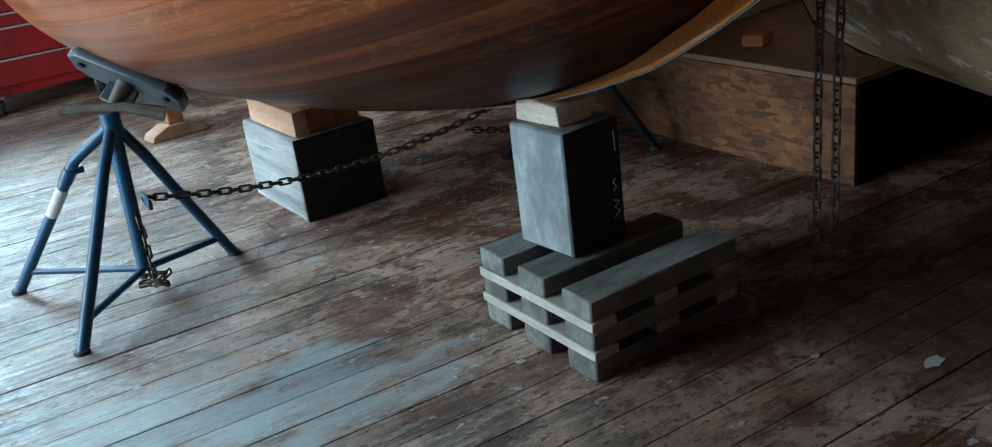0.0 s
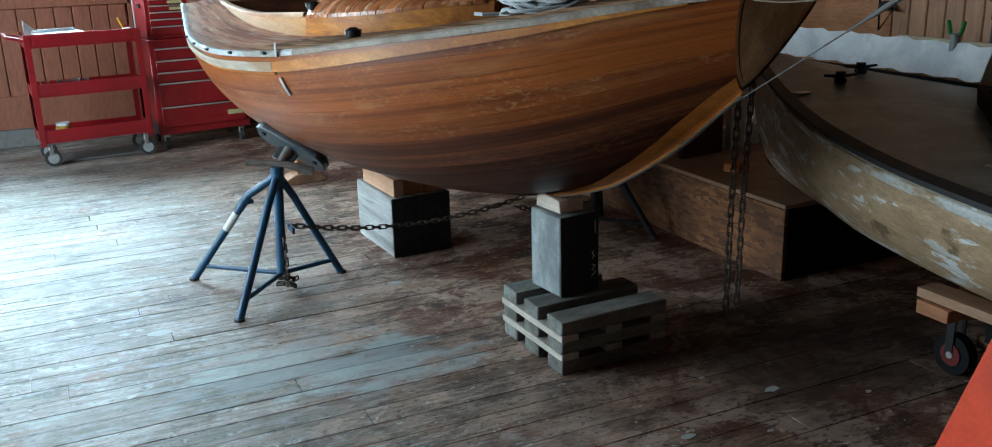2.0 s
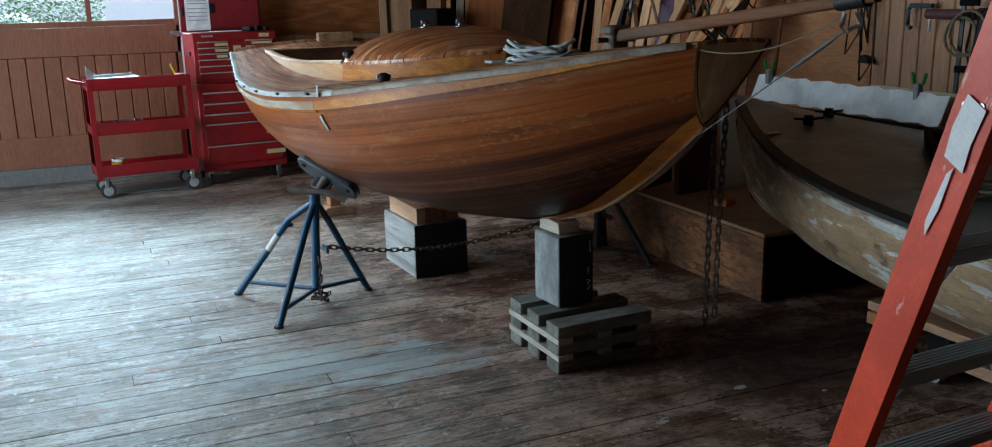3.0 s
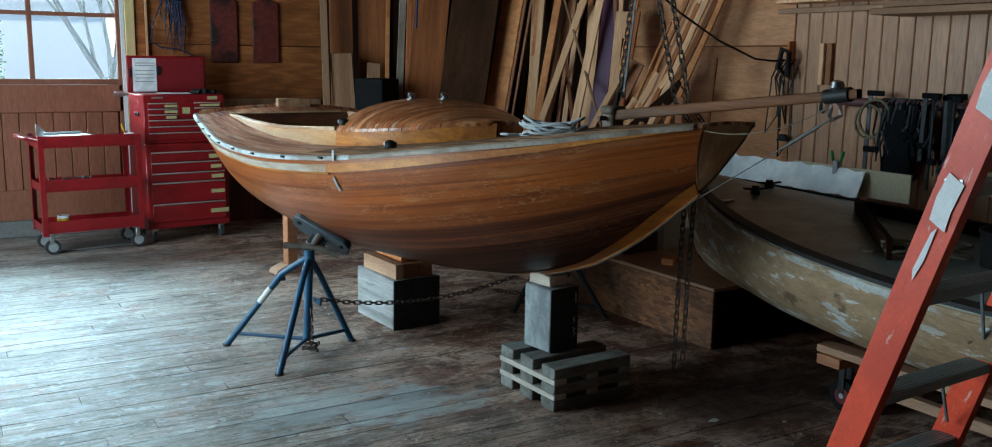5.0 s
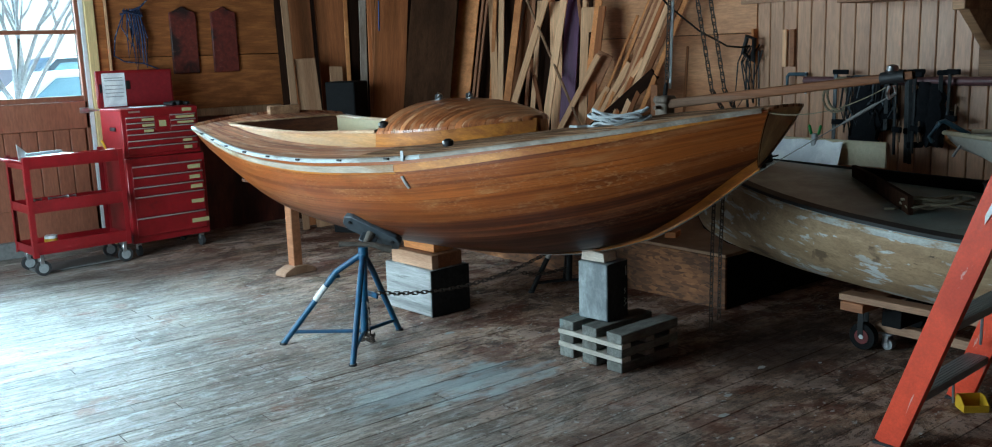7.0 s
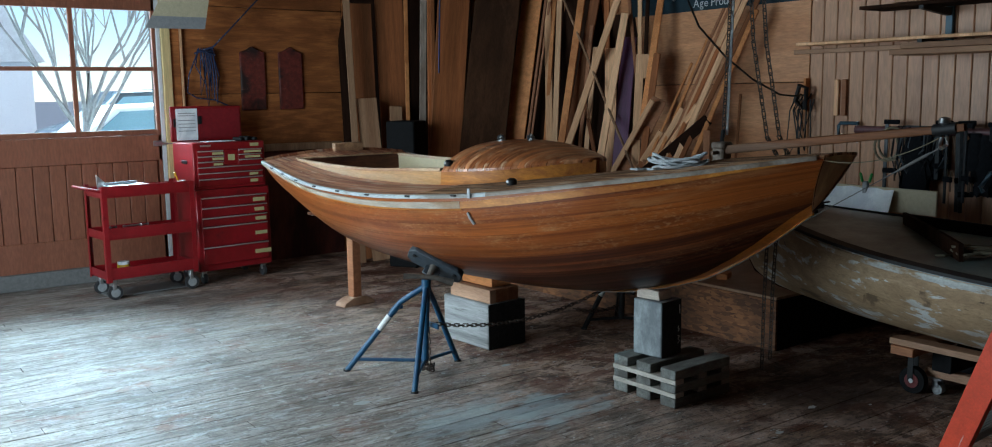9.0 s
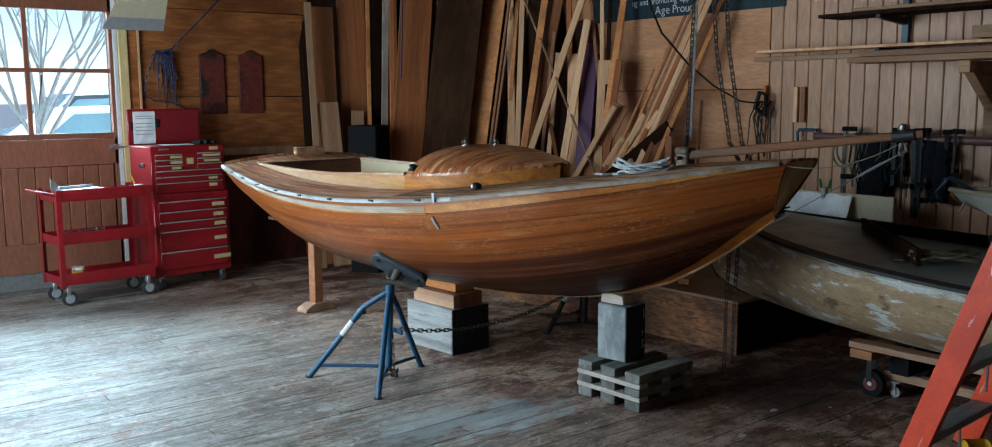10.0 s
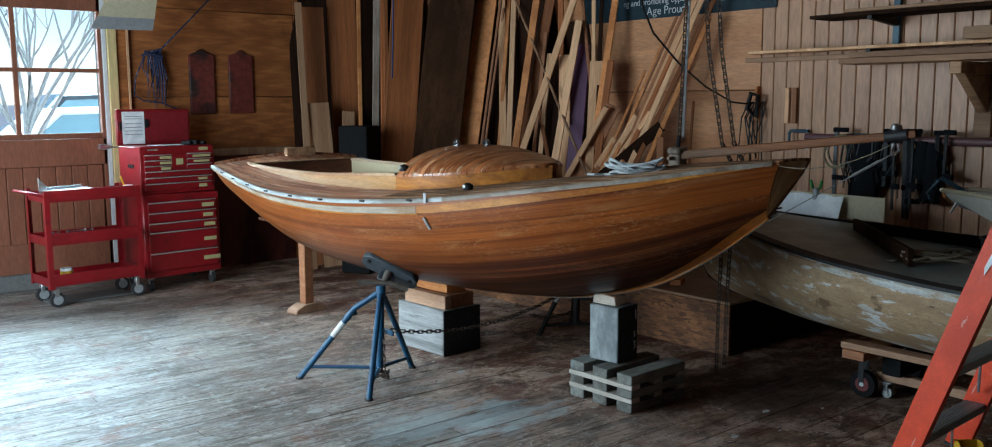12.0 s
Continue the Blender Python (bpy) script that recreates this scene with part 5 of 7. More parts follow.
def boat_stand(m, feet, pad_at, pad_tilt, paint, dark, label, head):
    st = thing("boat_stand", m, label, "stand", "boat stands")
    hx, hy, hz = head
    col_low = (hx - 0.02, hy, 0.075)
    part("column", tube([(hx, hy, hz), col_low], 0.021, 12), paint, st)
    part("collar", rod((hx, hy, hz - 0.05), (hx, hy, hz + 0.012), 0.027, seg=14), paint, st)
    for i, (fx, fy) in enumerate(feet):
        f = Vector((fx, fy, 0.0))
        top = Vector((hx, hy, hz - 0.02))
        d = (f - top)
        kk = 1.0 if i == 0 else 0.25
        knee = top + d * 0.22 + Vector((d.x * 0.10, d.y * 0.10, 0.012)) * kk
        pts = [top, top + d * 0.1 + Vector((d.x * 0.06, d.y * 0.06, 0)) * kk, knee, top + d * 0.6 + Vector((d.x * 0.051, d.y * 0.051, 0.006)) * kk, f + Vector((0, 0, 0.004))]
        leg = part("leg", tube(pts, 0.0165, 10), paint, st)
        low = top + d * 0.86
        part("foot", rod(f + Vector((0, 0, 0.0)), f + Vector((0, 0, 0.012)), 0.021, seg=12), dark, leg)
        part("brace", tube([low, Vector(col_low)], 0.010, 8), paint, st)
        if i == 0:
            k0, k1 = pts[2], pts[3]
            part("tape", tube([k0.lerp(k1, 0.40), k0.lerp(k1, 0.80)], 0.0178, 10), M_TAPE, leg, "white tape wrap")
            part("collar", tube([k0.lerp(k1, 0.12), k0.lerp(k1, 0.30)], 0.0195, 10), paint, leg)
            part("clip", box(0.034, 0.014, 0.020, k0.lerp(k1, 0.16) + Vector((0.022, -0.008, 0.002)), 0.003), paint, leg)
    part("gusset", box(0.012, 0.10, 0.03, (hx + 0.03, hy - 0.02, hz * 0.52), 0.003), paint, st)
    scr = part("screw", rod((hx, hy, hz), Vector(pad_at) - Vector(pad_tilt.col[2][:3]) * 0.08, 0.0125, seg=10), M_RUST, st, "rusty screw thread")
    part("handle", tube([(hx - 0.11, hy + 0.06, hz + 0.035), (hx - 0.03, hy + 0.01, hz + 0.03), (hx + 0.04, hy - 0.03, hz + 0.022), (hx + 0.13, hy - 0.07, hz - 0.012)], 0.009, 8, radii=[0.017, 0.010, 0.014, 0.021]), M_IRON, st, "cast screw handle")
    zz = Vector(pad_tilt.col[2][:3])
    part("swivel", rod(Vector(pad_at) - zz * 0.085, Vector(pad_at) - zz * 0.02, 0.018, 0.026, 12), M_IRON, st)
    part("swivel_ear", box(0.09, 0.012, 0.06, (0, 0, -0.055), 0.004, m=Matrix.Translation(pad_at) @ pad_tilt), M_BLUEDK, st)
    pm = Matrix.Translation(pad_at) @ pad_tilt
    oc = [(-0.165, -0.035), (-0.130, -0.068), (0.130, -0.068), (0.165, -0.035), (0.165, 0.035), (0.130, 0.068), (-0.130, 0.068), (-0.165, 0.035)]
    pad = part("pad", plate(oc, 0.030, m=pose(0, 0, -0.018), bev=0.004), M_BLUEDK, st, m=pm)
    part("carpet", plate([(0.98 * x, 0.98 * y) for x, y in oc], 0.008, m=pose(0, 0, 0.0125), bev=0.002), M_PADTOP, pad, "dark carpet facing")
    for x in (-0.125, 0.125):
        part("bolt", rod((x, -0.02, -0.026), (x, -0.02, -0.017), 0.011, seg=8), M_BLACK, pad)
    return st


boat_stand(pose(0, 0, 0), ((0.528, 3.31), (0.617, 2.722), (1.128, 3.077)), (0.950, 3.012, 0.606), pad_frame((0.66, -0.60, -0.45), (0.60, 0.36, 0.71)), M_BLUE, M_RUBBER,
           "blue painted tripod boat stand with tilted pad and white tape", (0.872, 2.990, 0.522))
boat_stand(pose(0, 0, 0), ((2.20, 3.17), (2.58, 3.26), (2.60, 2.80)), (2.29, 3.02, 0.625), pad_frame((-0.30, -0.93, -0.2), (-0.80, 0.10, 0.55)), M_BLACK, M_RUBBER,
           "dark tripod boat stand on the far side of the hull", (2.42, 3.03, 0.47))
solo("chain", chain_mesh(sag((0.90, 2.985, 0.280), (2.36, 2.95, 0.37), 0.115, 24), 0.030, 0.0034, 0.0115), M_CHAIN, "dark steel chain slung between the boat stands", "chain")
solo("chain", chain_mesh([(0.865, 2.975, 0.262), (0.868, 2.97, 0.16), (0.866, 2.97, 0.03), (0.90, 2.98, 0.012), (0.87, 3.01, 0.02), (0.83, 2.99, 0.03), (0.87, 2.95, 0.035), (0.91, 2.99, 0.04), (0.86, 3.01, 0.05), (0.84, 2.97, 0.055)], 0.030, 0.0034, 0.0115),
     M_CHAIN, "loose chain end hanging in a heap below the stand", "chain")
solo("chain", chain_mesh(sag((1.95, 2.98, 0.21), (2.42, 3.05, 0.16), 0.03, 10), 0.030, 0.0034, 0.0115), M_CHAIN, "second dark chain under the hull", "chain")
post = thing("prop_post", pose(1.385, 4.83, 0, 0, 0, 8), "varnished wooden prop post with a splayed foot under the stern", "post")
part("shaft", box(0.074, 0.074, 0.60, (0, 0, 0.345), 0.005), M_CEDAR, post, m=None)
part("foot", plate([(-0.14, 0), (0.14, 0), (0.13, 0.03), (0.055, 0.062), (-0.055, 0.062), (-0.13, 0.03)], 0.12, m=pose(0, 0.06, 0, 90), bev=0.004), M_SHIM, post)

# ---- plywood box beyond the boat ----
osb = thing("plywood_box", pose(2.72, 2.045, 0), "low strand-board box platform with a plywood top", "platform")
part("side", box(0.02, 3.2, 0.310, (0.01, 1.6, 0.155), 0.002), M_OSB, osb)
part("end", box(1.26, 0.02, 0.310, (0.652, 0.012, 0.155), 0.002), M_MATTBLACK, osb, "black end panel")
part("top", box(1.29, 3.22, 0.02, (0.645, 1.61, 0.321), 0.003), M_PLYTOP, osb, "scuffed brown plywood top")
part("post", box(0.06, 0.06, 0.305, (0.06, 0.06, 0.1525)), M_LUMD, osb)
solo("wood_offcut", box(0.11, 0.075, 0.04, (0, 0, 0.02), 0.004), M_PINE, "small pine block lying on the plywood box", "block", m=pose(2.93, 2.62, 0.332, 0, 0, 25))
solo("cradle_post", box(0.27, 0.04, 0.72, (0, 0, 0.36), 0.005), M_MAROONWOOD, "dark red-brown upright plank standing on the box", "post", m=pose(2.985, 2.97, 0.332, 0, 0, 6))
solo("foam_sheet", box(0.15, 0.04, 0.50, (0, 0, 0.25), 0.004), M_WHITEHULL, "off-white panel end standing on the box", "panel", m=pose(3.25, 3.00, 0.332, 0, 0, 4))
solo("cradle_post", box(0.34, 0.03, 0.36, (0, 0, 0.18), 0.004), M_LUMD, "dark plank on edge standing on the box", "board", m=pose(2.88, 3.22, 0.332, 0, 0, 25))
solo("foam_sheet", box(0.62, 0.05, 0.11, (0, 0, 0.055), 0.004), M_WHITEHULL, "off-white board lying on the box", "board", m=pose(3.35, 3.05, 0.332, 0, 0, 4))
solo("foam_sheet", box(0.05, 0.9, 0.40, (0, 0, 0.20), 0.004), M_WHITEHULL, "off-white panel leaning behind the boats", "panel", m=pose(3.62, 3.05, 0.332, 0, 10, 0))

# ---- hanging chains and hoist ----
for dx, dy, end, lab in ((0.0, 0.0, 0.08, "rusty hoist chain slung over the bow, hanging almost to the floor"), (0.024, -0.055, 0.14, "long rusty hoist chain beside another, slung over the bow")):
    solo("hoist_chain", chain_mesh([(1.405 + dx, 1.385 + dy, CZ), (1.838 + dx, 1.551 + dy, 1.77), (1.97 + dx, 1.561 + dy, 1.32), (2.165 + dx, 1.63 + dy, 1.19), (2.168 + 0.8 * dx, 1.685 + 0.8 * dy, 1.1), (2.166 + 0.7 * dx, 1.705 + 0.7 * dy, 0.5), (2.166 + 0.7 * dx, 1.71 + 0.7 * dy, end)],
         0.034, 0.0038, 0.012), M_CHAIN, lab, "chain", "hoist chains")
hoist = thing("hoist_fall", pose(0, 0, 0), "chain fall with a pale rope hooked to the bow bitt", "hoist")
part("chain", chain_mesh([(2.30, 2.02, CZ), (1.90, 1.745, 2.03), (1.72, 1.625, 1.33)], 0.03, 0.0036, 0.011), M_CHAIN, hoist)
part("rope", tube([(2.31, 2.01, CZ), (1.91, 1.735, 2.03), (1.735, 1.615, 1.34)], 0.0065, 6), M_ROPE, hoist, "pale rope beside the chain")
part("hook", tube([(1.72, 1.625, 1.36), (1.70, 1.615, 1.31), (1.675, 1.60, 1.285), (1.66, 1.60, 1.30)], 0.010, 8), M_BLACK, hoist, "black hook")


# ---- rope coil on the foredeck ----
def rope_coil(name, at, material, label, r=0.09, loops=6, seed=1, flat=0.35, rad=0.0065, rz=0):
    """Loose loops of line thrown down on each other, and one end that trails off."""
    rnd = random.Random(seed)
    coil = thing(name, pose(*at, 0, 0, rz), label, "rope")
    for k in range(loops):
        rr, squash = r * rnd.uniform(0.75, 1.35), rnd.uniform(0.30, 0.62)
        turn, ox, oy = rnd.uniform(-0.5, 0.5), rnd.uniform(-0.5, 0.5) * r, rnd.uniform(-0.35, 0.35) * r
        tilt, ph = rnd.uniform(-flat, flat), rnd.uniform(0, 6)
        pts = []
        for i in range(20):
            a = i * 2 * math.pi / 20
            x, y = 1.25 * rr * math.cos(a), squash * rr * math.sin(a) * (1 + 0.25 * math.cos(a + ph))
            x, y = x * math.cos(turn) - y * math.sin(turn), x * math.sin(turn) + y * math.cos(turn)
            pts.append((ox + x, oy + y, rad * (1 + 0.55 * k) + abs(tilt * x) * 0.35 + 0.008 * (1 + math.sin(2 * a + ph))))
        part("loop", tube(pts, rad, 6, closed=True), material, coil)
    part("end", tube([(-1.2 * r, 0, rad), (-1.8 * r, 0.35 * r, rad), (-2.3 * r, 0.1 * r, rad), (-2.7 * r, 0.3 * r, rad)], rad, 6), material, coil)
    return coil


rope_coil("rope_coil", (1.38, 1.585, 1.188), M_ROPE, "coil of pale grey rope on the weathered foredeck", 0.085, 11, 4, 0.95, 0.0058, -50)

# ---- red tool cart ----
cart = thing("tool_cart", pose(-0.055, 6.12, 0, 0, 0, 5), "red steel three-shelf tool cart on casters", "cart")
CW, CD = 0.72, 0.40
for z, h, nm in ((0.80, 0.085, "top_tray"), (0.475, 0.085, "tray"), (0.165, 0.085, "tray")):
    b = box(CW, CD, 0.004, (CW / 2, CD / 2, z + 0.012))
    box(CW, 0.004, h, (CW / 2, 0.002, z + h / 2), bm=b)
    box(CW, 0.004, h * 0.75, (CW / 2, CD - 0.002, z + h * 0.375), bm=b)
    box(0.004, CD - 0.008, h * 0.75, (0.002, CD / 2, z + h * 0.375), bm=b)
    box(0.004, CD - 0.008, h * 0.75, (CW - 0.002, CD / 2, z + h * 0.375), bm=b)
    box(CW, 0.012, 0.004, (CW / 2, 0.006, z + h + 0.002), bm=b)
    part(nm, b, M_RED, cart)
for x in (0.0, CW):
    for y in (0.0, CD):
        sx, sy = (1 if x == 0 else -1), (1 if y == 0 else -1)
        b = box(0.036, 0.003, 0.74, (x + sx * 0.016, y - sy * 0.0025, 0.515))
        box(0.003, 0.036, 0.74, (x - sx * 0.0025, y + sy * 0.016, 0.515), bm=b)
        part("corner_post", b, M_RED, cart)
        cm = Vector((x + sx * 0.05, y + sy * 0.05, 0))
        c = part("caster", box(0.05, 0.055, 0.006, cm + Vector((0, 0, 0.160)), 0.001), M_STEEL, cart, "grey steel caster")
        part("fork", box(0.030, 0.045, 0.075, cm + Vector((0.008, 0, 0.12)), 0.004), M_STEEL, c)
        part("wheel", rod(cm + Vector((0.014, -0.014, 0.056)), cm + Vector((0.014, 0.014, 0.056)), 0.056, seg=20), M_RUBBER, c)
        part("wheel_hub", rod(cm + Vector((0.014, -0.017, 0.056)), cm + Vector((0.014, 0.017, 0.056)), 0.036, seg=16), M_CASTER, c)
part("handle", tube([(0, 0.03, 0.85), (-0.085, 0.03, 0.875), (-0.10, 0.05, 0.878), (-0.10, CD - 0.05, 0.878), (-0.085, CD - 0.03, 0.875), (0, CD - 0.03, 0.85)], 0.011, 8), M_RED, cart)
# things lying on the cart
CM = pose(-0.055, 6.12, 0, 0, 0, 5)
solo("square_tool", plate([(0, 0), (0.16, 0), (0, 0.16)], 0.004, bev=0.001), M_STEEL, "grey steel triangular square standing on the tool cart", "tool", m=CM @ pose(0.02, 0.16, 0.816, 84, 0, 8))
solo("paper_sheet", box(0.30, 0.20, 0.003, (0, 0, 0.0015)), M_PAPER, "white papers on the top of the cart", "paper", m=CM @ pose(0.22, 0.13, 0.884, 0, 0, 6))
solo("hand_plane", box(0.28, 0.03, 0.02, (0, 0, 0.01), 0.006), M_GREYMETAL, "grey file lying on the cart papers", "tool", m=CM @ pose(0.20, 0.15, 0.889, 0, 0, 14))
solo("cup", lathe([(0.030, 0), (0.036, 0.075), (0.033, 0.075), (0.028, 0.006), (0.004, 0.006)], 16), M_PAPER, "white cup at the corner of the cart", "cup", m=CM @ pose(0.66, 0.08, 0.816))
solo("brush", rod((0, 0, 0), (-0.05, 0, 0.13), 0.006, 0.009), M_YELLOW, "yellow handled brush in the cup", "brush", m=CM @ pose(0.655, 0.08, 0.83))
for k, (x, ln) in enumerate(((0.06, 0.05), (0.16, 0.14), (0.30, 0.06))):
    solo("wrench", tube([(0, 0, 0.006), (ln * 0.2, 0.004, 0.007), (ln * 0.8, 0.01, 0.007), (ln, 0.012, 0.006)], 0.006, 6, radii=[0.013, 0.006, 0.006, 0.012]), M_STEEL, "bright steel wrench on the middle shelf", "wrench", "wrenches on the cart", m=CM @ pose(x, 0.05, 0.562))
solo("tape_roll", rod((0, 0, 0), (0, 0, 0.085), 0.048, seg=18), M_YELLOW, "yellow and white tub on the bottom shelf", "tub", m=CM @ pose(0.16, 0.10, 0.178))
solo("tape_roll", rod((0, 0, 0), (0, 0, 0.02), 0.046, seg=18), M_PAPER, "white lid on the yellow tub", "lid", m=CM @ pose(0.16, 0.10, 0.264))
solo("chisel", rod((0, 0, 0.012), (0.20, 0.02, 0.012), 0.009, 0.005), M_STEEL, "long steel tool on the bottom shelf", "tool", m=CM @ pose(0.27, 0.08, 0.18))
solo("chisel", rod((0, 0, 0.012), (0.22, 0.0, 0.012), 0.012, 0.008), M_GREYMETAL, "grey bar on the bottom shelf", "tool", m=CM @ pose(0.44, 0.16, 0.18))
solo("cardboard", box(0.62, 0.30, 0.01, (0, 0, 0.005), 0.002), M_BASE, "grey sheet lying on the floor under the cart", "sheet", m=CM @ pose(0.36, 0.26, 0.004))

# ---- red tool chest ----
CHM = pose(0.716, 6.285, 0, 0, 0, 5.4)
chest = thing("tool_cabinet", CHM, "red rolling tool cabinet with silver drawer pulls", "cabinet")
W, D = 0.664, 0.45
part("body", box(W, D, 0.68, (W / 2, D / 2 + 0.004, 0.45), 0.006), M_RED, chest)


def drawer(parent, x0, x1, z0, z1, lab=None, trim_left=False):
    d = part("drawer", box(x1 - x0, 0.016, z1 - z0, ((x0 + x1) / 2, -0.006, (z0 + z1) / 2), 0.003), M_RED, parent)
    part("pull", box(x1 - x0 - 0.004, 0.012, 0.011, ((x0 + x1) / 2, -0.018, z1 - 0.006), 0.003), M_DRAWTRIM, d, "silver drawer pull")
    if lab:
        part("label", box(lab[1], 0.002, lab[2], (x0 + lab[0], -0.0155, (z0 + z1) / 2 - 0.008)), M_LABEL, d, "faded yellow drawer label")


for z0, z1, lab in ((0.650, 0.730, (0.52, 0.11, 0.032)), (0.566, 0.645, (0.52, 0.09, 0.03)), (0.489, 0.561, (0.53, 0.10, 0.03)), (0.318, 0.484, (0.53, 0.11, 0.03)), (0.165, 0.313, (0.54, 0.15, 0.034))):
    drawer(chest, 0.035, W - 0.035, z0, z1, lab)
for x in (0.06, W - 0.06):
    for y in (0.06, D - 0.05):
        c = part("caster", box(0.05, 0.05, 0.008, (x, y, 0.105)), M_STEEL, chest)
        part("wheel", rod((x - 0.012, y, 0.045), (x + 0.012, y, 0.045), 0.045, seg=16), M_RUBBER, c)
        part("fork", box(0.036, 0.03, 0.05, (x, y, 0.08), 0.003), M_STEEL, c)
top = thing("tool_chest", CHM, "red top tool chest with its lid standing open", "tool box")
part("body", box(W - 0.02, D - 0.05, 0.385, (W / 2, D / 2 + 0.01, 0.985), 0.005), M_RED, top)
part("tray", box(W - 0.05, D - 0.09, 0.006, (W / 2, D / 2 + 0.01, 1.178)), M_REDDARK, top)
ym = 0.035
for x0, x1, z0, z1, lab in ((0.04, 0.27, 1.075, 1.115, (0.18, 0.10, 0.02)), (0.04, 0.27, 1.03, 1.07, (0.18, 0.10, 0.02)), (0.04, 0.27, 0.985, 1.025, (0.18, 0.08, 0.02)),
                            (0.275, 0.40, 1.0, 1.115, (0.065, 0.06, 0.05)), (0.405, 0.625, 1.08, 1.118, (0.13, 0.16, 0.018)), (0.405, 0.625, 1.035, 1.075, (0.13, 0.14, 0.018)),
                            (0.405, 0.625, 0.985, 1.03, None), (0.04, 0.625, 0.935, 0.98, None), (0.04, 0.625, 0.885, 0.93, (0.5, 0.08, 0.02)), (0.04, 0.625, 0.82, 0.88, (0.5, 0.07, 0.025))):
    d = part("drawer", box(x1 - x0, 0.014, z1 - z0, ((x0 + x1) / 2, ym - 0.006, (z0 + z1) / 2), 0.0025), M_RED, top)
    if x0 != 0.275:
        part("pull", box(x1 - x0 - 0.004, 0.011, 0.009, ((x0 + x1) / 2, ym - 0.016, z1 - 0.005), 0.002), M_DRAWTRIM, d, "silver drawer pull")
    if lab:
        part("label", box(lab[1], 0.002, lab[2], (x0 + lab[0], ym - 0.0145, (z0 + z1) / 2 - 0.006)), M_LABEL, d, "faded yellow drawer label")
part("badge", box(0.09, 0.002, 0.014, (0.12, ym - 0.002, 1.155)), M_STEEL, top, "small silver maker's plate")
part("badge", box(0.08, 0.002, 0.028, (0.56, ym - 0.002, 1.15)), M_LABEL, top, "faded label")
part("side_handle", box(0.012, 0.10, 0.03, (0.004, 0.20, 1.02), 0.004), M_BLACK, top, "black side handle")
lid = part("lid", box(W - 0.02, 0.035, 0.30, (W / 2, D + 0.005, 1.33), 0.006, m=None), M_RED, top, m=None)
part("lid_lining", box(W - 0.06, 0.006, 0.25, (W / 2, D - 0.0155, 1.33)), M_REDDARK, lid)
part("lid_paper", box(0.19, 0.003, 0.27, (0.145, D - 0.021, 1.325)), M_PAPER, lid, "printed sheet taped inside the lid")
for z in (1.27, 1.30, 1.33, 1.36, 1.40, 1.42):
    part("print_line", box(0.15, 0.001, 0.006, (0.145, D - 0.0232, z)), M_GREYMETAL, lid)
part("clip", box(0.035, 0.01, 0.07, (0.262, D - 0.022, 1.36), 0.003), M_BLACK, lid, "black clip")
part("clip", box(0.02, 0.01, 0.07, (0.035, D - 0.022, 1.34), 0.003), M_BLACK, lid, "black clip")
solo("paper_sheet", box(0.24, 0.16, 0.004, (0, 0, 0.002)), M_PAPER, "white papers on the open tool chest", "paper", m=CHM @ pose(0.28, 0.14, 1.184, 0, 0, -4))
for x, r in ((0.46, 0.02), (0.52, 0.024), (0.585, 0.018)):
    solo("small_tool", box(r * 2.4, 0.09, r * 1.6, (0, 0, r * 0.8), 0.006), M_BLACK, "black hand tool lying on the tool chest", "tool", "small tools on the chest", m=CHM @ pose(x, 0.12, 1.182, 0, 0, 30))

# ---- on the north wall ----
for x in (1.565, 1.94):
    o = [(-0.118, 0), (0.118, 0), (0.118, 0.53), (0.06, 0.55), (0.0, 0.585), (-0.06, 0.55), (-0.118, 0.53)]
    solo("wall_plaque", plate(o, 0.028, m=pose(0, 0, 0, 90), bev=0.006), M_PLAQUE, "dark red painted wooden plaque with pointed top, hung on plywood", "plaque", "wall plaques", m=pose(x, NY - 0.002, 1.43))
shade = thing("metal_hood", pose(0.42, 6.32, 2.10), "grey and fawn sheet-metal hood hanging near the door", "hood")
part("band", skin([[(-0.02, 0, 0), (0.46, 0, 0.005)], [(0.045, 0.02, 0.10), (0.485, 0.02, 0.10)]]), M_GREYMETAL, shade)
part("panel", skin([[(0.045, 0.02, 0.10), (0.485, 0.02, 0.10)], [(0.14, 0.06, 0.26), (0.53, 0.06, 0.26)], [(0.40, 0.2, 0.9), (0.60, 0.2, 0.9)], [(0.40, 0.2, 1.4), (0.60, 0.2, 1.4)]]), M_FAWN, shade, "fawn upper sheet")
hook = thing("blue_rope", pose(0, 0, 0), "blue flecked rope hung in loops on the wall", "rope")
b = tube([(1.62, NY - 0.10, 2.44), (1.32, NY - 0.10, 2.14), (1.16, NY - 0.09, 1.98)], 0.0075, 6)
tube([(1.62, NY - 0.10, 2.44), (2.1, NY - 0.16, 2.9), (2.7, NY - 0.2, CZ)], 0.0075, 6, b)
part("tail", b, M_ROPEBLUE, hook)
b = bmesh.new()
rnd = random.Random(6)
for k in range(6):
    x = 1.06 + 0.022 * k
    lo = 1.40 + rnd.uniform(0, 0.35)
    lp = tube([(x, NY - 0.05, 1.99), (x - 0.04 + 0.02 * k, NY - 0.06, (1.99 + lo) / 2), (x + rnd.uniform(-0.05, 0.06), NY - 0.05, lo), (x + 0.03, NY - 0.07, (1.99 + lo) / 2), (x + 0.015, NY - 0.05, 1.98)], 0.0062, 6)
    part("loop", lp, M_ROPEBLUE, hook)
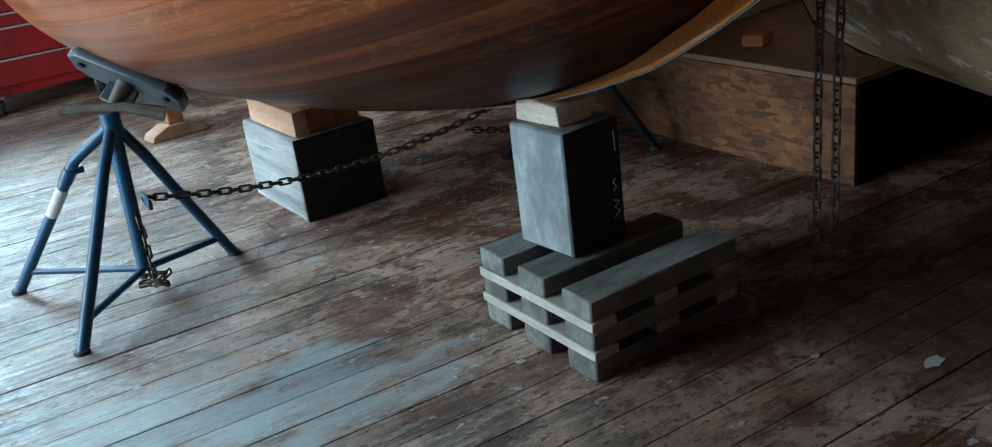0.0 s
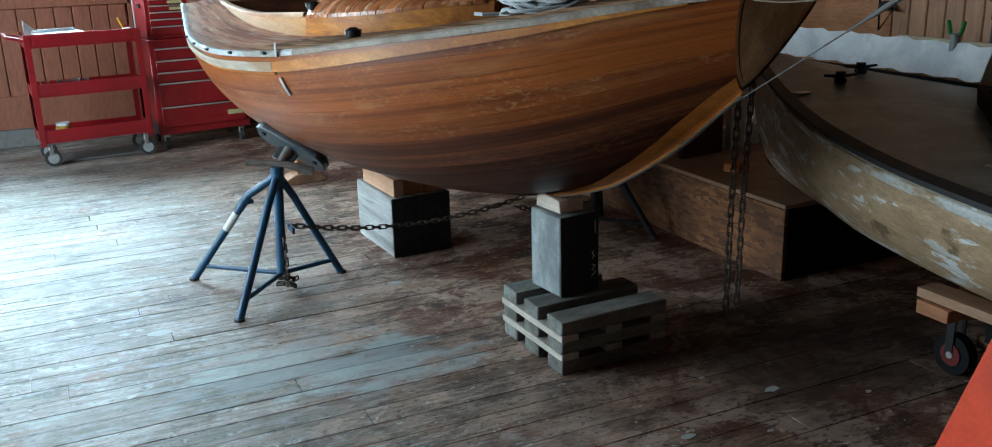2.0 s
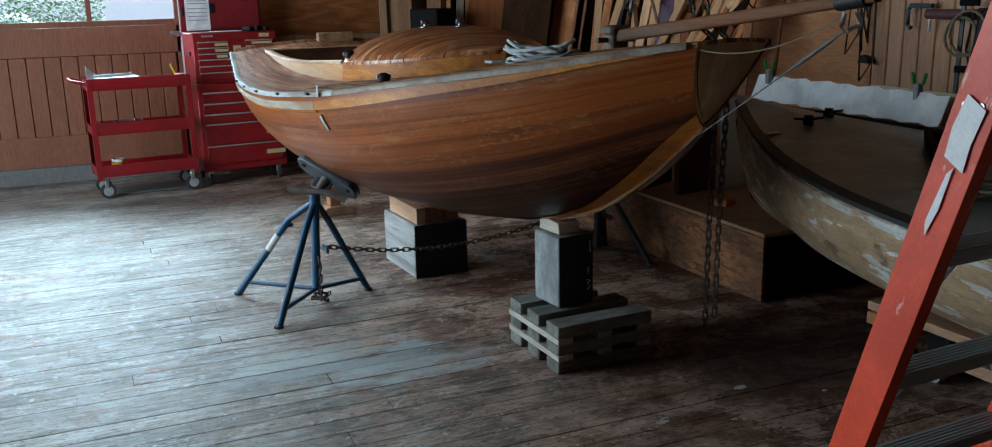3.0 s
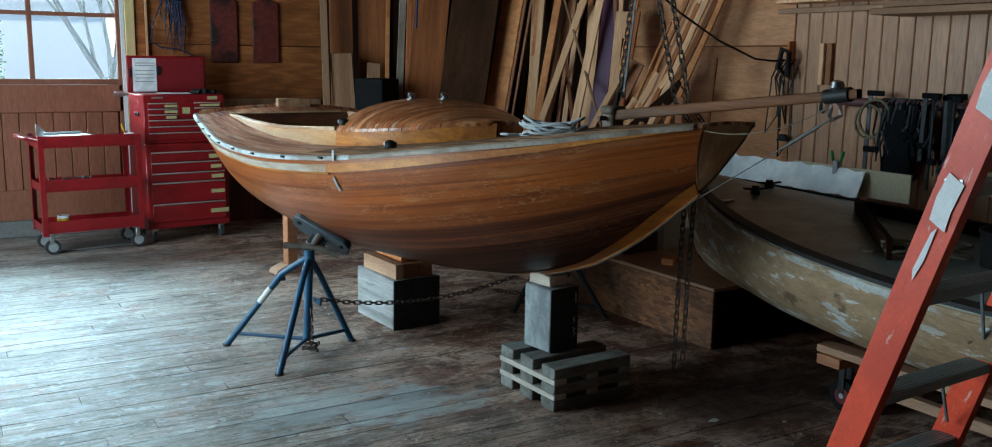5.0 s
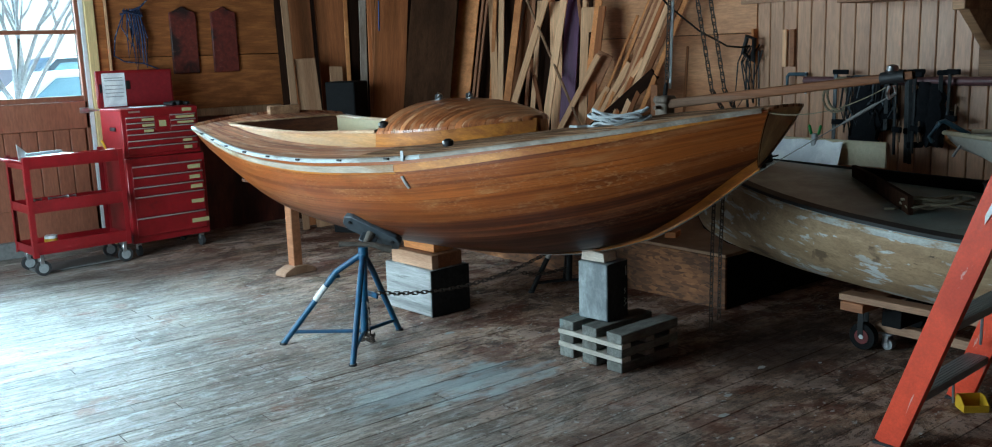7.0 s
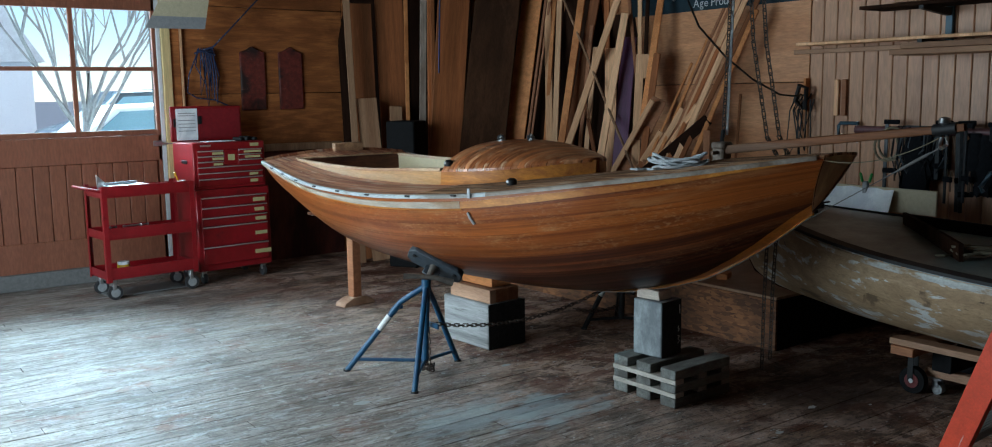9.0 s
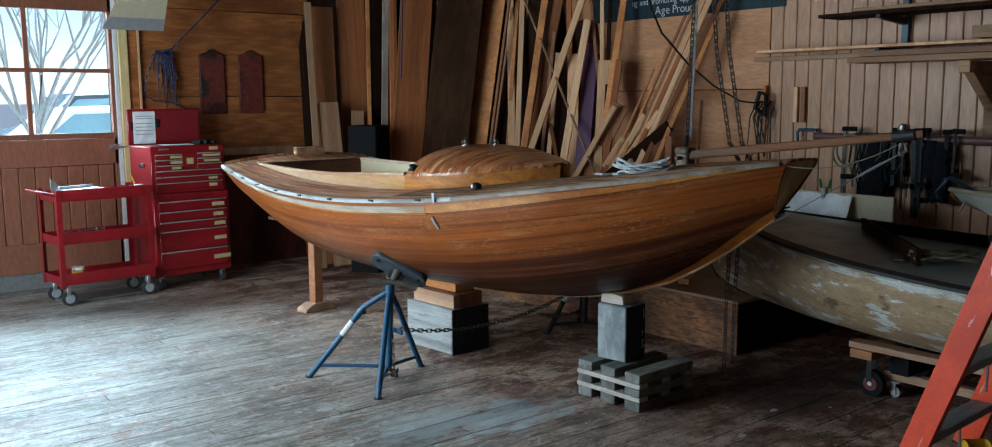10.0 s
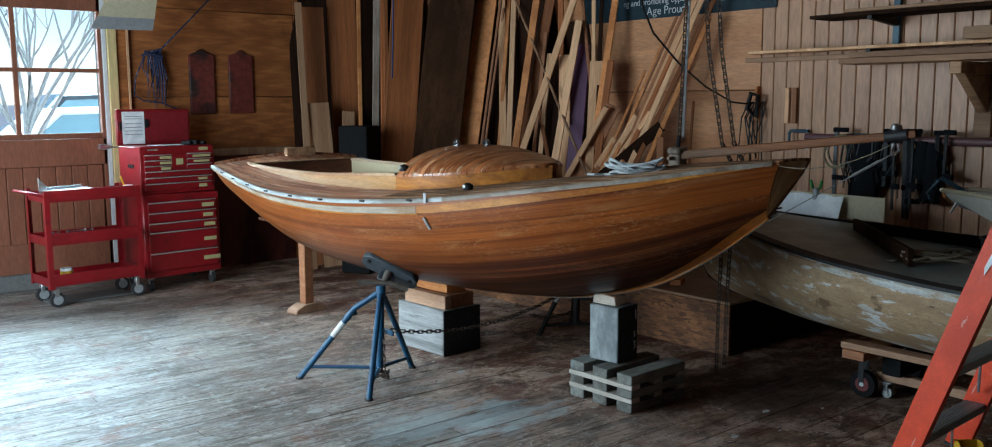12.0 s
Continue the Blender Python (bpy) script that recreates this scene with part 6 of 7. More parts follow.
tube([(1.05, NY - 0.06, 1.96), (0.96, NY - 0.05, 1.75), (0.94, NY - 0.05, 1.60), (1.02, NY - 0.05, 1.55), (1.18, NY - 0.06, 1.53), (1.34, NY - 0.06, 1.46), (1.30, NY - 0.05, 1.43)], 0.0065, 6, b)
tube([(1.02, NY - 0.05, 1.94), (1.18, NY - 0.09, 2.0), (1.20, NY - 0.07, 1.93), (1.03, NY - 0.1, 1.97)], 0.010, 6, b)
part("coil", b, M_ROPEBLUE, hook)

# ---- stacked sheets and lumber ----
GRP = "lumber leaning on the walls"


def leaning(name, foot, top, width, thick, material, label, face="x", short=0.0):
    """A board from its foot on the floor to its top, its wide face turned to the room."""
    p, q = Vector(foot), Vector(top)
    d = (q - p).normalized()
    n = Vector((-1, -0.75, 0)) if face == "x" else Vector((-0.25, -1, 0))
    u = d.cross(n).normalized()
    n = u.cross(d).normalized()
    ln = (q - p).length
    rot = Matrix((u, n, d)).transposed().to_4x4()
    # rest on the lowest corner
    drop = abs(u.z) * width / 2 + abs(n.z) * thick / 2
    b = box(width, thick, ln, (0, 0, ln / 2), min(0.004, thick * 0.2))
    return solo(name, b, material, label, "board", GRP, m=Matrix.Translation(p + Vector((0, 0, drop))) @ rot)


BOARD_LABEL = {M_LUM: "brown rough-sawn board leaning with the lumber", M_LUMP: "pale planed board leaning with the lumber", M_LUMD: "dark board or gap shade leaning with the lumber",
               M_PURPLE: "purple stained board among leaning lumber", M_PINE: "warm pine board leaning with the lumber", M_CEDAR: "reddish cedar board leaning with the lumber",
               M_GREY: "grey rough-edged board leaning with the lumber", M_LUMS: "dark brown plywood sheet leaning with the lumber", M_LUMB: "greyed brown board leaning with the lumber"}
STACK = (
    ((2.26, 6.33, 0), (2.3, 6.57, 2.43), 0.062, 0.026, M_LUMB),
    ((2.47, 6.5, 0), (2.51, 6.69, 2.41), 0.205, 0.022, M_LUM),
    ((2.47, 6.33, 0), (2.43, 6.48, 1.52), 0.193, 0.022, M_LUMB),
    ((2.78, 6.5, 0), (2.83, 6.73, 2.9), 0.278, 0.022, M_LUM),
    ((2.78, 6.33, 0), (2.97, 6.62, 2.9), 0.037, 0.026, M_PINE),
    ((2.64, 6.33, 0), (2.74, 6.47, 1.44), 0.12, 0.022, M_LUMB),
    # dark gap in the stack, its shade put in as a board
    ((2.96, 6.5, 0), (3.11, 6.73, 2.9), 0.19, 0.025, M_LUMD),
    ((2.77, 6.11, 0), (3.0, 6.32, 2.9), 0.062, 0.026, M_GREY),
    ((2.83, 6.05, 0), (3.03, 6.28, 2.9), 0.036, 0.026, M_LUM),
    ((2.86, 6.02, 0), (3.05, 6.26, 2.9), 0.036, 0.026, M_LUM),
    ((2.89, 5.99, 0), (3.22, 6.09, 2.9), 0.309, 0.022, M_LUM),
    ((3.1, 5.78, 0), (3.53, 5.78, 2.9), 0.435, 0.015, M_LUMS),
    ((3.34, 5.65, 0), (3.88, 5.69, 2.9), 0.191, 0.022, M_PINE),
    ((3.34, 5.46, 0), (3.88, 5.48, 2.9), 0.025, 0.026, M_CEDAR),
    ((3.52, 5.64, 0), (3.9, 5.56, 2.39), 0.023, 0.026, M_CEDAR),
    ((3.58, 5.18, 0.332), (3.98, 5.69, 2.9), 0.067, 0.026, M_LUMP),
    ((3.41, 4.96, 0.332), (3.88, 5.36, 2.9), 0.05, 0.026, M_LUMP),
    ((3.52, 5.3, 0), (3.98, 5.53, 2.9), 0.036, 0.026, M_PINE),
    ((3.41, 5.0, 0.332), (3.88, 4.97, 2.9), 0.063, 0.026, M_PINE),
    ((3.58, 5.14, 0.332), (3.98, 4.87, 2.9), 0.084, 0.022, M_LUM),
    ((3.41, 5.13, 0.332), (3.88, 4.33, 2.9), 0.057, 0.026, M_LUMP),
    ((3.41, 4.5, 0.332), (3.75, 4.4, 2.19), 0.062, 0.026, M_LUMP),
    ((3.58, 4.41, 0.332), (3.83, 4.65, 1.92), 0.099, 0.022, M_LUMP),
    ((3.58, 4.35, 0.332), (3.84, 4.44, 2.0), 0.121, 0.03, M_PURPLE),
    ((3.5, 4.01, 0.332), (3.77, 4.19, 1.85), 0.136, 0.022, M_LUMP),
    ((3.58, 4.4, 0.332), (3.98, 4.88, 2.9), 0.048, 0.026, M_LUM),
    ((3.5, 3.82, 0.332), (3.97, 4.66, 2.9), 0.028, 0.026, M_CEDAR),
    ((3.5, 3.97, 0.332), (3.97, 4.45, 2.9), 0.035, 0.026, M_LUMP),
    ((3.5, 3.98, 0.332), (3.97, 4.33, 2.9), 0.032, 0.025, M_LUMD),
    ((3.5, 4.13, 0.332), (3.97, 4.09, 2.9), 0.055, 0.026, M_PINE),
    ((3.41, 4.62, 0.332), (3.61, 3.94, 1.47), 0.044, 0.026, M_LUMP),
    ((3.5, 4.51, 0.332), (3.7, 3.95, 1.46), 0.125, 0.022, M_CEDAR),
    ((3.58, 4.39, 0.332), (3.75, 4.9, 1.46), 0.034, 0.026, M_LUM),
    ((3.58, 4.79, 0.332), (3.83, 4.85, 1.94), 0.043, 0.026, M_LUMP),
    ((3.58, 4.89, 0.332), (3.86, 4.93, 2.13), 0.034, 0.026, M_CEDAR),
    ((3.5, 4.2, 0.332), (3.83, 3.42, 2.16), 0.021, 0.026, M_CEDAR),
    ((3.5, 4.1, 0.332), (3.84, 3.34, 2.23), 0.023, 0.026, M_CEDAR),
    ((3.5, 4.06, 0.332), (3.97, 3.02, 2.9), 0.047, 0.026, M_LUMP),
    ((3.5, 3.97, 0.332), (3.97, 2.96, 2.9), 0.041, 0.026, M_LUMP),
    ((3.5, 3.96, 0.332), (3.97, 2.8, 2.9), 0.038, 0.026, M_LUM),
    ((3.5, 4.36, 0.332), (3.69, 3.69, 1.4), 0.05, 0.026, M_LUMP),
    ((3.5, 4.37, 0.332), (3.7, 3.56, 1.43), 0.039, 0.026, M_LUMP),
    ((3.5, 4.49, 0.332), (3.66, 3.89, 1.22), 0.048, 0.026, M_LUMP),
    ((3.5, 4.73, 0.332), (3.67, 3.42, 1.3), 0.088, 0.025, M_LUMD),
    ((3.5, 4.27, 0.332), (3.76, 3.67, 1.76), 0.021, 0.026, M_PINE),
    ((3.5, 4.16, 0.332), (3.79, 3.52, 1.97), 0.026, 0.026, M_PINE),
    ((3.5, 4.06, 0.332), (3.78, 3.42, 1.87), 0.031, 0.026, M_LUM),
    ((3.5, 3.06, 0.332), (3.71, 3.15, 1.52), 0.02, 0.026, M_LUM),
    ((3.5, 3.29, 0.332), (3.66, 3.42, 1.25), 0.051, 0.026, M_CEDAR),
    ((3.5, 4.06, 0.332), (3.77, 4.05, 1.85), 0.054, 0.026, M_LUM),
    ((3.5, 3.8, 0.332), (3.82, 3.11, 2.12), 0.036, 0.026, M_PINE),
)
for foot, top, w, th, m_ in STACK:
    leaning("lumber_board", foot, top, w, th, m_, BOARD_LABEL[m_], "y" if foot[1] > 5.9 else "x")
# added near-black sheets stand in for the shade behind the loose boards
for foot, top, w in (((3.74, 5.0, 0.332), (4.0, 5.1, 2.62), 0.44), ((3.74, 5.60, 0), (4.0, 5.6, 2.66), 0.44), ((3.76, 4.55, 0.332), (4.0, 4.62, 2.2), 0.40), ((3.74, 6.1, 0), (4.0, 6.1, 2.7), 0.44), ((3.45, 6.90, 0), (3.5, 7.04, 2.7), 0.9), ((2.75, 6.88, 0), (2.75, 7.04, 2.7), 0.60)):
    leaning("lumber_board", foot, top, w, 0.012, M_LUMD, "near-black sheet added as shade behind the lumber", "y" if foot[1] > 6.5 else "x")
solo("iron_rod", rod((3.41, 3.60, 0.37), (3.84, 5.48, 2.70), 0.011, seg=8), M_STOCK, "rusty ridged iron rod leaning across the lumber", "rod", m=None)
solo("iron_rod", rod((3.30, 3.46, 0.0), (3.42, 3.88, 0.55), 0.011, seg=8), M_RUST, "rusty iron rod foot behind the boat", "rod")
solo("bin", box(0.28, 0.26, 1.32, (0, 0, 0.66), 0.01), M_MATTBLACK, "tall black bin standing before the lumber", "bin", m=pose(2.55, 5.97, 0, 0, 0, -58))
solo("strap", box(0.030, 0.006, 0.85, (0, 0, 0), 0.001), mat("strap_blue", (0.02, 0.07, 0.25), 0.6), "blue strap hanging in front of plywood", "strap", m=pose(2.945, 5.99, 2.17, 2, 0, 40))

# ---- on the east wall ----
banner = thing("banner", pose(EX - 0.006, 3.65, 2.185), "dark blue vinyl banner with pale lettering, above the lumber", "banner")
part("sheet", box(0.004, 1.95, 0.85, (-0.002, 0, 0.425)), M_BANNER, banner)


def lettering(text, size, y, z):
    """Flat letters on the banner, one part for each letter."""
    def outline_of(body):
        cu = bpy.data.curves.new("text", "FONT")
        cu.body, cu.size, cu.extrude, cu.align_x = body, size, 0.0005, "LEFT"
        ob = bpy.data.objects.new("text", cu)
        scene.collection.objects.link(ob)
        bpy.context.view_layer.update()
        me = bpy.data.meshes.new_from_object(ob.evaluated_get(bpy.context.evaluated_depsgraph_get()))
        wide = ob.dimensions.x
        bpy.data.objects.remove(ob)
        return me, wide

    gap = size * 0.06
    total = sum(outline_of(c)[1] + gap if c != " " else size * 0.28 for c in text)
    x = -total / 2
    for c in text:
        if c == " ":
            x += size * 0.28
            continue
        me, wide = outline_of(c)
        me.materials.append(M_LETTER)
        t = new("letter", me)
        t.parent = banner
        t.matrix_local = pose(-0.006, y, z, 90, 0, -90) @ pose(x, 0, 0)
        x += wide + gap


lettering("ng and promoting opport", 0.070, 0.15, 0.112)
lettering("Age Proud", 0.092, 0.05, 0.028)
part("stripe", box(0.002, 0.5, 0.03, (-0.005, -0.68, 0.10)), mat("banner_grey", (0.13, 0.15, 0.16), 0.6), banner)
cable = thing("power_cable", pose(0, 0, 0), "black power cable swagged to a wall peg and hung in loops", "cable")
part("swag", tube([(1.95, 2.30, CZ), (2.10, 2.36, 2.60), (2.38, 2.46, 2.067), (2.527, 2.508, 1.933), (2.904, 2.618, 1.761), (3.29, 2.708, 1.62), (3.667, 2.775, 1.517), (3.85, 2.80, 1.505), (3.98, 2.82, 1.511)], 0.0065, 7), M_BLACK, cable)
b = bmesh.new()
rnd = random.Random(11)
for k in range(5):
    y = 2.86 - 0.030 * k
    lo = 0.86 + rnd.uniform(0, 0.40)
    lp = tube([(3.985, y, 1.52), (3.97, y + rnd.uniform(0, 0.09), 1.40), (3.98, y + rnd.uniform(-0.03, 0.10), lo), (3.98, y + rnd.uniform(-0.04, 0.04), lo + 0.12), (3.985, y - 0.02, 1.48)], 0.0055, 5)
    part("loop", lp, M_BLACK, cable)
tube([(3.97, 2.87, 1.46), (3.95, 2.82, 1.58), (3.95, 2.76, 1.56), (3.96, 2.78, 1.41), (3.95, 2.84, 1.46)], 0.018, 6, b)
part("loops", b, M_BLACK, cable)
part("plug", plate([(-0.05, 0), (0.05, 0), (0.02, 0.045), (-0.02, 0.045)], 0.03, m=pose(3.97, 2.80, 1.0, 90, 0, 90), bev=0.006), M_BLACK, cable, "black plug")
part("peg", box(0.05, 0.022, 0.24, (4.005, 2.80, 1.51), 0.003), M_PINE, cable)
for y, m_ in ((2.560, M_LUMP), (2.500, M_CEDAR)):
    solo("wall_hook", box(0.022, 0.034, 0.25, (0, 0, 0), 0.003), m_, "small wooden cleat screwed to the board wall", "hook", "wall cleats", m=pose(EX - 0.011, y, 1.49))


def c_clamp(m, r, label):
    c = thing("c_clamp", m, label, "clamp")
    part("frame", tube([(0, -0.07, 0), (0, 0.07, 0), (0, 0.085, -0.02), (0, 0.085, -0.10), (0, 0.06, -0.115)], 0.012, 8), mat("clamp_blue", (0.03, 0.07, 0.10), 0.5), c)
    part("screw", rod((0, -0.06, 0.015), (0, -0.06, -0.13), 0.007), M_STEEL, c)
    return c


c_clamp(pose(3.985, 2.43, 1.315), 0.1, "dark blue steel clamp hung on the wall")
rail = solo("pipe_rail", rod((3.955, 2.36, 1.275), (3.955, -1.5, 1.27), 0.026, seg=12), mat("rail_maroon", (0.11, 0.045, 0.05), 0.5), "dark maroon pipe rail along the board wall", "rail")
rnd = random.Random(21)
for k, (y, h) in enumerate(((2.10, 0.44), (1.74, 0.36), (1.68, 0.50), (1.625, 0.55), (1.595, 0.56), (1.56, 0.48), (1.42, 0.34), (1.36, 0.30))):
    bc = thing("bar_clamp", pose(3.905 - 0.014 * (k % 3), y, 1.30 - rnd.uniform(0, 0.02), rnd.uniform(-1.5, 1.5), 0, rnd.uniform(-35, 35)), "dark steel bar clamp hanging from the pipe rail", "clamp", "clamps on the pipe rail")
    part("bar", box(0.010, 0.024, h, (0, 0, -h / 2 + 0.04), 0.002), M_CLAMPSTEEL, bc)
    part("jaw", box(0.02, 0.10, 0.030, (0, -0.03, 0.035), 0.004), M_CLOTH, bc)
    part("slide", box(0.022, 0.09, 0.034, (0, -0.03, -h * rnd.uniform(0.5, 0.8)), 0.004), M_CLOTH, bc)
    part("spindle", rod((0, -0.065, -h * 0.5), (0, -0.065, -h * 0.5 - 0.13), 0.006), M_RUST, bc)


def soft_bag(m, wide, tall, deep, seed):
    """A limp cloth bag: uneven rings from a gathered top to a ragged bottom."""
    rnd2 = random.Random(seed)
    rows = []
    for i in range(10):
        z = -tall * i / 9
        g = 0.55 + 0.45 * min(1.0, i / 2.5) + rnd2.uniform(-0.06, 0.06)
        off = rnd2.uniform(-0.012, 0.012)
        rows.append([(deep / 2 * g * math.cos(a * math.pi / 8), off + wide / 2 * g * math.sin(a * math.pi / 8) * (1 + 0.08 * math.sin(3 * a + seed)), z + (0.02 * math.sin(2.1 * a + seed) if i == 9 else 0)) for a in range(16)])
    b = skin(rows, closed=True)
    b.verts.ensure_lookup_table()
    n = len(b.verts)
    b.faces.new([b.verts[k] for k in range(16)])
    b.faces.new([b.verts[n - 16 + k] for k in range(16)])
    return solo("tool_bag", b, M_CLOTH, "black cloth bag hanging from the pipe rail", "bag", "bags on the pipe rail", m=m)


soft_bag(pose(3.93, 1.905, 1.25), 0.20, 0.38, 0.10, 1)
soft_bag(pose(3.92, 1.52, 1.27), 0.13, 0.30, 0.09, 2)
soft_bag(pose(3.92, 1.45, 1.26), 0.12, 0.36, 0.09, 3)
soft_bag(pose(3.94, 1.80, 1.24), 0.11, 0.26, 0.08, 4)
# hanks of flex and old line over the rail
for k in range(11):
    y = 2.02 - 0.030 * k + rnd.uniform(-0.012, 0.012)
    drop, wid = rnd.uniform(0.16, 0.38), rnd.uniform(0.02, 0.05)
    pts = [(3.955, y - wid, 1.30), (3.915, y - wid, 1.27), (3.895, y - wid * 1.3, 1.27 - drop * 0.6), (3.89, y + rnd.uniform(-0.02, 0.02), 1.27 - drop), (3.895, y + wid * 1.2, 1.27 - drop * 0.55), (3.915, y + wid, 1.27), (3.955, y + wid, 1.30)]
    solo("cord_coil", tube(pts, rnd.uniform(0.006, 0.011), 6, closed=True), rnd.choice((M_BLACK, M_CLOTH, M_CLOTH, M_ROPEDUSK)), "hank of old flex hung over the pipe rail", "cord", "cords on the pipe rail")
for y, r, z, m_ in ((2.09, 0.075, 1.17, M_ROPETAN), (2.05, 0.085, 1.19, M_ROPETAN)):
    solo("cord_coil", tube([(0, r * math.sin(a * 0.35), r * 1.25 * math.cos(a * 0.35)) for a in range(18)], 0.008, 6, closed=True), m_, "coiled tan cord hung over the pipe rail", "cord", "cords on the pipe rail", m=pose(3.89, y, z, 0, 0, 20))
# wall shelves carrying stock
std = thing("shelf_standard", pose(EX, 1.77, 0), "blue steel shelf upright with arms", "shelf bracket")
part("upright", box(0.03, 0.045, 1.5, (-0.016, 0, 2.55), 0.003), mat("standard_blue", (0.03, 0.09, 0.13), 0.5), std)
for z in (1.845, 2.045, 2.45):
    part("arm", plate([(0, 0), (-0.36, 0), (-0.36, -0.02), (-0.05, -0.05), (0, -0.05)], 0.03, m=pose(0, 0.015, z, 90)), M_BLACK, std)
for y0, y1, x, z, w, th, m_, lab in ((2.20, -2.2, 3.83, 2.05, 0.28, 0.022, M_LUMD, "dark rough board on the upper wall arms"), (1.95, -2.2, 3.80, 2.074, 0.24, 0.02, M_STOCK, "rough brown board stacked on the wall arms"),
                                     (2.74, -2.2, 3.86, 1.85, 0.16, 0.02, M_LUMP, "long pale batten on the wall arms"), (2.90, 0.2, 3.99, 1.80, 0.025, 0.032, M_SHIM, "thin dry batten fixed along the wall"),
                                     (1.98, -2.2, 3.84, 1.755, 0.30, 0.035, M_STOCK, "thick brown plank on wooden wall brackets"), (1.90, -2.2, 3.80, 1.792, 0.24, 0.035, M_STOCK, "rough brown plank stacked on another"),
                                     (1.2, -2.2, 3.78, 1.872, 0.20, 0.07, M_STOCK, "thick timber lying on the wall rack")):
    solo("stock_board", box(w, y0 - y1, th, (0, 0, th / 2), 0.003), m_, lab, "board", "stock on the wall rack", m=pose(x, (y0 + y1) / 2, z))
corb = thing("wall_bracket", pose(EX, 1.20, 1.75), "stout wooden bracket under the lumber rack", "bracket")
part("arm", box(0.42, 0.07, 0.07, (-0.21, 0, -0.04), 0.004), M_STOCK, corb)
part("strut", plate([(0, -0.06), (-0.38, -0.06), (-0.05, -0.30), (0, -0.30)], 0.06, m=pose(0, 0.03, 0, 90), bev=0.003), M_STOCK, corb)
part("back_plate", box(0.03, 0.10, 0.40, (-0.02, 0, -0.25), 0.003), M_STOCK, corb)
solo("duct", box(0.12, 0.16, 0.20, (0, 0, 0), 0.006), M_GREYWOOD, "grey wooden box fixed on the wall", "box", m=pose(EX - 0.07, 0.99, 1.53))

# ---- the second boat on its dolly ----
dinghy = thing("dinghy", pose(2.85, 2.43, 0, 0, 0, 0), "old boat with grey canvas deck and peeling hull on a dolly", "boat")
B2 = [(0, 0.02), (0.12, 0.09), (0.3, 0.20), (0.6, 0.37), (1.0, 0.55), (1.5, 0.68), (2.2, 0.74), (3.0, 0.72), (3.8, 0.62)]
S2 = [(0, 0.89), (0.3, 0.855), (0.8, 0.80), (1.5, 0.745), (2.2, 0.72), (3.8, 0.76)]
K2 = [(0, 0.80), (0.03, 0.66), (0.07, 0.54), (0.13, 0.45), (0.3, 0.38), (0.6, 0.335), (1.0, 0.305), (2.0, 0.28), (3.8, 0.36)]
FULL2 = [(0, 1.6), (0.6, 1.8), (1.0, 2.0), (4.0, 2.05)]


def hull2(s, u, side, out=0.0):
    b, z0, z1 = interp(s, B2), interp(s, S2), interp(s, K2)
    n = interp(s, FULL2)
    a = u * math.pi / 2
    x, h = math.cos(a) ** (2 / n), math.sin(a) ** (2 / n)
    return Vector((side * (b * x + out), -s, z0 - (z0 - z1) * h))


def deck2(s, x):
    b = max(0.03, interp(s, B2))
    return interp(s, S2) + 0.035 * (1 - min(1, abs(x) / b) ** 2)


ST2 = [3.8 * (i / 36) ** 1.9 for i in range(37)]
for side in (-1, 1):
    for j in range(7):
        rows = [[hull2(s, (j + f) / 7, side, o) for f, o in ((0.0, 0), (0.25, 0), (0.5, 0), (0.75, 0), (1.0, 0))] for s in ST2]
        part("plank", skin(rows), M_PEEL, dinghy)
    rows = []
    for s in ST2:
        p = hull2(s, 0, side)
        rows.append([(p.x + side * 0.009, p.y, p.z - 0.006), (p.x + side * 0.010, p.y, p.z + 0.010), (p.x - side * 0.034, p.y, p.z + 0.020), (p.x - side * 0.034, p.y, p.z + 0.0)])
    part("deck_edge", skin(rows, closed=True), M_BLACKTRIM, dinghy, "black painted deck edge")


for side in (-1, 1):
    rows = []
    for i in range(33):
        s = 3.8 * i / 32
        b = interp(s, B2)
        rows.append([(side * b * f, -s, deck2(s, b * f)) for f in (0, 0.25, 0.5, 0.75, 1)])
    part("deck", slab(rows, 0.012), M_CANVAS, dinghy)
    rows = []
    for s in ST2:
        rows.append([hull2(s, u, side, o) for u, o in ((0.02, 0.002), (0.025, 0.006), (0.055, 0.006), (0.062, 0.002))])
    part("sheer_strake", skin(rows), M_WORNWHITE, dinghy, "whitish worn paint strip below the deck edge")


def board_on_deck(name, p, q, h, t, material, label):
    """A coaming board set on the deck from p to q."""
    d = (Vector(q) - Vector(p)).normalized()
    nx, ny = -d.y * t, d.x * t
    rows = []
    for k in range(13):
        x, y = p[0] + (q[0] - p[0]) * k / 12, p[1] + (q[1] - p[1]) * k / 12
        z = deck2(-y, x)
        rise = h * (0.75 + 0.25 * k / 12)
        rows.append([(x, y, z - 0.02), (x - 0.012, y, z + rise), (x + nx - 0.012, y + ny, z + rise), (x + nx, y + ny, z - 0.02)])
    b = skin(rows, closed=True)
    b.verts.ensure_lookup_table()
    n = len(b.verts)
    b.faces.new([b.verts[k] for k in range(4)])
    b.faces.new([b.verts[n - 4 + k] for k in range(4)])
    part(name, b, material, dinghy, label)


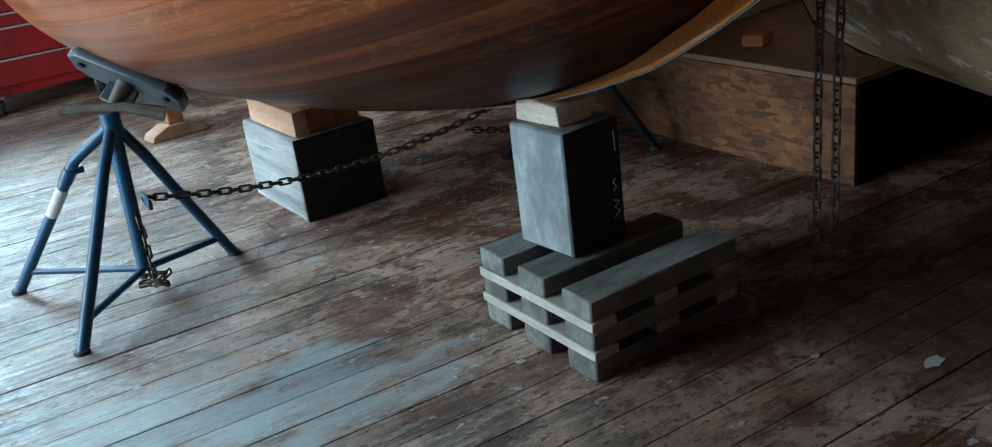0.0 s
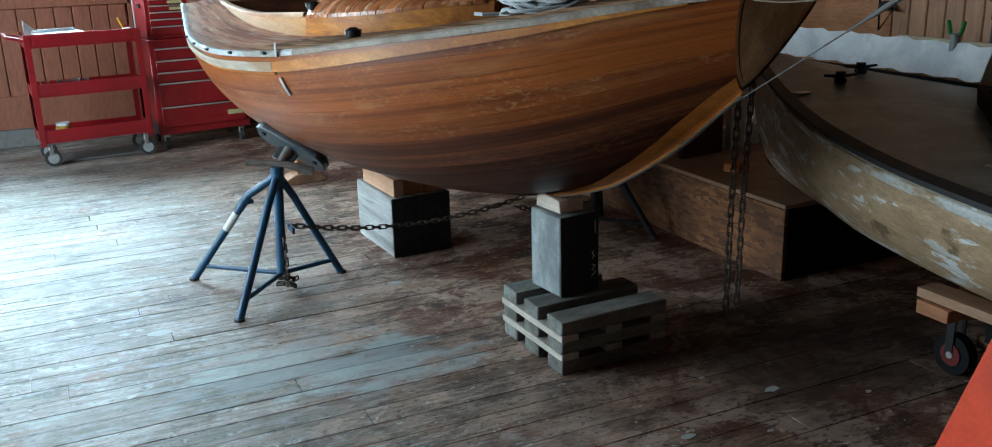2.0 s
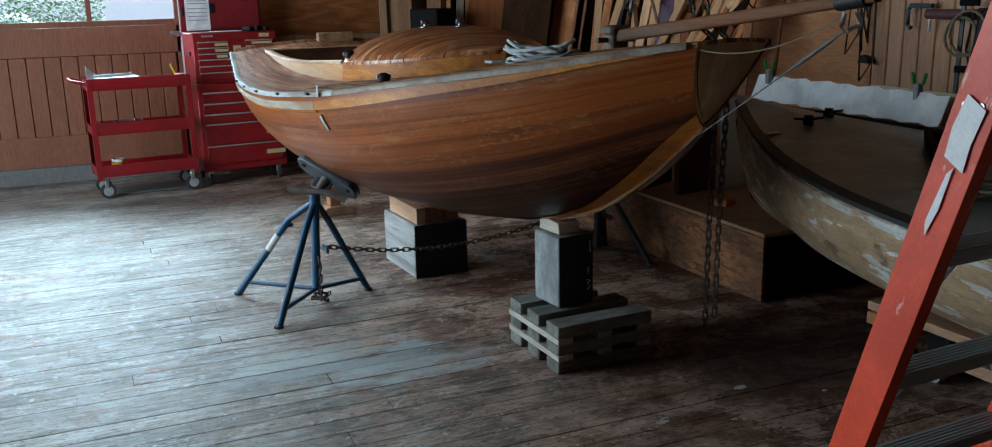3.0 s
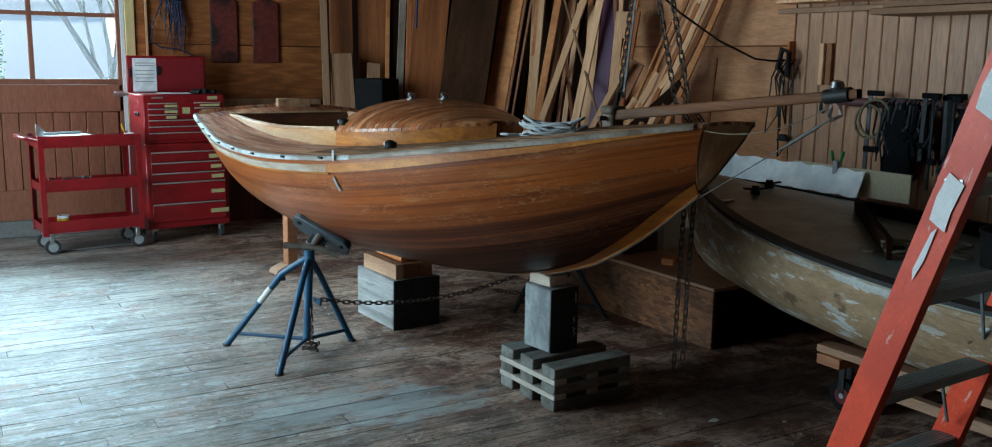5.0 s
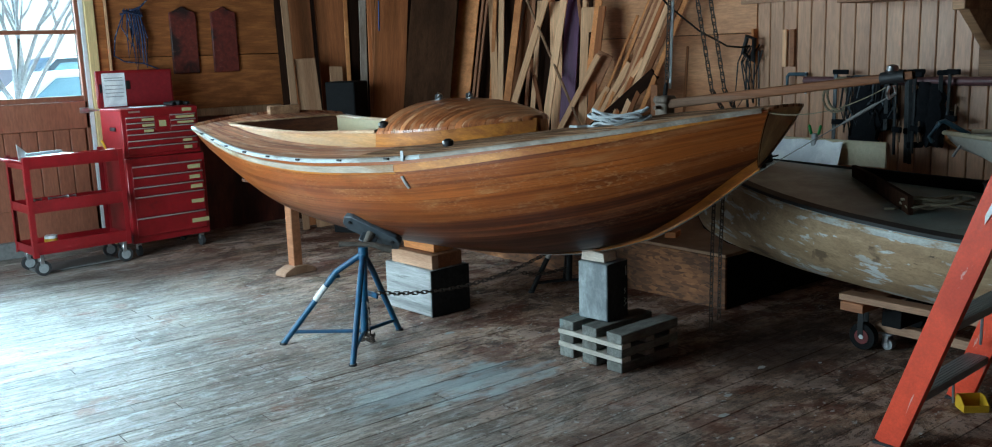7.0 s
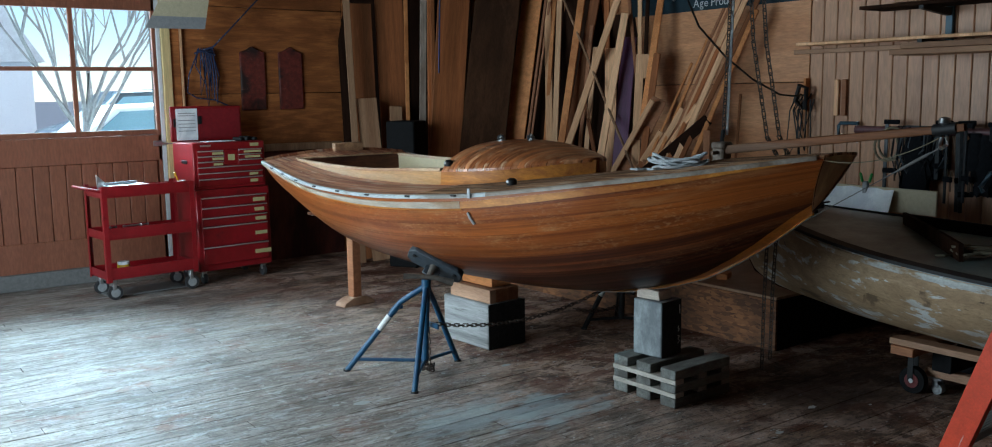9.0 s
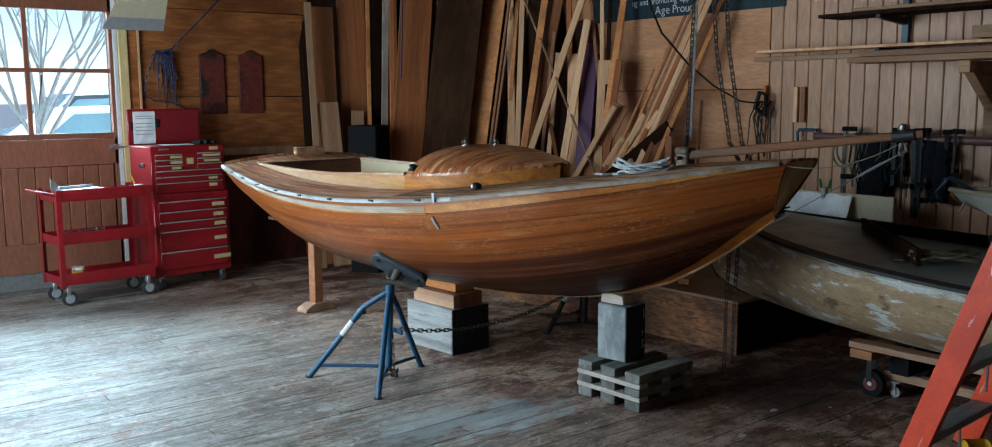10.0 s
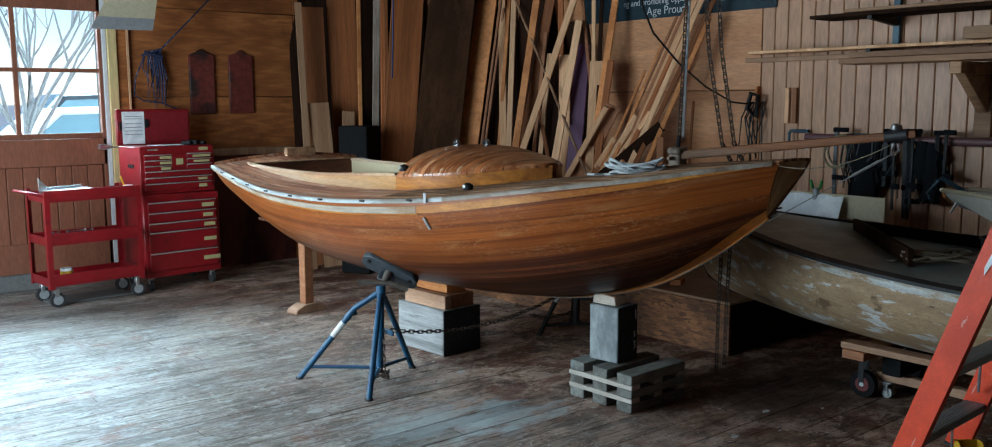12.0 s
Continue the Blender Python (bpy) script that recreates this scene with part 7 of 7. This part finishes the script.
board_on_deck("coaming", (0.115, -1.02, 0), (-0.47, -1.64, 0), 0.085, 0.022, M_LUMD, "dark wood coaming board")
board_on_deck("coaming", (0.12, -1.03, 0), (0.56, -2.9, 0), 0.075, 0.03, M_MATTBLACK, "black coaming board")
for x, y in ((-0.10, -0.60), (0.085, -0.515)):
    z = deck2(-y, x)
    c = part("cleat", box(0.022, 0.05, 0.020, (x, y, z + 0.010), 0.004), M_BLACK, dinghy, "black deck cleat")
    part("horn", tube([(x - 0.062, y + 0.02, z + 0.030), (x, y, z + 0.024), (x + 0.062, y - 0.02, z + 0.030)], 0.0065, 6, radii=[0.005, 0.008, 0.005]), M_BLACK, c)
    part("bollard", rod((x, y, z), (x, y, z + 0.042), 0.016, 0.019, 12), M_BLACK, c)
part("deck_plate", box(0.06, 0.03, 0.006, (-0.3, -0.62, deck2(0.62, 0.3) + 0.006), 0.002), M_STEEL, dinghy)
part("stem_band", tube([hull2(0.0, u / 8, 1) + Vector((0, 0.012, 0)) for u in range(9)] + [(0, -0.07, 0.535), (0, -0.13, 0.445), (0, -0.3, 0.376), (0, -0.8, 0.315)], 0.010, 6), M_LUMD, dinghy)
rope_coil("rope_coil", (2.545, 0.735, 0.768), M_ROPEOLD, "tangled old tan rope on the grey deck", 0.088, 10, 9, 0.3, 0.0058, -38)
solo("bucket", lathe([(0.125, 0), (0.132, 0.12), (0.138, 0.125), (0.138, 0.135), (0.128, 0.135), (0.118, 0.012), (0.01, 0.012)], 28), M_MATTBLACK, "dark round tub on the grey deck", "tub", m=pose(2.66, 0.45, 0.764))
cl = solo("deck_tool", tube([(-0.1, 0, 0.01), (0, 0.01, 0.02), (0.09, -0.01, 0.012)], 0.012, 6), M_BLACK, "dark metal hook lying on the deck", "tool", m=pose(2.86, 0.62, 0.775))
# sheet clamped along the far side
sheet = thing("sheet_board", pose(3.58, 2.38, 0.80, 0, 0, -2), "white paper sheet over a board clamped behind the deck", "sheet")
b = slab([[(0.012 * math.sin(i * 1.3) * (0.4 + z * 6) - 0.06 + 0.35 * z, 0.85 - 1.41 * i / 24, 0.86 * z - 0.01 + 0.006 * math.sin(i * 2.1)) for z in (0.0, 0.05, 0.10, 0.16)] for i in range(25)], 0.004, up=(1, 0, 0))
part("paper", b, M_PAPER, sheet)
part("backing", box(0.018, 0.80, 0.15, (0.03, -0.42, 0.06), 0.002), M_FAWN, sheet, "bare fawn board")
for cy in (2.03, 3.11):
    clip = thing("spring_clamp", pose(3.575, cy, 0.955, 0, 0, 0), "green and black spring clamp on the white sheet", "clamp", "clamps on the sheet")
    part("jaw", box(0.036, 0.034, 0.085, (0, 0, -0.03), 0.007), M_GREYMETAL, clip)
    for s in (-1, 1):
        part("grip", box(0.018, 0.017, 0.062, (0, s * 0.022, 0.042), 0.006, m=pose(0, 0, 0, -s * 16)), M_GREEN, clip, "green grip")
# small white pram resting beyond
pram = thing("pram_dinghy", pose(3.12, 0.93, 0.83, 0, 0, -28), "small white pram hull with a wooden gunwale, seen bow first", "boat")
rows = []
for i in range(12):
    s = i / 11
    w, z0 = 0.07 + 0.34 * min(1, s * 1.6), 0.15 - 0.26 * min(1, s * 1.3)
    rows.append([(w * f + 0.30 * s, -1.5 * s, z) for f, z in ((-1, 0.22 + 0.02 * s), (-0.8, 0.05 + z0), (0, z0), (0.8, 0.05 + z0), (1, 0.22 + 0.02 * s))])
part("hull", skin(rows), M_WHITEHULL, pram)
for sd in (0, 4):
    part("gunwale", tube([Vector(r[sd]) + Vector((0, 0.02, 0.01)) for r in rows], 0.012, 8), M_FAWN, pram, "pine gunwale")
part("transom", plate([(-0.075, 0.24), (-0.06, 0.19), (0, 0.15), (0.06, 0.19), (0.075, 0.24)], 0.02, m=pose(0, 0.02, 0, 90)), M_PINE, pram)
c_clamp(pose(3.03, 0.90, 1.09, 30, 0, 40), 0.07, "steel clamp gripping the white gunwale")

# ---- dolly ----
dolly = thing("dolly", pose(2.50, 1.19, 0), "low timber dolly with casters under the old boat", "dolly")
part("runner", box(0.09, 2.6, 0.032, (0.05, -1.3, 0.284), 0.003), M_SHIM, dolly)
part("runner", box(0.09, 2.6, 0.032, (0.62, -1.3, 0.284), 0.003), M_SHIM, dolly)
part("crossbar", box(0.75, 0.12, 0.045, (0.36, -0.08, 0.2455), 0.003), M_CEDAR, dolly)
part("crossbar", box(0.75, 0.12, 0.045, (0.36, -1.7, 0.2455), 0.003), M_CEDAR, dolly)
part("lower_runner", box(0.05, 2.4, 0.045, (0.22, -1.29, 0.1075), 0.004), M_SHIM, dolly)
part("lower_crossbar", box(0.5, 0.10, 0.09, (0.40, -0.20, 0.178), 0.003), M_MATTBLACK, dolly)
for x, y, red in ((0.13, -0.06, True), (0.62, -0.06, True), (0.21, -0.15, False), (0.21, -1.9, False)):
    cm = Vector((x, y, 0))
    r = 0.068 if red else 0.028
    c = part("caster", box(0.06, 0.07, 0.008, cm + Vector((0, 0, 0.218 if red else 0.081)), 0.002), M_BLACK if red else M_GREYMETAL, dolly)
    for sx in (-0.026, 0.026):
        part("fork", box(0.004, 0.03, (0.15 if red else 0.056), cm + Vector((sx, -0.004, 0.142 if red else 0.05)), 0.001), M_BLACK if red else M_GREYMETAL, c)
    part("wheel", rod(cm + Vector((-0.02, -0.01, r)), cm + Vector((0.02, -0.01, r)), r, seg=22), M_MATTBLACK if red else M_CASTER, c)
    part("wheel_hub", rod(cm + Vector((-0.025, -0.01, r)), cm + Vector((0.025, -0.01, r)), r * 0.55, seg=16), mat("hub_red", (0.10, 0.008, 0.008), 0.4) if red else M_STEEL, c, "red hub" if red else "")
    part("axle", rod(cm + Vector((-0.03, -0.01, r)), cm + Vector((0.03, -0.01, r)), 0.012, seg=8), M_STEEL, c)

# ---- stepladder ----
lad = thing("stepladder", pose(0, 0, 0), "orange fibreglass stepladder with aluminium treads and torn stickers", "ladder")
LF, LT, RF, RT = Vector((1.622, 0.445, 0)), Vector((1.447, -0.295, 1.9)), Vector((2.27, 0.48, 0)), Vector((1.93, -0.27, 1.9))


def rail_box(p, q, wid, th, material, name, parent, off=(0, 0, 0)):
    p, q = Vector(p), Vector(q)
    d = (q - p).normalized()
    u = Vector((1, 0, 0))
    v = d.cross(u).normalized()
    u = v.cross(d).normalized()
    rot = Matrix((u, v, d)).transposed().to_4x4()
    w, t, ln = wid / 2, th * 0.14, (q - p).length
    o = [(-t / 2, -w), (th, -w), (th, -w + t), (t / 2, -w + t), (t / 2, w - t), (th, w - t), (th, w), (-t / 2, w)]
    b = plate(o, ln, bev=0.001)
    return part(name, b, material, parent, m=Matrix.Translation(p + Vector(off)) @ rot)


lr = rail_box(LF, LT, 0.098, 0.035, M_ORANGE, "rail", lad)
rr_ = rail_box(RF, RT, 0.098, 0.035, M_ORANGE, "rail", lad)
rail_box((1.68, -1.05, 0), (1.50, -0.36, 1.86), 0.055, 0.03, M_ORANGE, "rear_leg", lad)
rail_box((2.20, -1.05, 0), (1.90, -0.36, 1.86), 0.055, 0.03, M_ORANGE, "rear_leg", lad)
part("top_cap", box(0.56, 0.30, 0.05, (1.70, -0.30, 1.92), 0.01), M_ORANGE, lad)
for z in (0.235, 0.54, 0.875, 1.19, 1.50):
    f = z / 1.9
    a, c = LF.lerp(LT, f), RF.lerp(RT, f)
    mid, ln = (a + c) / 2, (c - a).length - 0.01
    ang = math.degrees(math.atan2(c.y - a.y, c.x - a.x))
    b = box(ln, 0.082, 0.004, (0, 0, 0))
    box(ln, 0.004, 0.03, (0, -0.041, -0.013), bm=b)
    box(ln, 0.004, 0.03, (0, 0.041, -0.013), bm=b)
    for k in range(6):
        box(ln, 0.005, 0.003, (0, -0.033 + 0.013 * k, 0.003), bm=b)
    tr = part("tread", b, M_ALU, lad, m=Matrix.Translation(mid) @ pose(0, 0, 0, 0, 0, ang))
    for s, e, o in ((a, c, 1), (c, a, -1)):
        part("tread_brace", tube([s.lerp(e, 0.30) + Vector((0, 0.02, -0.02)), s.lerp(e, 0.02) + (LF - LT).normalized() * 0.26], 0.006, 5), M_ALU, lad)
    for y in (-0.02, 0.02) if z > 1 else ():
        part("rivet", rod(a + Vector((-0.007, y, 0.01)), a + Vector((0.0, y, 0.01)), 0.0055, seg=10), M_CHROME, lad)
dl = (LT - LF).normalized()
vl = dl.cross(Vector((1, 0, 0))).normalized()
for f, h, w in ((0.565, 0.15, 0.058), (0.72, 0.14, 0.06)):
    o = [(-w / 2, 0), (w / 2 - 0.006, 0.01), (w / 2, h * 0.5), (w / 2 - 0.008, h), (-w / 2, h - 0.012), (-w / 2 + 0.005, h * 0.4)]
    ml = Matrix.Translation(LF.lerp(LT, f) + Vector((-0.0075, 0, 0))) @ Matrix((vl, dl, vl.cross(dl))).transposed().to_4x4()
    part("sticker", plate(o, 0.0012, m=ml), M_STICKER, lad, "torn white sticker")
part("paint_drip", plate([(-0.006, 0), (0.004, -0.02), (0.012, -0.14), (0.002, -0.17), (-0.008, -0.1)], 0.0012, m=Matrix.Translation(LF.lerp(LT, 0.565) + Vector((-0.0075, 0, 0))) @ Matrix((vl, dl, vl.cross(dl))).transposed().to_4x4()), M_STICKER, lad, "white paint drip")
for p in (LF, RF):
    part("foot", box(0.045, 0.10, 0.01, p + Vector((0.012, 0, 0.005)), 0.002), M_RUBBER, lad)
bin_ = thing("parts_bin", pose(2.21, 0.39, 0.0, 0, 0, -40), "small open yellow plastic parts bin on the floor by the ladder", "bin")
part("base", box(0.102, 0.078, 0.005, (0, 0, 0.0025), 0.0015), M_YELLOW, bin_)
for x in (-0.05, 0.05):
    part("side", plate([(-0.039, 0.005), (0.039, 0.005), (0.039, 0.060), (0.0, 0.060), (-0.039, 0.030)], 0.004, m=pose(x - 0.002, 0, 0, 90, 0, 90)), M_YELLOW, bin_)
part("back", box(0.096, 0.004, 0.055, (0, 0.037, 0.0325), 0.001), M_YELLOW, bin_)
part("lip", box(0.096, 0.004, 0.025, (0, -0.037, 0.0175), 0.001), M_YELLOW, bin_)

# ---- floor boards last ----
rnd = random.Random(12)
BW = 0.107
shapes = {}
y = SY
while y < NY:
    x = WX - rnd.uniform(0, 2.2)
    while x < EX:
        ln = rnd.choice((2.4, 3.0, 3.6, 4.8))
        x0, x1 = max(x, WX), min(x + ln, EX)
        key = round(x1 - x0, 2)
        x += ln
        if key < 0.05:
            continue
        if key not in shapes:
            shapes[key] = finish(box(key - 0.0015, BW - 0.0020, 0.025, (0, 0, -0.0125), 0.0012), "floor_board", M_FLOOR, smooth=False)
        b = new("floor_board", shapes[key])
        b.parent = floor
        b.matrix_parent_inverse = Matrix.Identity(4)
        b.location = ((x0 + x1) / 2, y + BW / 2, rnd.uniform(-0.0010, 0.0010))
    y += BW
# dried paint and glue blots
rnd = random.Random(31)
bb = bmesh.new()
for k in range(75):
    x, y0 = rnd.uniform(-2.0, 3.0), rnd.uniform(0.4, 5.0)
    r = rnd.uniform(0.003, 0.012) * (1.6 if rnd.random() < 0.06 else 1)
    vs = []
    n = 9
    for a in range(n):
        q = r * rnd.uniform(0.55, 1.2)
        vs.append(bb.verts.new((x + 1.6 * q * math.cos(a * 2 * math.pi / n), y0 + q * math.sin(a * 2 * math.pi / n), 0.0024)))
    bb.faces.new(vs)
for x, y0, r in ((2.03, 1.30, 0.022), (1.297, 2.825, 0.026), (0.326, 2.749, 0.036), (1.62, 1.18, 0.018), (1.42, 1.05, 0.022), (0.20, 2.80, 0.016)):
    vs = []
    for a in range(11):
        q = r * rnd.uniform(0.7, 1.15)
        vs.append(bb.verts.new((x + 1.4 * q * math.cos(a * 2 * math.pi / 11), y0 + 0.8 * q * math.sin(a * 2 * math.pi / 11), 0.0026)))
    bb.faces.new(vs)
solo("paint_spots", bb, M_BLOB, "pale dried paint and glue spots on the floor", "paint spots", kind="stuff", smooth=False)
